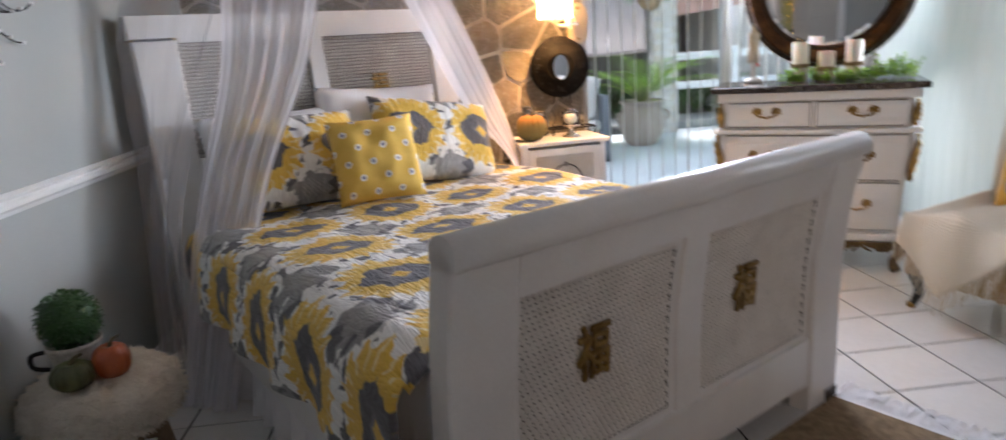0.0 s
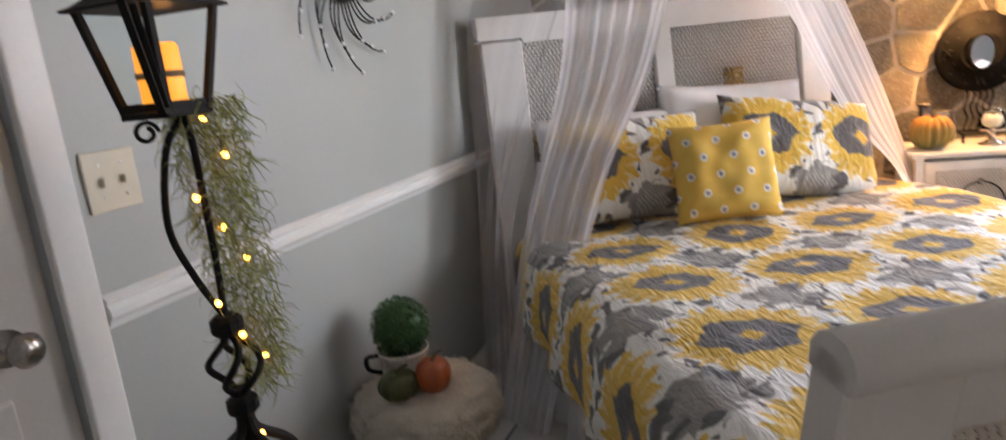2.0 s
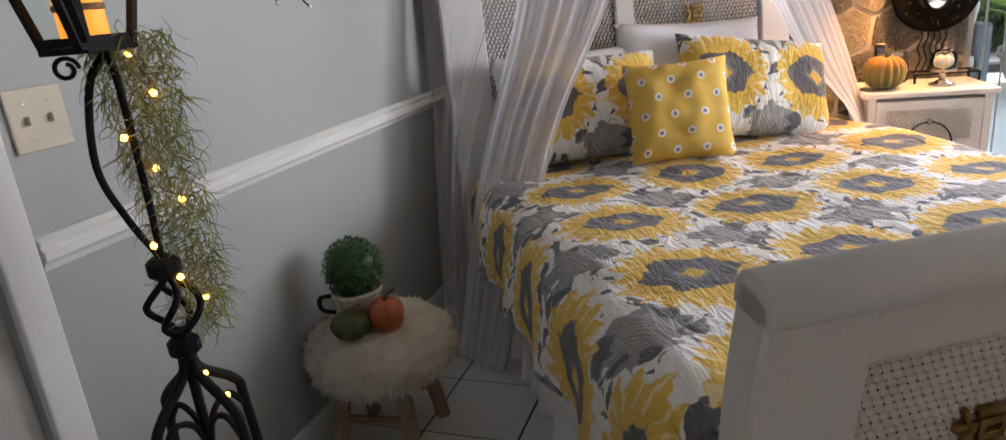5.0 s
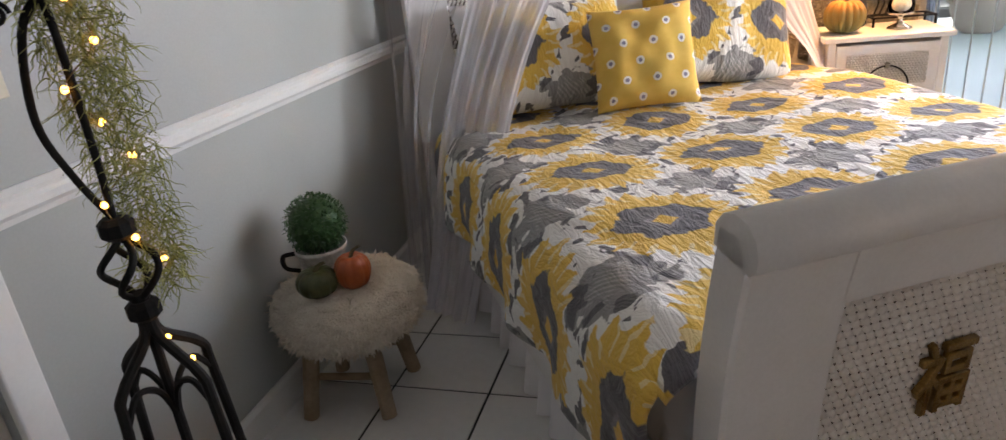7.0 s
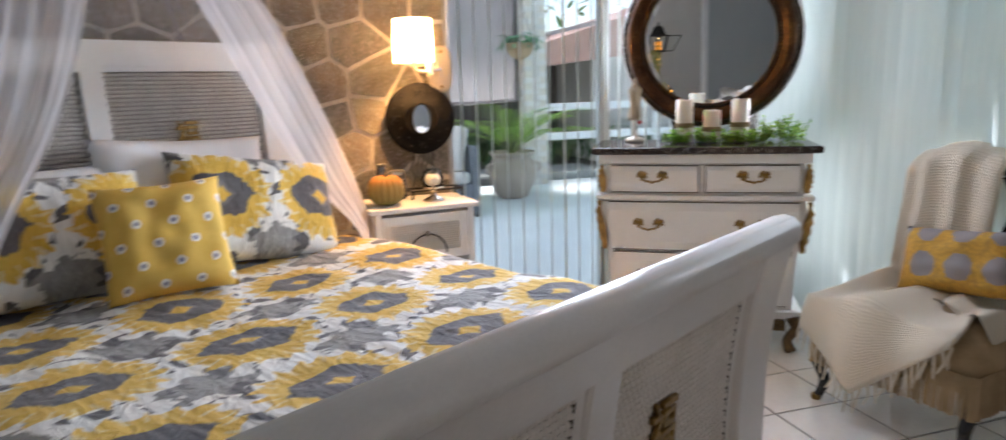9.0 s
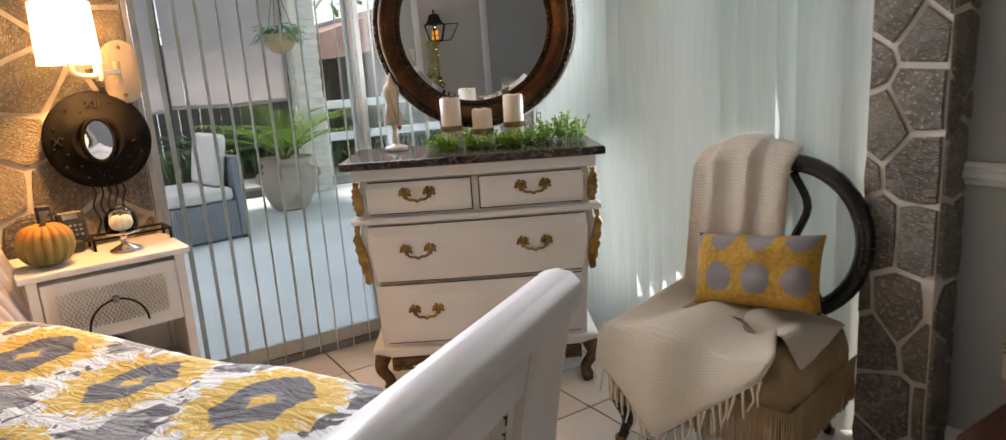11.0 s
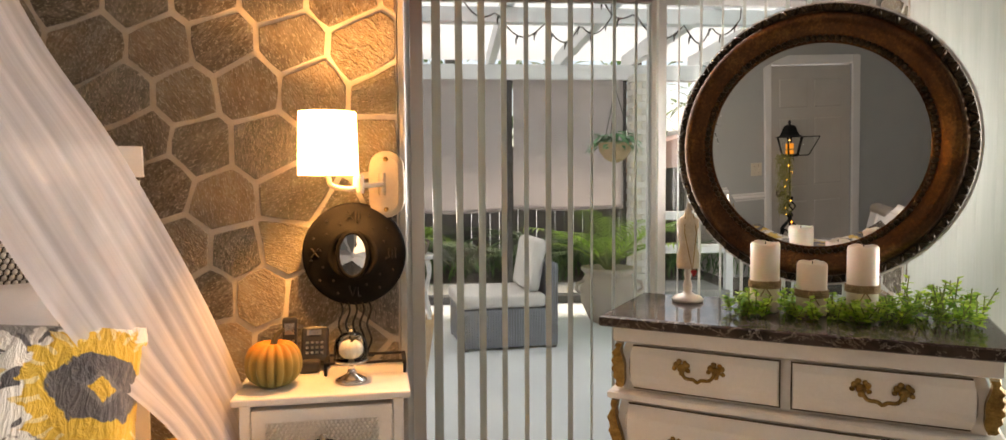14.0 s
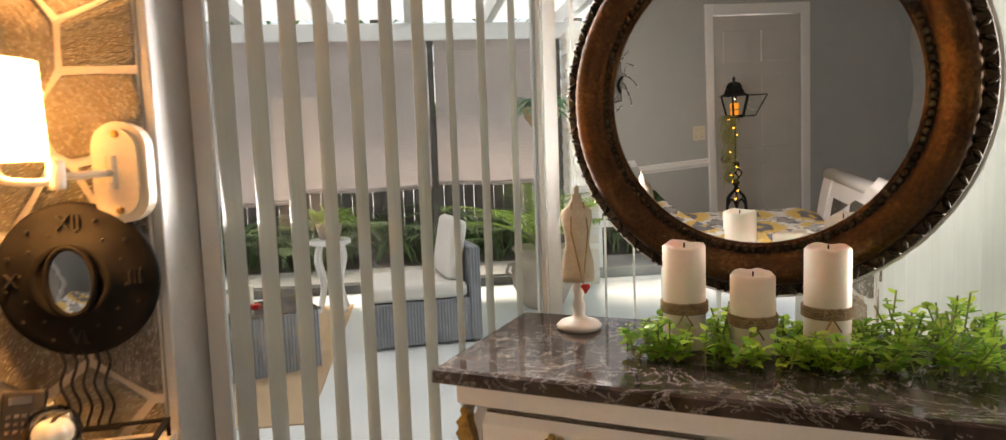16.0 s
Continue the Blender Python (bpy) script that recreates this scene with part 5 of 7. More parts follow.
for i in range(5):
    x = -0.045 + i * 0.0225
    part("wavy_rod", tube(bmesh.new(), [(x + 0.007 * math.sin(t * 11), 0.0, -0.155 - 0.17 * t) for t in (k / 14 for k in range(15))], 0.0035, 6), M_black, clock)
part("rod_bar", boxes((-0.06, 0.06, -0.004, 0.004, -0.333, -0.324)), M_black, clock)
part("hanger", boxes((-0.02, 0.02, 0.012, 0.05, -0.02, 0.02)), M_black, clock)

# swing-arm sconce
SC = pose(0, 0, 0)
sconce = thing("wall_sconce", SC, "lit swing-arm wall sconce with a white drum shade", "wall lamp")


def lampshade_material():
    n = Nodes("lit_lampshade")
    n.base((0.85, 0.78, 0.66), 0.8, 0.0, Emission_Color=(1.0, 0.78, 0.45, 1), Emission_Strength=1.1)
    tl = n.add("ShaderNodeBsdfTranslucent", Color=(0.9, 0.82, 0.7, 1))
    m = n.add("ShaderNodeMixShader", Fac=0.7)
    n.t.links.new(n.b.outputs[0], m.inputs[1])
    n.t.links.new(tl.outputs[0], m.inputs[2])
    n.t.links.new(m.outputs[0], n.out.inputs[0])
    return n.mat


bm = bmesh.new()
sheet(bm, lambda a, b: (0.56 + (0.088 - 0.005 * b) * math.cos(a * 6.2832), 3.625 + (0.088 - 0.005 * b) * math.sin(a * 6.2832), 1.352 + 0.184 * b), 40, 1, closed_u=True)
part("shade", bm, lampshade_material(), sconce, "glowing white fabric drum shade", smooth=True)
M_cream = paint("cream_enamel", (0.50, 0.42, 0.30), (0.60, 0.51, 0.38), 0.35, 8, 90, 0.1)
bm = bmesh.new()
outline = [(0.055 * math.cos(a), 0.052 + 0.055 * math.sin(a)) for a in (math.pi * i / 10 for i in range(11))] + [(0.055 * math.cos(a), -0.052 + 0.055 * math.sin(a)) for a in (math.pi + math.pi * i / 10 for i in range(11))]
extrude_profile(bm, outline, -0.045, 0)
bmesh.ops.transform(bm, matrix=pose(0.712, NY - 0.012, 1.325), verts=bm.verts)
bmesh.ops.recalc_face_normals(bm, faces=bm.faces)
part("wall_plate", bm, M_cream, sconce, "cream oval wall plate")
bm = bmesh.new()
extrude_profile(bm, [(0.72 * x, 0.86 * z) for x, z in outline], -0.057, -0.045)
bmesh.ops.transform(bm, matrix=pose(0.712, NY - 0.012, 1.325), verts=bm.verts)
bmesh.ops.recalc_face_normals(bm, faces=bm.faces)
plate_rim = part("plate_rim", bm, M_cream, sconce, "raised cream inner plate")
for z in (1.245, 1.405):
    part("screw", lathe(bmesh.new(), [(0.008, -0.004), (0.008, 0.003), (0.003, 0.005)], 10), M_gold, sconce, "brass screw").matrix_local = pose(0.712, NY - 0.0705, z, 90, 0, 0)
part("arm", tube(bmesh.new(), [(0.70, 3.79, 1.325), (0.70, 3.745, 1.325), (0.665, 3.70, 1.322), (0.64, 3.68, 1.322)], 0.008, 8), M_cream, sconce)
part("elbow", lathe(bmesh.new(), [(0.014, -0.028), (0.016, -0.02), (0.016, 0.02), (0.014, 0.028)], 14, (0.64, 3.68, 1.325)), M_cream, sconce)
part("pivot", lathe(bmesh.new(), [(0.012, -0.035), (0.012, 0.035)], 14, (0.70, 3.785, 1.325)), M_cream, sconce)
part("arm", tube(bmesh.new(), smooth_line([(0.64, 3.68, 1.315), (0.61, 3.655, 1.312), (0.57, 3.63, 1.32), (0.56, 3.625, 1.345), (0.56, 3.625, 1.40)]), 0.008, 8), M_cream, sconce)
M_bulb = Nodes("lit_bulb").base((1, 0.9, 0.7), 0.4, 0.0, Emission_Color=(1.0, 0.75, 0.4, 1), Emission_Strength=20.0)
part("bulb", lathe(bmesh.new(), [(0.01, 1.40), (0.026, 1.43), (0.028, 1.45), (0.018, 1.475), (0.003, 1.483)], 14, (0.56, 3.625, 0)), M_bulb, sconce, smooth=True).visible_shadow = False
lamp("sconce_light", "POINT", Matrix.Translation((0.56, 3.625, 1.45)), 32, (1, 0.53, 0.17), radius=0.03)


# ---- dresser and what stands on it ----
DR = pose(1.772, 3.252, 0, 0, 0, -30.6)
dresser = thing("dresser", DR, "white bombe chest of drawers with gilt trim and dark marble top", "dresser")
PROF = [(0.16, 0.425), (0.20, 0.43), (0.30, 0.432), (0.45, 0.44), (0.55, 0.462), (0.64, 0.474), (0.70, 0.462), (0.715, 0.46), (0.735, 0.45), (0.78, 0.463), (0.83, 0.462), (0.868, 0.45)]


def half_w(z):
    for (z0, w0), (z1, w1) in zip(PROF, PROF[1:]):
        if z <= z1:
            return w0 + (w1 - w0) * max(0, z - z0) / (z1 - z0)
    return PROF[-1][1]


def front_y(x, z):
    """The front's gentle swell."""
    return 0.035 + (0.46 - half_w(z)) * 0.5 - 0.015 * math.cos(x * 3.0)


bm = bmesh.new()
rows = []
for i in range(25):
    z = 0.16 + (0.868 - 0.16) * i / 24
    w = half_w(z) - 0.018
    rows.append([bm.verts.new(p) for p in ((-w, 0.45, z), *[(x * w, front_y(x * w, z) + 0.014, z) for x in (-1, -0.5, 0, 0.5, 1)], (w, 0.45, z))])
for a, b in zip(rows, rows[1:]):
    for k in range(7):
        bm.faces.new((a[k], a[(k + 1) % 7], b[(k + 1) % 7], b[k]))
bm.faces.new(rows[0][::-1])
bm.faces.new(rows[-1])
bmesh.ops.recalc_face_normals(bm, faces=bm.faces)
part("carcass", bm, M_chest, dresser)


def moulding(name, z0, z1, grow, mat):
    bm = bmesh.new()
    n = 16
    rings = []
    for z, g in ((z0, grow - 0.008), (z0 + 0.004, grow), (z1 - 0.004, grow), (z1, grow - 0.008)):
        w = 0.46 + g
        pts = [(-w, 0.455)] + [(-w + 2 * w * i / n, 0.03 - g - 0.012 * math.cos((-1 + 2 * i / n) * 1.4)) for i in range(n + 1)] + [(w, 0.455)]
        rings.append([bm.verts.new((x, y, z)) for x, y in pts])
    m = len(rings[0])
    for a, b in zip(rings, rings[1:]):
        for k in range(m):
            bm.faces.new((a[k], a[(k + 1) % m], b[(k + 1) % m], b[k]))
    bm.faces.new(rings[0][::-1])
    bm.faces.new(rings[-1])
    bmesh.ops.recalc_face_normals(bm, faces=bm.faces)
    return part(name, bm, mat, dresser)


moulding("base_moulding", 0.150, 0.188, -0.005, M_chest)
moulding("middle_moulding", 0.702, 0.726, 0.018, M_chest)
moulding("cornice", 0.868, 0.914, 0.004, M_chest)
moulding("marble_top", 0.9145, 0.946, 0.037, M_marble)["label"] = "dark brown polished marble top"
M_antique = paint("antique_bronze", (0.045, 0.027, 0.012), (0.20, 0.12, 0.045), 0.45, 26, 180, 0.4, 0.6)
M_line = paint("drawer_line", (0.05, 0.035, 0.02), (0.10, 0.07, 0.04), 0.6, 20, 90, 0.1)


def drawer_front(name, x0, x1, z0, z1):
    bm = bmesh.new()
    n = 10

    def surf(a, b, d):
        z = z0 + (z1 - z0) * b
        x = x0 + (x1 - x0) * a
        lim = half_w(z) - 0.045
        x = max(-lim, min(lim, x))
        return Vector((x, front_y(x, z) - d, z))
    e = 0.012
    sheet(bm, lambda a, b: surf(a, b, 0.0), n, 6)
    groove = part(name, bm, M_line, dresser)
    bm = bmesh.new()
    a0, b0 = 0.0042 / (x1 - x0), 0.0042 / (z1 - z0)
    grid = sheet(bm, lambda a, b: surf(a0 + a * (1 - 2 * a0), b0 + b * (1 - 2 * b0), 0.006 if 0 < a < 1 and 0 < b < 1 else 0.001), n, 6)
    for k, row in enumerate(grid):
        row[1].co = surf(a0 * 1.4 + 0.004, b0 + k / 6 * (1 - 2 * b0), 0.006 if 0 < k < 6 else 0.001)
        row[-2].co = surf(1 - a0 * 1.4 - 0.004, b0 + k / 6 * (1 - 2 * b0), 0.006 if 0 < k < 6 else 0.001)
    face = part("drawer_face", bm, M_chest, groove)
    for p in face.data.polygons:
        p.use_smooth = False
    return groove


def bail_pull(parent, x, z, s=1.0):
    y = front_y(x, z) - 0.008
    bm = bmesh.new()
    for sd in (-1, 1):
        for dx, dz, r in ((0, 0, 0.012), (-0.013, 0.008, 0.008), (0.013, 0.008, 0.008), (-0.006, 0.017, 0.007), (0.008, 0.015, 0.006), (-0.018, -0.002, 0.006), (0.016, -0.005, 0.006), (0.0, -0.013, 0.007)):
            v = bmesh.ops.create_icosphere(bm, subdivisions=2, radius=r * s)["verts"]
            bmesh.ops.transform(bm, matrix=Matrix.Translation((x + sd * 0.042 * s + dx * s, y, z + dz * s)) @ Matrix.Diagonal((1, 0.6, 1, 1)), verts=v)
    tube(bm, smooth_line([(x - 0.042 * s, y - 0.012, z), (x - 0.03 * s, y - 0.02, z - 0.018 * s), (x - 0.01 * s, y - 0.022, z - 0.02 * s), (x, y - 0.022, z - 0.026 * s), (x + 0.01 * s, y - 0.022, z - 0.02 * s), (x + 0.03 * s, y - 0.02, z - 0.018 * s), (x + 0.042 * s, y - 0.012, z)], 4), 0.0045 * s, 8)
    return part("bail_pull", bm, M_gold, parent, "ornate gilt bail pull", smooth=True)


for x0, x1, z0, z1, pulls in ((-0.42, -0.012, 0.735, 0.862, (-0.22,)), (0.012, 0.42, 0.735, 0.862, (0.22,)), (-0.43, 0.43, 0.462, 0.694, (-0.235, 0.215)), (-0.41, 0.41, 0.205, 0.452, (-0.225, 0.215))):
    d = drawer_front("drawer", x0, x1, z0, z1)
    for x in pulls:
        bail_pull(d, x, (z0 + z1) / 2 + 0.015, 1.1)
for s in (-1, 1):
    for z0, z1 in ((0.735, 0.862), (0.462, 0.696)):
        bm = bmesh.new()
        n = 18
        rings = []
        for i in range(n + 1):
            b = i / n
            z = z0 + (z1 - z0) * b
            w = half_w(z)
            wide = 0.012 + 0.02 * math.sin(math.pi * min(1, b * 1.15)) ** 0.8
            rib = 0.004 * math.sin(b * 34)
            rings.append([bm.verts.new(p) for p in ((s * (w + 0.010 + rib), front_y(w, z) + 0.03, z), (s * (w + 0.004 + rib), front_y(w, z) - 0.008, z), (s * (w - wide), front_y(w, z) - 0.010 + rib * 0.4, z), (s * (w - wide), front_y(w, z) + 0.02, z))])
        for a, b in zip(rings, rings[1:]):
            for k in range(4):
                bm.faces.new((a[k], a[(k + 1) % 4], b[(k + 1) % 4], b[k]))
        bm.faces.new(rings[0][::-1])
        bm.faces.new(rings[-1])
        bmesh.ops.recalc_face_normals(bm, faces=bm.faces)
        part("corner_leaf", bm, M_gold, dresser, "carved gilt acanthus corner")
    for y in (0.03, 0.40):
        part("leg", tube(bmesh.new(), smooth_line([(s * 0.415, y + 0.01, 0.16), (s * 0.425, y - 0.005, 0.11), (s * 0.395, y + 0.005, 0.05), (s * 0.41, y - 0.01, 0.0)], 5), lambda t: 0.034 - 0.012 * math.sin(t * 2.6), 10), M_antique, dresser, "carved dark bronze leg", smooth=True)
bm = bmesh.new()
n = 40
up, lo = [], []
for i in range(n + 1):
    t = -1 + 2 * i / n
    x = 0.38 * t
    dip = 0.06 * math.exp(-(t / 0.28) ** 2) + 0.02 * abs(t) ** 3 + 0.012 * math.cos(t * 14)
    up.append((x, 0.148))
    lo.append((x, 0.125 - dip - 0.004 * math.sin(i * 2.4)))
a = [bm.verts.new((x, 0.018, z)) for x, z in up]
b = [bm.verts.new((x, 0.018, z)) for x, z in lo]
for i in range(n):
    bm.faces.new((a[i], a[i + 1], b[i + 1], b[i]))
r = bmesh.ops.extrude_face_region(bm, geom=bm.faces[:])
bmesh.ops.translate(bm, vec=(0, 0.022, 0), verts=[v for v in r["geom"] if isinstance(v, bmesh.types.BMVert)])
bmesh.ops.recalc_face_normals(bm, faces=bm.faces)
part("apron", bm, M_antique, dresser, "carved dark bronze scrolled apron")
bm = bmesh.new()
rr = random.Random(2)
for i in range(46):
    t = -1 + 2 * i / 45
    v = bmesh.ops.create_icosphere(bm, subdivisions=1, radius=0.012)["verts"]
    bmesh.ops.transform(bm, matrix=Matrix.Translation((0.36 * t, 0.016, 0.12 - 0.05 * math.exp(-(t / 0.3) ** 2) + 0.012 * math.sin(i * 1.7))) @ pose(0, 0, 0, 0, 40 * math.sin(i), 0) @ Matrix.Diagonal((1.7, 0.6, 0.6, 1)), verts=v)
part("apron_carving", bm, M_antique, dresser, smooth=True)

# round mirror hung over the chest
MR = pose(2.058, 3.664, 1.438, 2.3, 0, -38.3)
rmirror = thing("round_mirror", MR, "large round mirror in a carved dark bronze-gilt frame", "mirror")


def bronze_frame_material():
    n = Nodes("bronze_gilt_frame")
    v = n.coords()
    f = n.math("ADD", n.math("MULTIPLY", n.noise(v, 9, 5), 0.6), n.math("MULTIPLY", n.noise(v, 120, 3), 0.4))
    col = n.ramp(f, (0.32, (0.018, 0.008, 0.004)), (0.52, (0.075, 0.032, 0.011)), (0.72, (0.22, 0.11, 0.036)))
    n.bump(n.noise(v, 160, 3), 0.25, 0.003)
    return n.base(col, 0.36, 0.75)


M_frame = bronze_frame_material()
M_framedark = paint("dark_bronze_carving", (0.008, 0.006, 0.004), (0.075, 0.05, 0.026), 0.4, 40, 150, 0.4, 0.7)


def ring_profile(bm, prof, seg=72):
    """A ring in x, z: prof rows (radius, towards the room)."""
    rings = []
    for k in range(seg):
        a = 2 * math.pi * k / seg
        rings.append([bm.verts.new((r * math.cos(a), -d, r * math.sin(a))) for r, d in prof])
    m = len(prof)
    for k in range(seg):
        p, q = rings[k], rings[(k + 1) % seg]
        for i in range(m - 1):
            bm.faces.new((p[i], p[i + 1], q[i + 1], q[i]))
    bmesh.ops.recalc_face_normals(bm, faces=bm.faces)
    return bm


part("glass", ring_profile(bmesh.new(), [(0.0001, 0.012), (0.297, 0.012)]), M_mirror, rmirror, "bevelled mirror glass")
part("bevel_edge", ring_profile(bmesh.new(), [(0.297, 0.012), (0.318, 0.0115)]), M_mirror, rmirror)
part("frame", ring_profile(bmesh.new(), [(0.316, 0.0), (0.316, 0.016), (0.325, 0.022), (0.335, 0.018), (0.35, 0.026), (0.37, 0.038), (0.388, 0.042), (0.402, 0.036), (0.41, 0.022), (0.41, 0.0)]), M_frame, rmirror, smooth=True)
bm = bmesh.new()
for k in range(100):
    a = 2 * math.pi * k / 100
    v = bmesh.ops.create_icosphere(bm, subdivisions=1, radius=0.011)["verts"]
    bmesh.ops.transform(bm, matrix=Matrix.Translation((0.421 * math.cos(a), -0.02, 0.421 * math.sin(a))) @ pose(0, 0, 0, 0, -math.degrees(a) + (35 if k % 2 else -35), 0) @ Matrix.Diagonal((1.5, 1.0, 0.55, 1)), verts=v)
part("leaf_border", bm, M_framedark, rmirror, "carved dark leaf border", smooth=True)
part("outer_rim", ring_profile(bmesh.new(), [(0.408, 0.0), (0.41, 0.014), (0.432, 0.014), (0.436, 0.0)]), M_framedark, rmirror)
bm = bmesh.new()
for k in range(120):
    a = 2 * math.pi * k / 120
    v = bmesh.ops.create_icosphere(bm, subdivisions=1, radius=0.0105)["verts"]
    bmesh.ops.translate(bm, vec=(0.330 * math.cos(a), -0.022, 0.330 * math.sin(a)), verts=v)
part("bead_border", bm, M_framedark, rmirror, smooth=True)
part("backing", ring_profile(bmesh.new(), [(0.0001, -0.016), (0.442, -0.016), (0.442, -0.002), (0.0001, -0.002)]), M_white, rmirror, "white backing board")
bm = bmesh.new()
tube(bm, [(-0.2, 0.02, -0.3), (-0.16, 0.06, -0.492)], 0.012, 8)
tube(bm, [(0.2, 0.02, -0.3), (0.16, 0.06, -0.492)], 0.012, 8)
part("easel", bm, M_framedark, rmirror)

# candles, greenery and the dress form
M_twine = paint("twine", (0.22, 0.14, 0.07), (0.38, 0.27, 0.15), 0.95, 60, 300, 0.8)
for x, y, h in ((1.838, 3.518, 0.203), (1.948, 3.456, 0.150), (2.072, 3.412, 0.200)):
    c = thing("pillar_candle", Matrix.Translation((x, y, 0.947)), "ivory pillar candle tied with jute twine", "candle", "candles on the dresser")
    bm = bmesh.new()
    seg = 28
    lathe(bm, [(0.040, 0), (0.041, 0.004), (0.041, h - 0.006), (0.037, h), (0.030, h - 0.008), (0.004, h - 0.014)], seg)
    for v in bm.verts:
        if v.co.z > h - 0.007 and v.co.xy.length > 0.03:
            v.co.z += 0.006 * noise.noise(Vector((v.co.x * 40 + x * 9, v.co.y * 40, 0)))
    part("wax", bm, M_wax, c, smooth=True)
    part("wick", tube(bmesh.new(), [(0, 0, h - 0.014), (0.001, 0, h + 0.002)], 0.0016, 5), M_black, c)
    bm = bmesh.new()
    for k in range(4):
        tube(bm, [(0.0435 * math.cos(a), 0.0435 * math.sin(a), h * 0.36 + k * 0.0055) for a in (2 * math.pi * i / 20 for i in range(21))], 0.003, 5, False)
    for s in (-1, 1):
        tube(bm, smooth_line([(-0.0435 * 0.4, -0.042, h * 0.36 + 0.008), (-0.0435 * 0.4 + s * 0.014, -0.047, h * 0.36 + 0.02), (-0.0435 * 0.4 + s * 0.02, -0.047, h * 0.36 + 0.004), (-0.0435 * 0.4, -0.044, h * 0.36 + 0.006), (-0.0435 * 0.4 + s * 0.016, -0.046, h * 0.36 - 0.022)], 4), 0.0018, 5)
    part("twine", bm, M_twine, c, "jute twine tied in a bow")
M_box = leaf_material("boxwood_leaf", (0.13, 0.38, 0.025), (0.62, 0.80, 0.13), 0.4, 0.45)
rng = random.Random(21)
bm = bmesh.new()
sprigs = bmesh.new()
for k in range(185):
    t = rng.uniform(-1, 1)
    a = rng.uniform(0, 2 * math.pi)
    lx, ly = 0.32 * t + 0.045, 0.11 * math.sin(a) * math.sqrt(max(0, 1 - t * t * 0.6)) + 0.0
    c = Vector((1.985, 3.43, 0.947)) + Vector((math.cos(radians(-24)) * lx - math.sin(radians(-24)) * ly, math.sin(radians(-24)) * lx + math.cos(radians(-24)) * ly, 0))
    if any((c.xy - Vector(q)).length < 0.05 for q in ((1.838, 3.518), (1.948, 3.456), (2.072, 3.412))):
        continue
    hgt = rng.uniform(0.03, 0.10) * (0.75 + 0.5 * (t > 0.45))
    lean = Vector((rng.uniform(-0.5, 0.5), rng.uniform(-0.6, 0.3), 1)).normalized()
    tip = c + lean * hgt
    tube(sprigs, [c + Vector((0, 0, 0.002)), tip], 0.0016, 4)
    for j in range(15):
        f = rng.uniform(0.15, 1.0)
        p = c.lerp(tip, f)
        th = rng.uniform(0, 6.28)
        blade(bm, p, (math.cos(th), math.sin(th), rng.uniform(-0.1, 0.9)), rng.uniform(0.016, 0.027), rng.uniform(0.008, 0.0135), 0.2, seg=3)
gar = thing("greenery_garland", Matrix.Identity(4), "bright green faux boxwood garland round the candles", "garland")
part("stem_tangle", sprigs, M_stem, gar)
part("leaves", bm, M_box, gar)
df = thing("dress_form", Matrix.Translation((1.672, 3.708, 0.947)), "miniature cream dress form ornament with a heart pendant", "figurine")
M_canvas = paint("aged_canvas", (0.48, 0.40, 0.30), (0.64, 0.56, 0.45), 0.8, 25, 200, 0.3)
part("base", lathe(bmesh.new(), [(0.048, 0), (0.05, 0.008), (0.042, 0.016), (0.022, 0.022), (0.012, 0.03), (0.015, 0.05), (0.009, 0.07), (0.013, 0.09), (0.008, 0.11)], 22), M_pwhite, df, "turned white base", smooth=True)
bm = lathe(bmesh.new(), [(0.034, 0.105), (0.037, 0.12), (0.035, 0.15), (0.026, 0.185), (0.029, 0.215), (0.035, 0.24), (0.033, 0.26), (0.016, 0.275), (0.011, 0.285), (0.011, 0.295), (0.005, 0.297), (0.006, 0.31), (0.002, 0.316)], 24, squash=0.7)
part("torso", bm, M_canvas, df, smooth=True)
part("chain", tube(bmesh.new(), [(-0.014, -0.012, 0.28), (-0.02, -0.026, 0.22), (-0.004, -0.03, 0.14), (0.004, -0.03, 0.10), (0.008, -0.03, 0.14), (0.018, -0.026, 0.22), (0.012, -0.012, 0.28)], 0.0016, 5), M_gold, df)
bm = bmesh.new()
for dx in (-0.004, 0.004):
    v = bmesh.ops.create_icosphere(bm, subdivisions=2, radius=0.0062)["verts"]
    bmesh.ops.translate(bm, vec=(dx + 0.008, -0.033, 0.098), verts=v)
v = bmesh.ops.create_cone(bm, cap_ends=True, segments=10, radius1=0.001, radius2=0.0098, depth=0.014)["verts"]
bmesh.ops.translate(bm, vec=(0.008, -0.033, 0.089), verts=v)
part("heart_pendant", bm, M_red, df, "dark red heart pendant")


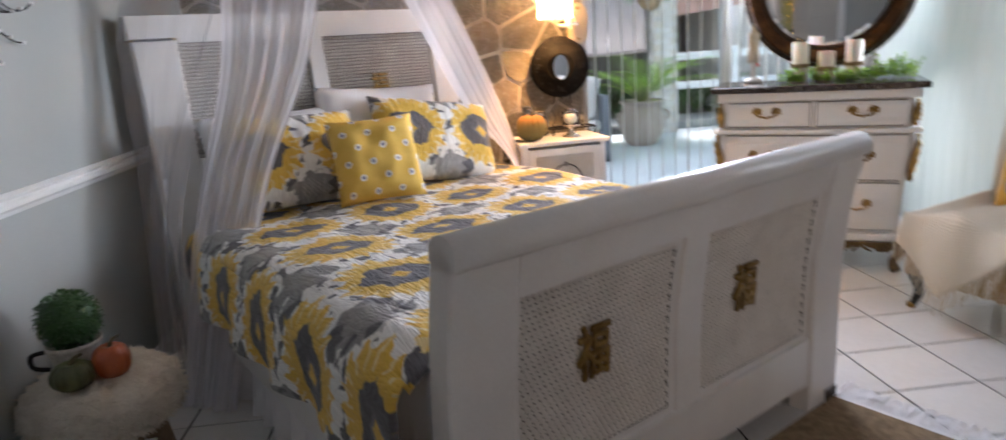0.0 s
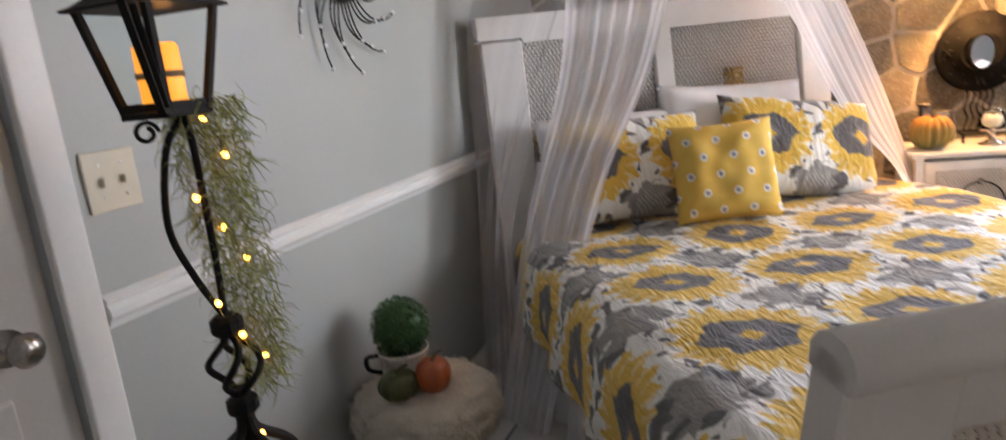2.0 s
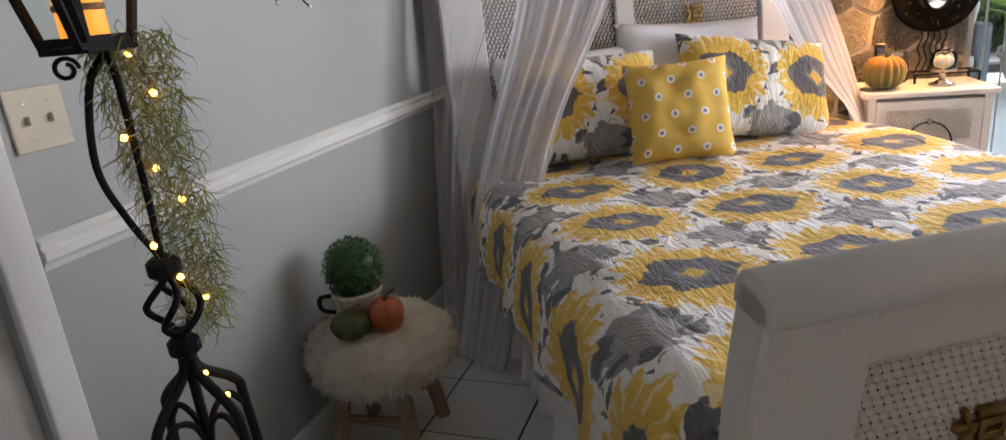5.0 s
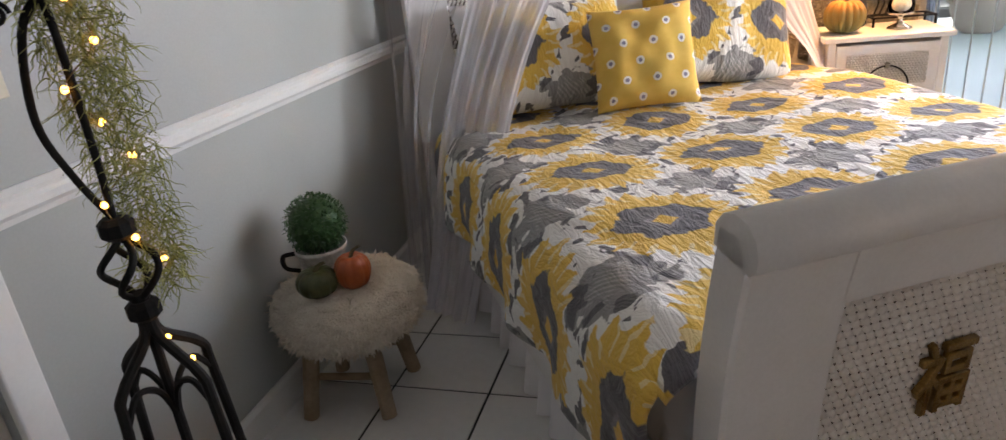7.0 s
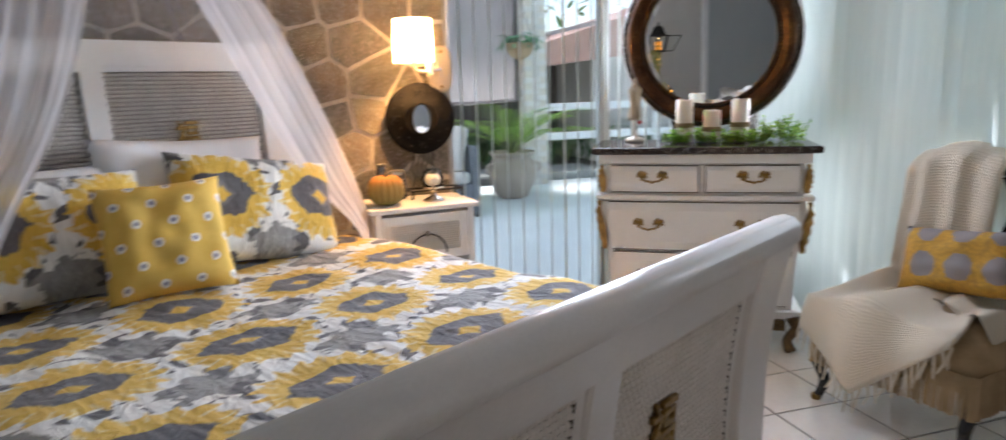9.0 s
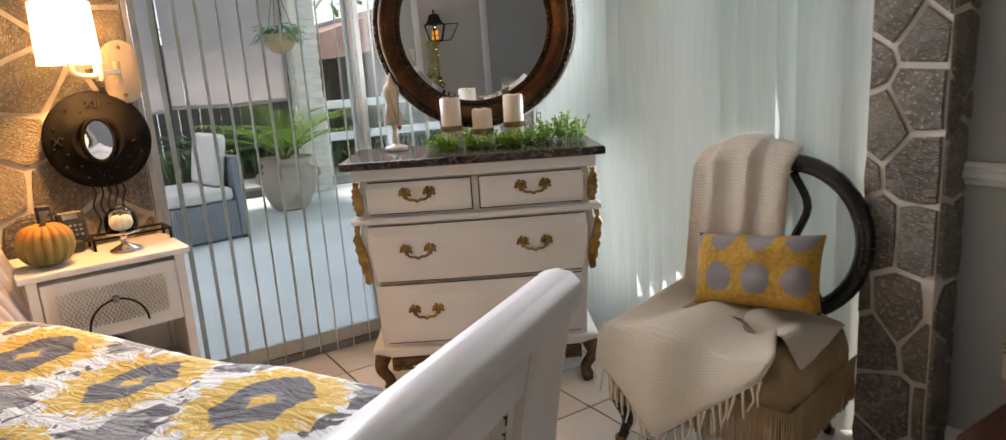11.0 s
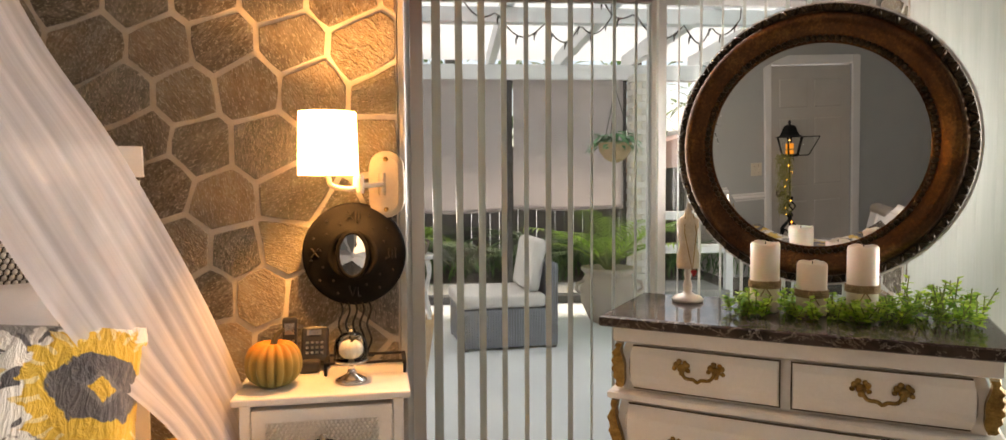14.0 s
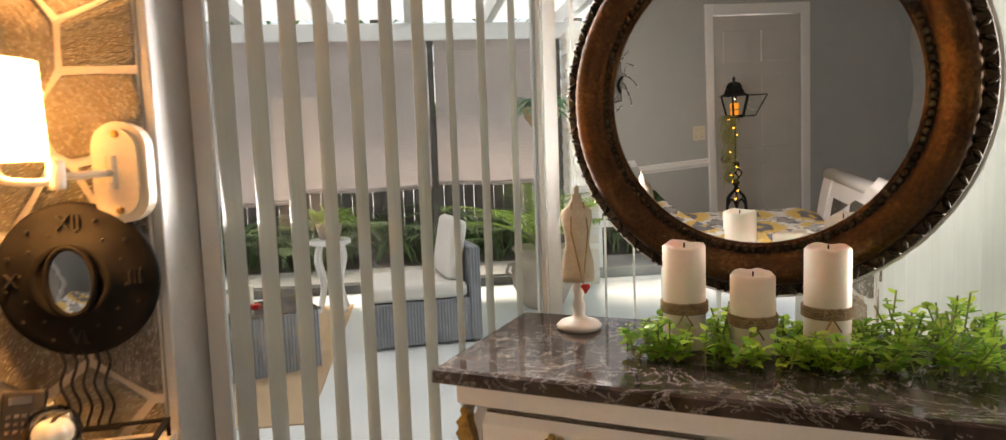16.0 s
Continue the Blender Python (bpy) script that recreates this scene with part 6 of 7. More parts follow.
# ---- lantern on its stand, moss and fairy lights ----
LT = pose(-1.040, 1.158, 0, 0, 0, 38)
M_clear = glass_material("thin_lantern_glass", 1.12)
lantern = thing("lantern_stand", LT, "black iron candle lantern on a scrolled floor stand", "lantern")
post = bmesh.new()
tube(post, [(0, 0, 0.70), (0, 0, 0.765)], 0.016, 10)
for z in (0.735, 0.88):
    part("collar", lathe(bmesh.new(), [(0.018, z - 0.018), (0.027, z - 0.01), (0.027, z + 0.01), (0.018, z + 0.018)], 10), M_black, lantern)
part("stem", post, M_black, lantern)
for k in range(4):
    a0 = k * math.pi / 2 + 0.4
    part("twist_bar", tube(bmesh.new(), [(0.042 * math.sin(math.pi * t) * math.cos(a0 + 2.2 * t), 0.042 * math.sin(math.pi * t) * math.sin(a0 + 2.2 * t), 0.75 + 0.115 * t) for t in (i / 14 for i in range(15))], 0.006, 8), M_black, lantern, smooth=True)
    a = k * math.pi / 2 + 0.785
    ca, sa = math.cos(a), math.sin(a)
    part("leg", tube(bmesh.new(), smooth_line([(0.006 * ca, 0.006 * sa, 0.72), (0.02 * ca, 0.02 * sa, 0.68), (0.085 * ca, 0.085 * sa, 0.62), (0.095 * ca, 0.095 * sa, 0.56), (0.12 * ca, 0.12 * sa, 0.25), (0.16 * ca, 0.16 * sa, 0.0)], 4), 0.009, 8), M_black, lantern)
    part("arch", tube(bmesh.new(), smooth_line([(0.0, 0.0, 0.52), (0.02 * ca, 0.02 * sa, 0.585), (0.06 * ca, 0.06 * sa, 0.605), (0.095 * ca, 0.095 * sa, 0.56)], 4), 0.006, 6), M_black, lantern)
part("stem", tube(bmesh.new(), [(0, 0, 0.30), (0, 0, 0.70)], 0.009, 8), M_black, lantern)
for s in (-1, 1):
    part("bow_rod", tube(bmesh.new(), smooth_line([(0, 0, 0.895), (-0.015 + s * 0.018, 0, 0.97), (-0.026 + s * 0.03, 0, 1.06), (-0.016 + s * 0.02, 0, 1.18), (0.0, 0, 1.232)], 6), 0.006, 8), M_black, lantern, smooth=True)
B0, B1, ZB, ZT = 0.041, 0.066, 1.240, 1.392
HEAD = pose(-0.022, 0, 0, 0, 0, -36)


def head_part(name, bm, label="", smooth=False):
    ob = part(name, bm, M_black, lantern, label, smooth)
    ob.matrix_local = HEAD
    return ob


head_part("bottom_plate", boxes((-B0 - 0.006, B0 + 0.006, -B0 - 0.006, B0 + 0.006, ZB - 0.01, ZB), bevel=0.002))
for sx in (-1, 1):
    for sy in (-1, 1):
        head_part("corner_bar", tube(bmesh.new(), [(sx * B0, sy * B0, ZB), (sx * B1, sy * B1, ZT)], 0.0075, 4))
    head_part("frame_bar", boxes((sx * B0 - 0.005, sx * B0 + 0.005, -B0, B0, ZB, ZB + 0.014)))
    head_part("frame_bar", boxes((-B0, B0, sx * B0 - 0.005, sx * B0 + 0.005, ZB + 0.001, ZB + 0.013)))


def lantern_pane(name, m, lean=0.0):
    bm = bmesh.new()
    v = [bm.verts.new(p) for p in ((-B0 + 0.008, 0, 0), (B0 - 0.008, 0, 0), (B1 - 0.008 + lean, 0, 0.154), (-B1 + 0.008 + lean, 0, 0.154))]
    bm.faces.new(v)
    ob = part(name, bm, M_clear, lantern, "clear glass pane")
    ob.matrix_local = HEAD @ m
    ob.visible_shadow = False
    return ob


tiltg = math.degrees(math.atan2(B1 - B0, ZT - ZB))
for k in (0, 2, 3):
    lantern_pane("pane", pose(0, 0, 0, 0, 0, 90 * k) @ pose(0, -B0, ZB, tiltg, 0, 0))
LEAN = 0.062
door = lantern_pane("lantern_door", pose(B0 + 0.006, -B0 - 0.006, ZB, 0, 0, -50) @ pose(B0, 0, 0, 5, 0, 0), LEAN)
bm = bmesh.new()
for p, q in (((-B0, 0, 0), (B0, 0, 0)), ((B0, 0, 0), (B1 + LEAN, 0, 0.154)), ((B1 + LEAN, 0, 0.154), (-B1 + LEAN, 0, 0.154)), ((-B1 + LEAN, 0, 0.154), (-B0, 0, 0))):
    tube(bm, [p, q], 0.0065, 4)
part("door_frame", bm, M_black, door, "open black iron door frame")
bm = bmesh.new()
rings = []
for hw, z in ((0.082, ZT), (0.082, ZT + 0.004), (0.073, ZT + 0.008), (0.058, ZT + 0.018), (0.050, ZT + 0.032), (0.049, ZT + 0.046), (0.043, ZT + 0.053), (0.040, ZT + 0.074), (0.034, ZT + 0.093), (0.021, ZT + 0.106), (0.006, ZT + 0.110)):
    rings.append([bm.verts.new((sx * hw, sy * hw, z)) for sx, sy in ((-1, -1), (1, -1), (1, 1), (-1, 1))])
for a, b in zip(rings, rings[1:]):
    for k in range(4):
        bm.faces.new((a[k], a[(k + 1) % 4], b[(k + 1) % 4], b[k]))
bm.faces.new(rings[0][::-1])
bm.faces.new(rings[-1])
head_part("roof", bm, "ogee black metal roof")
head_part("finial", lathe(bmesh.new(), [(0.009, ZT + 0.108), (0.010, ZT + 0.112), (0.007, ZT + 0.115), (0.0125, ZT + 0.123), (0.011, ZT + 0.134), (0.006, ZT + 0.144), (0.002, ZT + 0.149)], 14), smooth=True)
part("scroll", tube(bmesh.new(), [(-B0 - 0.012 + 0.018 * math.cos(t) * (1 - t / 14), -0.03, ZB - 0.03 + 0.018 * math.sin(t) * (1 - t / 14)) for t in (i * 0.4 for i in range(20))], 0.0035, 6), M_black, lantern)
M_glowwax = Nodes("glowing_wax").base((0.75, 0.33, 0.05), 0.5, 0.0, Emission_Color=(1.0, 0.36, 0.03, 1), Emission_Strength=0.6)
lc = thing("led_candle", LT @ Matrix.Translation((-0.022, 0.0, ZB + 0.001)), "glowing amber flameless candle with a twine band", "candle")
part("wax", lathe(bmesh.new(), [(0.031, 0), (0.033, 0.004), (0.033, 0.094), (0.029, 0.1), (0.005, 0.09)], 24), M_glowwax, lc, smooth=True)
part("twine", lathe(bmesh.new(), [(0.033, 0.048), (0.0355, 0.05), (0.0355, 0.056), (0.033, 0.058)], 24), M_twine, lc)
lamp("candle_light", "POINT", LT @ Matrix.Translation((0, 0, ZB + 0.13)), 0.03, (1, 0.5, 0.14), radius=0.004)
M_moss = leaf_material("spanish_moss", (0.20, 0.22, 0.055), (0.46, 0.48, 0.17), 0.9, 0.25)
rng = random.Random(4)
mo = bmesh.new()
MC = LT.inverted() @ Vector((-1.05, 1.205, 1.28))
for k in range(1350):
    ang, rad = rng.uniform(0, 6.28), 0.066 * math.sqrt(rng.random())
    drop = rng.random() ** 1.25
    z = 1.255 - 0.50 * drop
    shrink = 1 - 0.35 * drop
    p = Vector((MC.x + rad * shrink * math.cos(ang) + 0.02 * drop, MC.y + rad * shrink * math.sin(ang), z))
    q = p
    d = Vector((rng.uniform(-1, 1), rng.uniform(-1, 1), rng.uniform(-1.2, 0.5))).normalized()
    pts = [p]
    for j in range(5):
        d = (d + Vector((rng.uniform(-0.7, 0.7), rng.uniform(-0.7, 0.7), rng.uniform(-0.8, 0.35)))).normalized()
        pts.append(pts[-1] + d * 0.011)
    tube(mo, pts, lambda t: 0.0011 * (1.2 - t), 3, False)
moss = thing("spanish_moss", LT, "hanging tuft of grey-green spanish moss", "moss")
tagged(part("moss_tangle", mo, M_moss, moss), kind="stuff")
M_fairy = Nodes("fairy_bulb").base((1, 0.7, 0.2), 0.3, 0.0, Emission_Color=(1.0, 0.45, 0.05, 1), Emission_Strength=9.0)
fl = thing("fairy_lights", LT, "string of tiny lit amber fairy lights in the moss", "fairy lights")
fp = [Vector((MC.x + 0.03 * math.sin(i * 2.1), MC.y - 0.03 + 0.028 * math.cos(i * 1.7), 1.22 - i * 0.06)) for i in range(11)]
part("wire", tube(bmesh.new(), smooth_line(fp, 5), 0.0009, 4), M_gold, fl)
for p in fp:
    bm = bmesh.new()
    bmesh.ops.create_icosphere(bm, subdivisions=2, radius=0.0056)
    bmesh.ops.translate(bm, vec=p, verts=bm.verts)
    part("bulb", bm, M_fairy, fl, smooth=True)

# things on the west wall
sw = thing("light_switch", pose(WX, 1.255, 1.12), "ivory double toggle light switch plate", "light switch")
M_ivory = paint("ivory_plastic", (0.62, 0.56, 0.42), (0.68, 0.62, 0.48), 0.4, 10, 120, 0.05)
part("plate", boxes((0.001, 0.007, -0.057, 0.057, -0.057, 0.057), bevel=0.0025), M_ivory, sw)
for y in (-0.023, 0.023):
    bm = boxes((0.006, 0.018, -0.004, 0.004, -0.009, 0.007), bevel=0.001)
    bmesh.ops.translate(bm, vec=(0, y, 0), verts=bm.verts)
    part("toggle", bm, M_ivory, sw)
    for z in (-0.03, 0.03):
        part("screw", lathe(bmesh.new(), [(0.003, 0), (0.003, 0.002)], 8), M_nickel, sw).matrix_local = pose(0.006, y, z, 0, 90, 0)
SB = pose(WX + 0.025, 2.10, 1.562, 0, 0, 90)
sb = thing("sunburst_mirror", SB, "small round sunburst wall mirror with curling wire rays and crystal beads", "mirror")
part("glass", ring_profile(bmesh.new(), [(0.0001, 0.006), (0.07, 0.006)], 36), M_mirror, sb, "round mirror glass")
part("rim", ring_profile(bmesh.new(), [(0.068, -0.01), (0.068, 0.009), (0.076, 0.013), (0.084, 0.009), (0.084, -0.01)], 36), M_black, sb, smooth=True)
part("bracket", boxes((-0.03, 0.03, 0.011, 0.024, -0.03, 0.03)), M_black, sb)
M_crystal = paint("crystal", (0.82, 0.82, 0.82), (0.92, 0.92, 0.92), 0.12, 20, 80, 0.05)
cr = bmesh.new()
bmesh.ops.create_icosphere(cr, subdivisions=1, radius=0.0075)
cr_me = bpy.data.meshes.new("crystal_bead")
cr.to_mesh(cr_me)
cr.free()
cr_me.materials.append(M_crystal)
for k in range(36):
    a = 2 * math.pi * k / 36
    ln = (0.16, 0.21, 0.125)[k % 3]
    pts = [((0.08 + ln * t) * math.cos(a + 0.5 * t * t), 0.0, (0.08 + ln * t) * math.sin(a + 0.5 * t * t)) for t in (i / 9 for i in range(10))]
    ray = part("wire_ray", tube(bmesh.new(), pts, 0.0026, 5), M_black, sb)
    piece("crystal_bead", cr_me, ray, Matrix.Translation(pts[-1]))


# ---- stool beside the bed ----
ST = pose(-1.14, 1.925, 0, 0, 0, 8)
stool = thing("stool", ST, "round wooden stool with a shaggy cream fleece seat", "stool")
M_logwood = paint("rough_log", (0.22, 0.15, 0.09), (0.38, 0.28, 0.18), 0.8, 9, 80, 0.6)
for x, y in ((-0.13, -0.12), (0.105, -0.115), (0.12, 0.12), (-0.12, 0.125)):
    part("leg", tube(bmesh.new(), [(x * 0.72, y * 0.72, 0.26), (x, y, 0.0)], lambda t: 0.026 - 0.003 * t, 10), M_logwood, stool)
for y in (-0.09, 0.09):
    part("stretcher", tube(bmesh.new(), [(-0.11, y, 0.12), (0.1, y, 0.12)], 0.011, 8), M_logwood, stool)
M_fleece = paint("cream_fleece", (0.60, 0.52, 0.42), (0.78, 0.71, 0.60), 0.95, 18, 160, 0.8, dist=0.012)
bm = bmesh.new()


def fleece(a, b):
    th = a * 6.2832
    ph = (b - 0.5) * math.pi
    ll = Vector((math.cos(th), math.sin(th), math.sin(ph)))
    rr = 0.215 * max(0.02, math.cos(ph)) ** 0.42
    n = noise.noise(ll * 6) * 0.012 + noise.noise(ll * 17 + Vector((3, 1, 0))) * 0.007
    return Vector(((rr + n) * math.cos(th), (rr + n) * math.sin(th), 0.31 + 0.09 * math.sin(ph) + n * 0.8 + (0.012 if b > 0.9 else 0)))


sheet(bm, fleece, 90, 34, closed_u=True)
seat = part("seat", bm, M_fleece, stool, "shaggy cream fleece cover", smooth=True)
tufts = bmesh.new()
rng = random.Random(9)
for k in range(2600):
    a, b = rng.random(), 0.12 + 0.86 * rng.random()
    p = fleece(a, b)
    o = Vector((p.x, p.y, (p.z - 0.31) * 2.2)).normalized()
    tip = p + o * rng.uniform(0.006, 0.016) + Vector((rng.uniform(-1, 1), rng.uniform(-1, 1), rng.uniform(-1.2, 0.2))) * 0.008
    sd = Vector((-o.y, o.x, 0)) * 0.004
    v = [tufts.verts.new(q) for q in (p - sd, p + sd, tip)]
    tufts.faces.new(v)
tagged(part("shag", tufts, M_fleece, seat), kind="stuff")
tp = thing("topiary_ball", Matrix.Translation((-1.185, 1.915, 0.40)), "round boxwood topiary in a distressed white cup", "topiary")
M_dist = paint("distressed_white", (0.35, 0.30, 0.24), (0.76, 0.72, 0.66), 0.8, 16, 90, 0.5)
part("cup", lathe(bmesh.new(), [(0.05, 0), (0.056, 0.01), (0.066, 0.075), (0.07, 0.1), (0.073, 0.1), (0.072, 0.085)], 26), M_dist, tp, "chipped white cup", smooth=True)
part("cup_handle", tube(bmesh.new(), smooth_line([(-0.06, -0.03, 0.085), (-0.095, -0.045, 0.08), (-0.095, -0.045, 0.045), (-0.06, -0.03, 0.03)], 4), 0.007, 6), M_black, tp)
M_boxdark = leaf_material("boxwood_dark", (0.010, 0.04, 0.010), (0.05, 0.13, 0.035), 0.5, 0.15)


def leaf_ball(r, count, seed, size=0.011):
    bm = bmesh.new()
    rg = random.Random(seed)
    for k in range(count):
        z = rg.uniform(-1, 1)
        t = rg.uniform(0, 6.28)
        o = Vector((math.sqrt(1 - z * z) * math.cos(t), math.sqrt(1 - z * z) * math.sin(t), z))
        p = o * r * rg.uniform(0.82, 0.97)
        d = (o + Vector((rg.uniform(-1, 1), rg.uniform(-1, 1), rg.uniform(-1, 1))) * 0.9).normalized()
        blade(bm, p, d, size * rg.uniform(0.9, 1.6), size * 0.4, 0.2, seg=2)
    v = bmesh.ops.create_icosphere(bm, subdivisions=3, radius=r * 0.86)["verts"]
    for q in v:
        q.co *= 1 + 0.05 * noise.noise(q.co * 60)
    return bm


bm = leaf_ball(0.085, 1500, 3)
bmesh.ops.translate(bm, vec=(0, 0, 0.165), verts=bm.verts)
part("foliage", bm, M_boxdark, tp)
M_prust = paint("rust_pumpkin", (0.34, 0.07, 0.02), (0.46, 0.11, 0.03), 0.35, 12, 90, 0.2)
M_pgreen = paint("green_gourd", (0.035, 0.04, 0.012), (0.09, 0.095, 0.03), 0.35, 14, 90, 0.2)
pumpkin("pumpkin", pose(-1.066, 1.86, 0.402), 0.05, 0.10, M_prust, M_stemd, "tall rust orange pumpkin on the fleece stool", 9, depth=0.09)
pumpkin("pumpkin", pose(-1.15, 1.812, 0.398), 0.058, 0.08, M_pgreen, M_stemd, "small dark green ribbed gourd on the fleece stool", 10, depth=0.1)


# ---- slipper chair with throw and cushion ----
CH = pose(1.95, 2.36, 0, 0, 0, -78)
chair = thing("slipper_chair", CH, "low upholstered chair with fringed seat and open black back", "chair")
M_up = paint("tan_upholstery", (0.30, 0.20, 0.10), (0.44, 0.31, 0.17), 0.9, 12, 220, 0.4)
M_blackwood = paint("black_lacquer", (0.008, 0.007, 0.007), (0.02, 0.017, 0.015), 0.25, 8, 100, 0.05)
for x, y, lx, ly in ((-0.26, 0.03, -0.03, -0.03), (0.26, 0.03, 0.03, -0.03), (-0.22, 0.46, -0.02, 0.05), (0.22, 0.46, 0.02, 0.05)):
    leg = part("leg", tube(bmesh.new(), smooth_line([(x, y, 0.25), (x + lx * 0.6, y + ly * 0.6, 0.17), (x - lx * 0.1, y - ly * 0.1, 0.08), (x + lx * 0.5, y + ly * 0.5, 0.0)], 5), lambda t: 0.028 - 0.012 * t, 10), M_blackwood, chair, smooth=True)
    part("brass_cap", lathe(bmesh.new(), [(0.016, 0), (0.019, 0.008), (0.018, 0.022)], 12, (x + lx * 0.5, y + ly * 0.5, 0)), M_gold, leg)
bm = boxes((-0.30, 0.30, 0.0, 0.50, 0.20, 0.41), bevel=0.075)
bmesh.ops.subdivide_edges(bm, edges=bm.edges[:], cuts=2, use_grid_fill=True)
for v in bm.verts:
    if v.co.z > 0.36:
        v.co.z += 0.035 * (1 - (v.co.x / 0.3) ** 2) * (1 - ((v.co.y - 0.25) / 0.25) ** 2)
part("seat", bm, M_up, chair, "tan upholstered seat", smooth=True)
fr = bmesh.new()
rng = random.Random(6)
path = [(-0.305, 0.48), (-0.305, 0.0), (-0.28, -0.012), (0.28, -0.012), (0.305, 0.0), (0.305, 0.48)]
for (x0, y0), (x1, y1) in zip(path, path[1:]):
    ln = math.hypot(x1 - x0, y1 - y0)
    n = max(2, int(ln / 0.006))
    for i in range(n):
        t = i / n
        x, y = x0 + (x1 - x0) * t, y0 + (y1 - y0) * t
        tube(fr, [(x, y, 0.30), (x + rng.uniform(-0.003, 0.003), y + rng.uniform(-0.004, 0.004), 0.15 + rng.uniform(0, 0.012))], 0.0028, 4)
part("fringe", fr, M_up, chair, "tan bullion fringe")
bk = bmesh.new()
tube(bk, [(0.085 + 0.235 * math.cos(a), 0.45 + 0.06 * (0.66 + 0.27 * math.sin(a) - 0.4), 0.655 + 0.245 * math.sin(a)) for a in (2 * math.pi * i / 40 for i in range(41))], 0.028, 10, False)
part("back_frame", bk, M_blackwood, chair, "open oval black wood back", smooth=True)
bk = bmesh.new()
tube(bk, smooth_line([(0.04, 0.455, 0.40), (0.075, 0.46, 0.52), (0.04, 0.47, 0.66), (0.01, 0.48, 0.78), (0.04, 0.48, 0.88)], 5), 0.016, 8)
tube(bk, smooth_line([(0.18, 0.47, 0.48), (0.10, 0.47, 0.62), (0.14, 0.48, 0.76), (0.09, 0.48, 0.87)], 5), 0.014, 8)
part("back_splat", bk, M_blackwood, chair, smooth=True)
for x in (-0.14, 0.14):
    part("back_post", tube(bmesh.new(), [(x + 0.04, 0.455, 0.3), (x + 0.04, 0.462, 0.48)], 0.02, 8), M_blackwood, chair)


def knit_material():
    n = Nodes("cream_knit")
    uv = n.coords("UV")
    w1 = n.add("ShaderNodeTexWave", Vector=uv, Scale=46.0, Distortion=3.0)
    w2 = n.add("ShaderNodeTexWave", Vector=uv, Scale=31.0, Distortion=4.0)
    w2.bands_direction = "Y"
    h = n.math("ADD", w1.outputs["Fac"], n.math("MULTIPLY", w2.outputs["Fac"], 0.5))
    col = n.ramp(n.math("MULTIPLY", h, 0.66), (0.0, (0.60, 0.52, 0.40)), (0.7, (0.78, 0.70, 0.57)))
    n.bump(h, 0.6, 0.006)
    return n.base(col, 0.95)


M_knit = knit_material()
throw = thing("throw_blanket", CH, "cream knitted throw with tassels draped over the chair", "blanket")
bm = bmesh.new()


def drape(a, b):
    """Over the back, down to the seat and hanging off the front corner."""
    n1 = noise.noise(Vector((a * 3, b * 3, 2))) * 0.02
    x = -0.29 + 0.34 * a - 0.10 * max(0, b - 0.5)
    if b < 0.12:
        t = b / 0.12
        return Vector((-0.225 + 0.33 * a, 0.60 - 0.06 * t, 0.72 + 0.265 * t - 0.05 * abs(a - 0.5) + n1))
    if b < 0.45:
        t = (b - 0.12) / 0.33
        xt = (-0.225 + 0.33 * a) * (1 - t) + (x + 0.04) * t
        return Vector((xt + 0.008 * math.sin(a * 15) * (1 - t), 0.54 - 0.115 * min(1, t / 0.12) - 0.04 * t + 0.008 * math.sin(a * 19), 0.985 - 0.525 * t - 0.05 * (1 - t) * abs(a - 0.5) + n1))
    if b < 0.82:
        t = (b - 0.45) / 0.37
        return Vector((x + 0.04 - 0.02 * t + 0.22 * a * t, 0.385 - 0.40 * t, 0.46 - 0.015 * t + n1 + 0.02 * math.sin(a * 9 + b * 5)))
    t = (b - 0.82) / 0.18
    hang = (0.10 + 0.24 * (1 - abs(2 * a - 0.8)))
    return Vector((x + 0.02 + 0.22 * a, -0.02 - 0.03 * math.sin(t * 2) + 0.01 * math.sin(a * 12), 0.445 - hang * t + n1 * (1 - t)))


sheet(bm, drape, 34, 60, uv=lambda a, b: (a * 0.6, b * 1.5))
cloth = part("knit", bm, M_knit, throw, smooth=True)
sd = cloth.modifiers.new("thickness", "SOLIDIFY")
sd.thickness, sd.offset = 0.008, 1
ts = bmesh.new()
for i in range(24):
    a = i / 23
    p = drape(a, 1.0)
    tube(ts, [p, p + Vector((rng.uniform(-0.01, 0.01), -0.004, -0.035)), p + Vector((rng.uniform(-0.018, 0.018), -0.006, -0.075))], lambda t: 0.0045 - 0.0015 * t, 5)
part("tassels", ts, M_knit, throw, "cream yarn tassels")
bm = bmesh.new()


def drape2(a, b):
    n1 = noise.noise(Vector((a * 4, b * 4, 7))) * 0.018
    return Vector((-0.02 + 0.31 * a, 0.42 - 0.34 * b * (0.6 + 0.4 * a), 0.45 + 0.012 * math.sin(a * 14 + b * 4) + n1 - 0.05 * max(0, a - 0.8) * 5))


sheet(bm, drape2, 24, 20, uv=lambda a, b: (a * 0.5, b * 0.6))
part("knit_fold", bm, M_knit, throw, smooth=True)


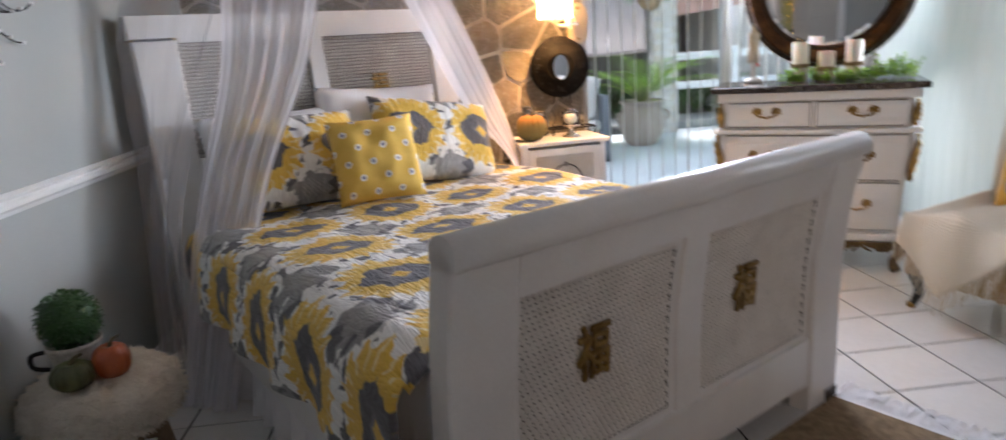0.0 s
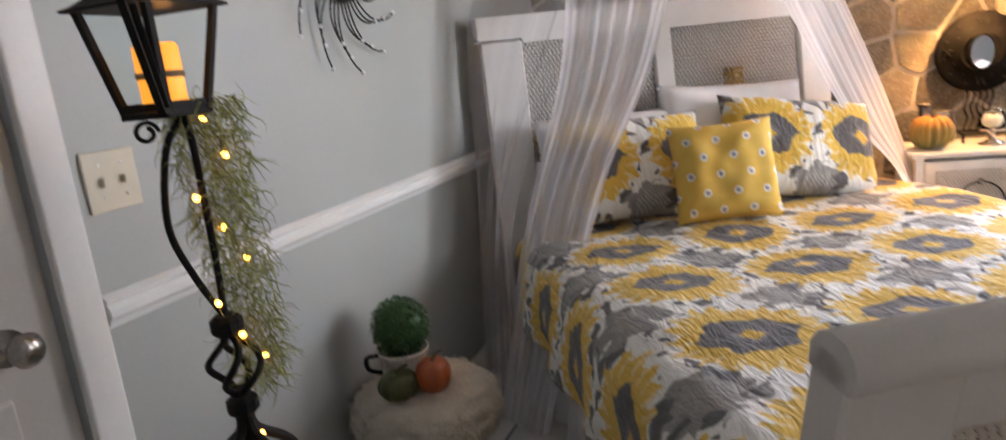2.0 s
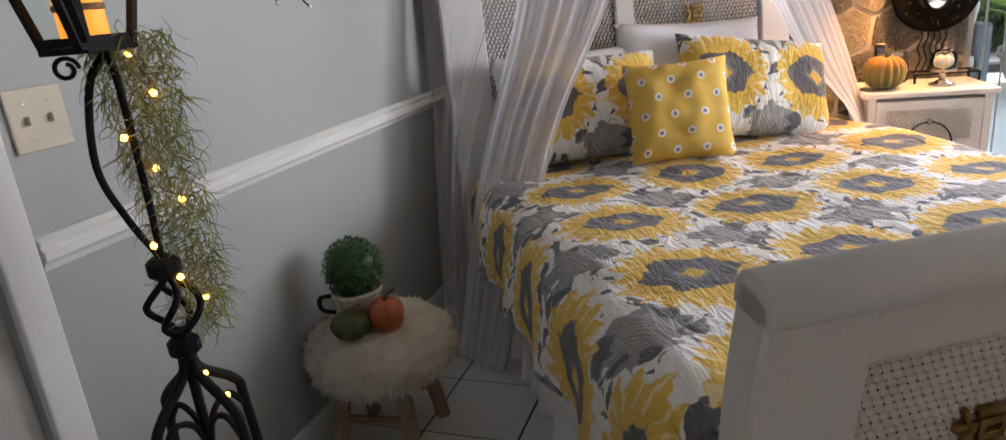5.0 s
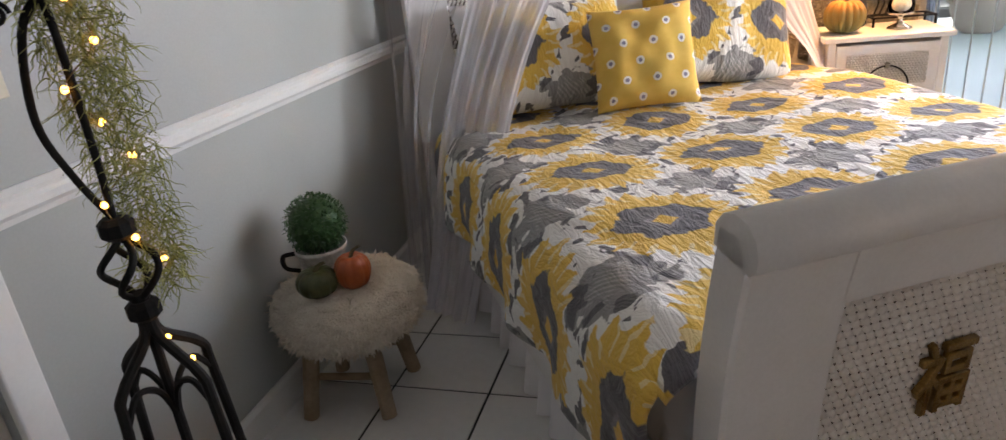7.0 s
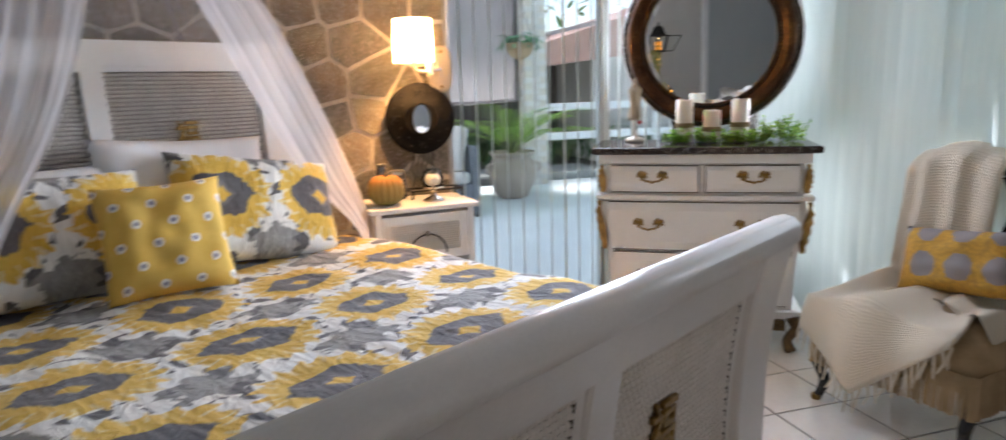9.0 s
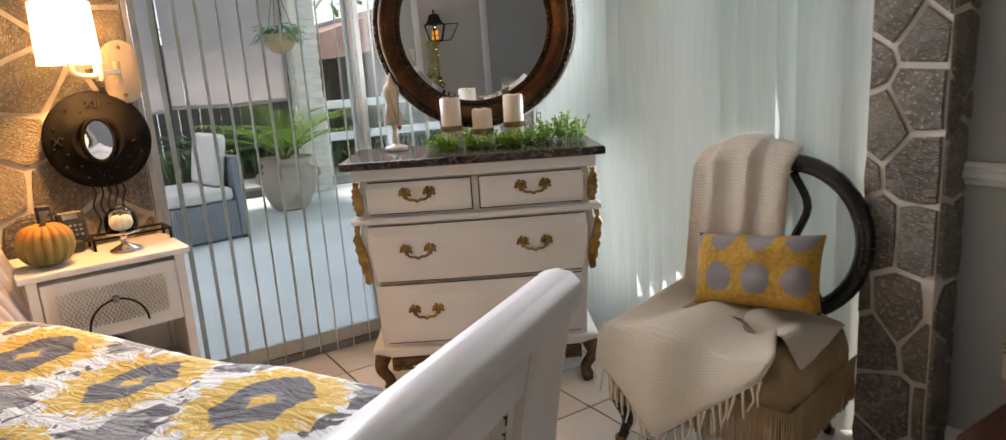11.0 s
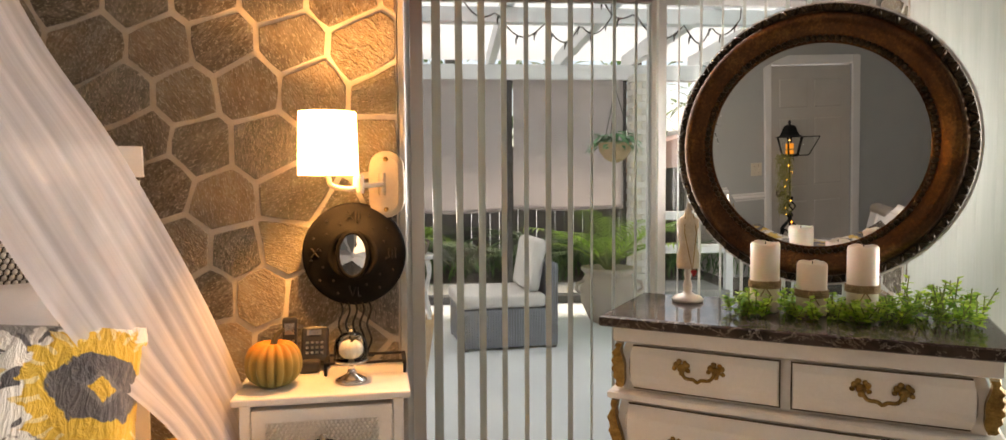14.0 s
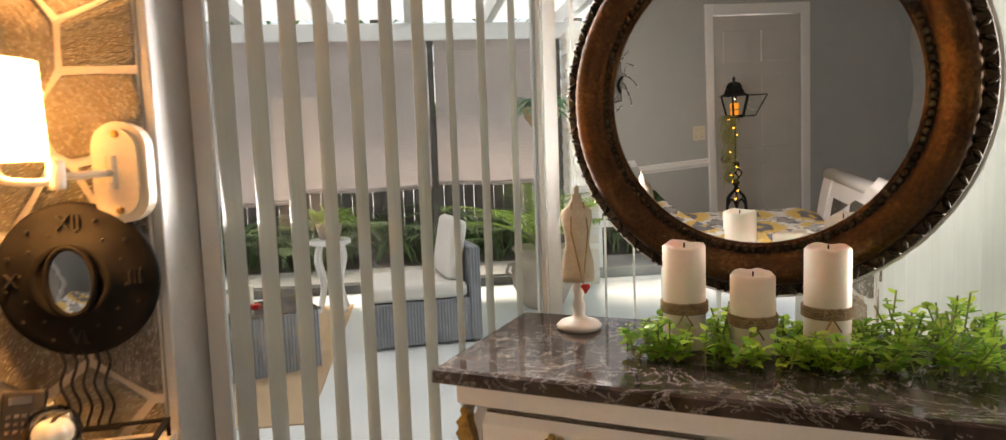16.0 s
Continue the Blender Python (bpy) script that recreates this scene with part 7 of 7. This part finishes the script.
def mosaic_material():
    n = Nodes("mustard_grey_mosaic")
    uv = n.coords("UV")
    sep = n.add("ShaderNodeSeparateXYZ", Vector=uv)
    fx = n.math("ABSOLUTE", n.math("SUBTRACT", n.math("FRACT", n.math("DIVIDE", sep.outputs[0], 0.125)), 0.5))
    fy = n.math("ABSOLUTE", n.math("SUBTRACT", n.math("FRACT", n.math("DIVIDE", sep.outputs[1], 0.135)), 0.5))
    d = n.math("SQRT", n.math("ADD", n.math("MULTIPLY", fx, fx), n.math("MULTIPLY", fy, fy)))
    vor = n.add("ShaderNodeTexVoronoi", Vector=uv, Scale=75.0)
    e = n.math("ADD", d, n.math("MULTIPLY", n.math("SUBTRACT", n.noise(uv, 40, 2), 0.5), 0.16))
    gold = n.mix(vor.outputs["Distance"], (0.60, 0.34, 0.04), (0.34, 0.19, 0.04))
    col = n.mix(n.math("GREATER_THAN", e, 0.36), (0.24, 0.22, 0.23), gold)
    n.bump(n.noise(uv, 300, 2), 0.3, 0.002)
    return n.base(col, 0.9)


cushion("lumbar_pillow", CH @ pose(0.05, 0.315, 0.575, -20, -6, 0), 0.42, 0.24, 0.13, mosaic_material(), "oblong mustard and grey patterned cushion on the chair", "pillow", seed=0.3)

# ---- by the east wall ----
TK = pose(2.44, 1.50, 0)
M_rattan = paint("dark_rattan", (0.035, 0.014, 0.008), (0.10, 0.04, 0.02), 0.5, 30, 140, 0.5)
trunk = thing("storage_chest", TK, "dark brown checker-woven rattan storage chest", "chest")
part("core", boxes((-0.145, 0.145, -0.27, 0.27, 0.0, 0.235)), M_dark, trunk)
part("lid", boxes((-0.155, 0.165, -0.28, 0.28, 0.236, 0.26), bevel=0.006), M_rattan, trunk)
wv, wf = [], []


def slat(x0, x1, y0, y1, z0, z1):
    i = len(wv)
    wv.extend(((x0, y0, z0), (x1, y0, z0), (x1, y1, z0), (x0, y1, z0), (x0, y0, z1), (x1, y0, z1), (x1, y1, z1), (x0, y1, z1)))
    wf.extend([(i, i + 3, i + 2, i + 1), (i + 4, i + 5, i + 6, i + 7), (i, i + 1, i + 5, i + 4), (i + 1, i + 2, i + 6, i + 5), (i + 2, i + 3, i + 7, i + 6), (i + 3, i, i + 4, i + 7)])


for j in range(10):
    for i in range(22):
        out = 0.006 if (i + j) % 2 else 0.001
        slat(-0.147 - out, -0.146, -0.268 + i * 0.0245, -0.268 + i * 0.0245 + 0.019, 0.006 + j * 0.0228, 0.006 + j * 0.0228 + 0.018)
    for i in range(12):
        out = 0.006 if (i + j) % 2 else 0.001
        slat(-0.143 + i * 0.0245, -0.143 + i * 0.0245 + 0.019, 0.271, 0.272 + out, 0.006 + j * 0.0228, 0.006 + j * 0.0228 + 0.018)
me = bpy.data.meshes.new("checker_weave")
me.from_pydata(wv, [], wf)
me.materials.append(M_rattan)
ob = new("checker_weave", me)
ob.parent = trunk
tagged(ob, "woven dark rattan checks", kind="stuff")
M_terra = paint("terracotta", (0.36, 0.13, 0.06), (0.48, 0.20, 0.10), 0.8, 9, 90, 0.3)
dt = thing("double_topiary", pose(2.44, 1.655, 0.261), "two-ball boxwood topiary in a terracotta pot", "topiary")
part("pot", lathe(bmesh.new(), [(0.052, 0), (0.07, 0.10), (0.078, 0.1), (0.08, 0.13), (0.072, 0.13), (0.066, 0.115)], 26), M_terra, dt, "terracotta pot", smooth=True)
part("soil", lathe(bmesh.new(), [(0.067, 0.112), (0.06, 0.12), (0.01, 0.122)], 18), M_soil, dt)
part("trunk", tube(bmesh.new(), [(0, 0, 0.12), (0.004, 0, 0.28), (0, 0, 0.44)], 0.007, 7), M_logwood, dt)
for z, r, s in ((0.225, 0.088, 5), (0.42, 0.066, 6)):
    bm = leaf_ball(r, 1300, s)
    bmesh.ops.translate(bm, vec=(0, 0, z), verts=bm.verts)
    part("foliage", bm, M_boxdark, dt)
pumpkin("pumpkin", pose(2.43, 1.42, 0.261), 0.085, 0.12, M_porange, M_stemd, "round orange pumpkin on the rattan trunk", 10)
WM = pose(EX, 1.385, 1.42, 0, 0, -90)
wm = thing("framed_mirror", WM, "large rectangular wall mirror in a carved gold frame", "mirror")
part("glass", boxes((-0.385, 0.385, -0.012, -0.004, -0.455, 0.455)), M_mirror, wm, "mirror glass")
for x0, x1, z0, z1 in ((-0.435, 0.435, 0.45, 0.50), (-0.435, 0.435, -0.50, -0.45), (-0.435, -0.385, -0.45, 0.45), (0.385, 0.435, -0.45, 0.45)):
    part("frame_side", boxes((x0, x1, -0.035, -0.001, z0, z1), bevel=0.01), M_gold, wm)
    part("inner_lip", boxes((x0 * 0.97, x1 * 0.97, -0.022, -0.013, z0 * 0.97, z1 * 0.97), bevel=0.003), M_framedark, wm)
so = thing("wall_outlet", pose(EX, 1.78, 0.36, 0, 0, -90), "ivory wall outlet plate", "outlet")
part("plate", boxes((-0.035, 0.035, -0.006, -0.001, -0.057, 0.057), bevel=0.002), M_ivory, so)

# ---- rug at the bed's foot ----
rug = thing("rug", BED @ Matrix.Translation((0, 0, 0.0)), "natural jute rug with a white fringe at the bed foot", "rug")
bm = boxes((-0.75, 0.75, -0.85, 0.06, 0.001, 0.012), bevel=0.004)
part("weave", bm, M_jute, rug)
fr = bmesh.new()
rng = random.Random(8)
for i in range(230):
    w = -0.85 + 0.91 * i / 230
    p = Vector((0.75, w, 0.008))
    q = p + Vector((rng.uniform(0.09, 0.14), rng.uniform(-0.02, 0.02), -0.002))
    tube(fr, [p, p.lerp(q, 0.5) + Vector((0, rng.uniform(-0.006, 0.006), 0.004)), q], 0.003, 4)
part("fringe", fr, M_linen, rug, "white cotton fringe")


# ---- flagstones and tiles, piece by piece ----
def clip(poly, px, pz, nx, nz):
    """Keep the side of a polygon where (p - o) . n <= 0."""
    out = []
    for i in range(len(poly)):
        a, b = poly[i], poly[(i + 1) % len(poly)]
        da = (a[0] - px) * nx + (a[1] - pz) * nz
        db = (b[0] - px) * nx + (b[1] - pz) * nz
        if da <= 0:
            out.append(a)
        if da * db < 0:
            t = da / (da - db)
            out.append((a[0] + (b[0] - a[0]) * t, a[1] + (b[1] - a[1]) * t))
    return out


def flagstones(parent, x0, x1, z0, z1, pitch, seed, place, joint=0.0065, laid=()):
    """Irregular stones over a rectangle; place(x, z, d) gives the point d in front of the wall."""
    rg = random.Random(seed)
    seeds = []
    rows = int((z1 - z0) / (pitch * 0.87)) + 3
    cols = int((x1 - x0) / pitch) + 3
    for j in range(-1, rows):
        for i in range(-1, cols):
            seeds.append((x0 + (i + 0.5 * (j % 2)) * pitch + rg.uniform(-0.31, 0.31) * pitch, z0 + j * pitch * 0.87 + rg.uniform(-0.31, 0.31) * pitch))
    seeds = [q for q in seeds if all(math.hypot(q[0] - p[0], q[1] - p[1]) > 0.8 * pitch for p in laid)] + list(laid)
    for s in seeds:
        poly = [(x0, z0), (x1, z0), (x1, z1), (x0, z1)]
        for q in seeds:
            if q is s:
                continue
            dx, dz = q[0] - s[0], q[1] - s[1]
            d = math.hypot(dx, dz)
            if d > pitch * 2.6:
                continue
            nx, nz = dx / d, dz / d
            poly = clip(poly, s[0] + nx * (d / 2 - joint), s[1] + nz * (d / 2 - joint), nx, nz)
            if len(poly) < 3:
                break
        if len(poly) < 3:
            continue
        area = 0.5 * abs(sum(a[0] * b[1] - b[0] * a[1] for a, b in zip(poly, poly[1:] + poly[:1])))
        if area < 0.0015:
            continue
        cx, cz = sum(p[0] for p in poly) / len(poly), sum(p[1] for p in poly) / len(poly)
        # worn outline
        worn = []
        for a, b in zip(poly, poly[1:] + poly[:1]):
            ln = math.hypot(b[0] - a[0], b[1] - a[1])
            worn.append((a[0] + (cx - a[0]) * 0.03, a[1] + (cz - a[1]) * 0.03))
            if ln > 0.08:
                worn.append(((a[0] + b[0]) / 2 + rg.uniform(-0.004, 0.004), (a[1] + b[1]) / 2 + rg.uniform(-0.004, 0.004)))
        bm = bmesh.new()
        lift = rg.uniform(0.006, 0.013)
        tx, tz = rg.uniform(-0.02, 0.02), rg.uniform(-0.02, 0.02)
        origin = place(cx, cz, 0)
        rings = []
        for k, dd in ((1.0, 0.0), (1.0, lift * 0.6), (0.965, lift)):
            rings.append([bm.verts.new(place(cx + (x - cx) * k, cz + (z - cz) * k, dd + (tx * (x - cx) + tz * (z - cz) if dd else 0)) - origin) for x, z in worn])
        n = len(worn)
        for a, b in zip(rings, rings[1:]):
            for i in range(n):
                bm.faces.new((a[i], a[(i + 1) % n], b[(i + 1) % n], b[i]))
        bm.faces.new(rings[-1])
        bmesh.ops.recalc_face_normals(bm, faces=bm.faces)
        ob = part("stone", bm, M_stone, parent)
        ob.location = origin


# centres of the stones round the sconce; the rest of the wall is laid at random
NORTH_STONES = (
    (-0.27, 1.93), (-0.07, 1.92), (0.14, 1.94), (0.36, 1.94), (0.56, 1.94), (-0.21, 1.77),
    (-0.00, 1.76), (0.19, 1.78), (0.41, 1.78), (0.64, 1.76), (-0.12, 1.61), (0.07, 1.61),
    (0.27, 1.64), (0.47, 1.63), (0.71, 1.62), (-0.06, 1.48), (0.11, 1.45), (0.32, 1.45),
    (-0.01, 1.33), (0.18, 1.27), (0.40, 1.28), (0.06, 1.11), (0.22, 1.10), (0.38, 1.13),
    (0.14, 0.97), (0.29, 0.97), (0.47, 0.95), (0.17, 0.79), (0.71, 1.47), (0.56, 1.18),
    (0.72, 0.94), (0.60, 0.78), (0.37, 0.77), (0.70, 0.69),
)
flagstones(wall_north, WX + 0.004, 0.742, 0.0, CZ, 0.235, 17, lambda x, z, d: Vector((x, NY - d, z)), 0.0072, NORTH_STONES)
column = solo("stone_column", boxes((2.50, EX, 1.955, 2.17, 0, CZ)), M_mortar, "flagstone clad column beside the blinds", "column", kind="structure")
flagstones(column, 1.958, 2.167, 0.0, 2.2, 0.2, 5, lambda y, z, d: Vector((2.50 - d, y, z)), 0.007)
flagstones(column, 2.503, EX - 0.003, 0.0, 2.2, 0.2, 8, lambda x, z, d: Vector((x, 1.955 - d, z)), 0.007)
corner = solo("stone_corner", boxes((EX - 0.13, EX, NY + 0.003, 4.0, 0, 2.06)), M_mortar, "flagstone clad corner between the sliding doors", "column", kind="structure")
flagstones(corner, EX - 0.127, EX - 0.003, 0.0, 1.98, 0.2, 12, lambda x, z, d: Vector((x, NY + 0.003 - d, z)), 0.007)
flagstones(corner, NY + 0.01, 3.995, 0.0, 1.98, 0.2, 14, lambda y, z, d: Vector((EX - 0.13 - d, y, z)), 0.007)

T = 0.305
tile_bm = boxes((0.0042, T - 0.0042, 0.0042, T - 0.0042, -0.02, 0.0), bevel=0.0012)
tile_me = bpy.data.meshes.new("tile")
tile_bm.to_mesh(tile_me)
tile_bm.free()
tile_me.materials.append(M_tile)
cut = {}
for i in range(-2, 14):
    for j in range(-12, 8):
        x, y = -1.066 + i * T, 1.967 + j * T
        xa, xb, ya, yb = max(x, WX), min(x + T, EX), max(y, SY), min(y + T, 4.084)
        if xb - xa < 0.02 or yb - ya < 0.02:
            continue
        if xb - xa > T - 1e-4 and yb - ya > T - 1e-4:
            piece("tile", tile_me, floor, Matrix.Translation((x, y, 0)))
            continue
        key = (round(xb - xa, 4), round(yb - ya, 4))
        if key not in cut:
            b = boxes((0.0042, key[0] - 0.0042, 0.0042, key[1] - 0.0042, -0.02, 0.0), bevel=0.0012)
            cut[key] = bpy.data.meshes.new("tile")
            b.to_mesh(cut[key])
            b.free()
            cut[key].materials.append(M_tile)
        piece("tile", cut[key], floor, Matrix.Translation((xa, ya, 0)))
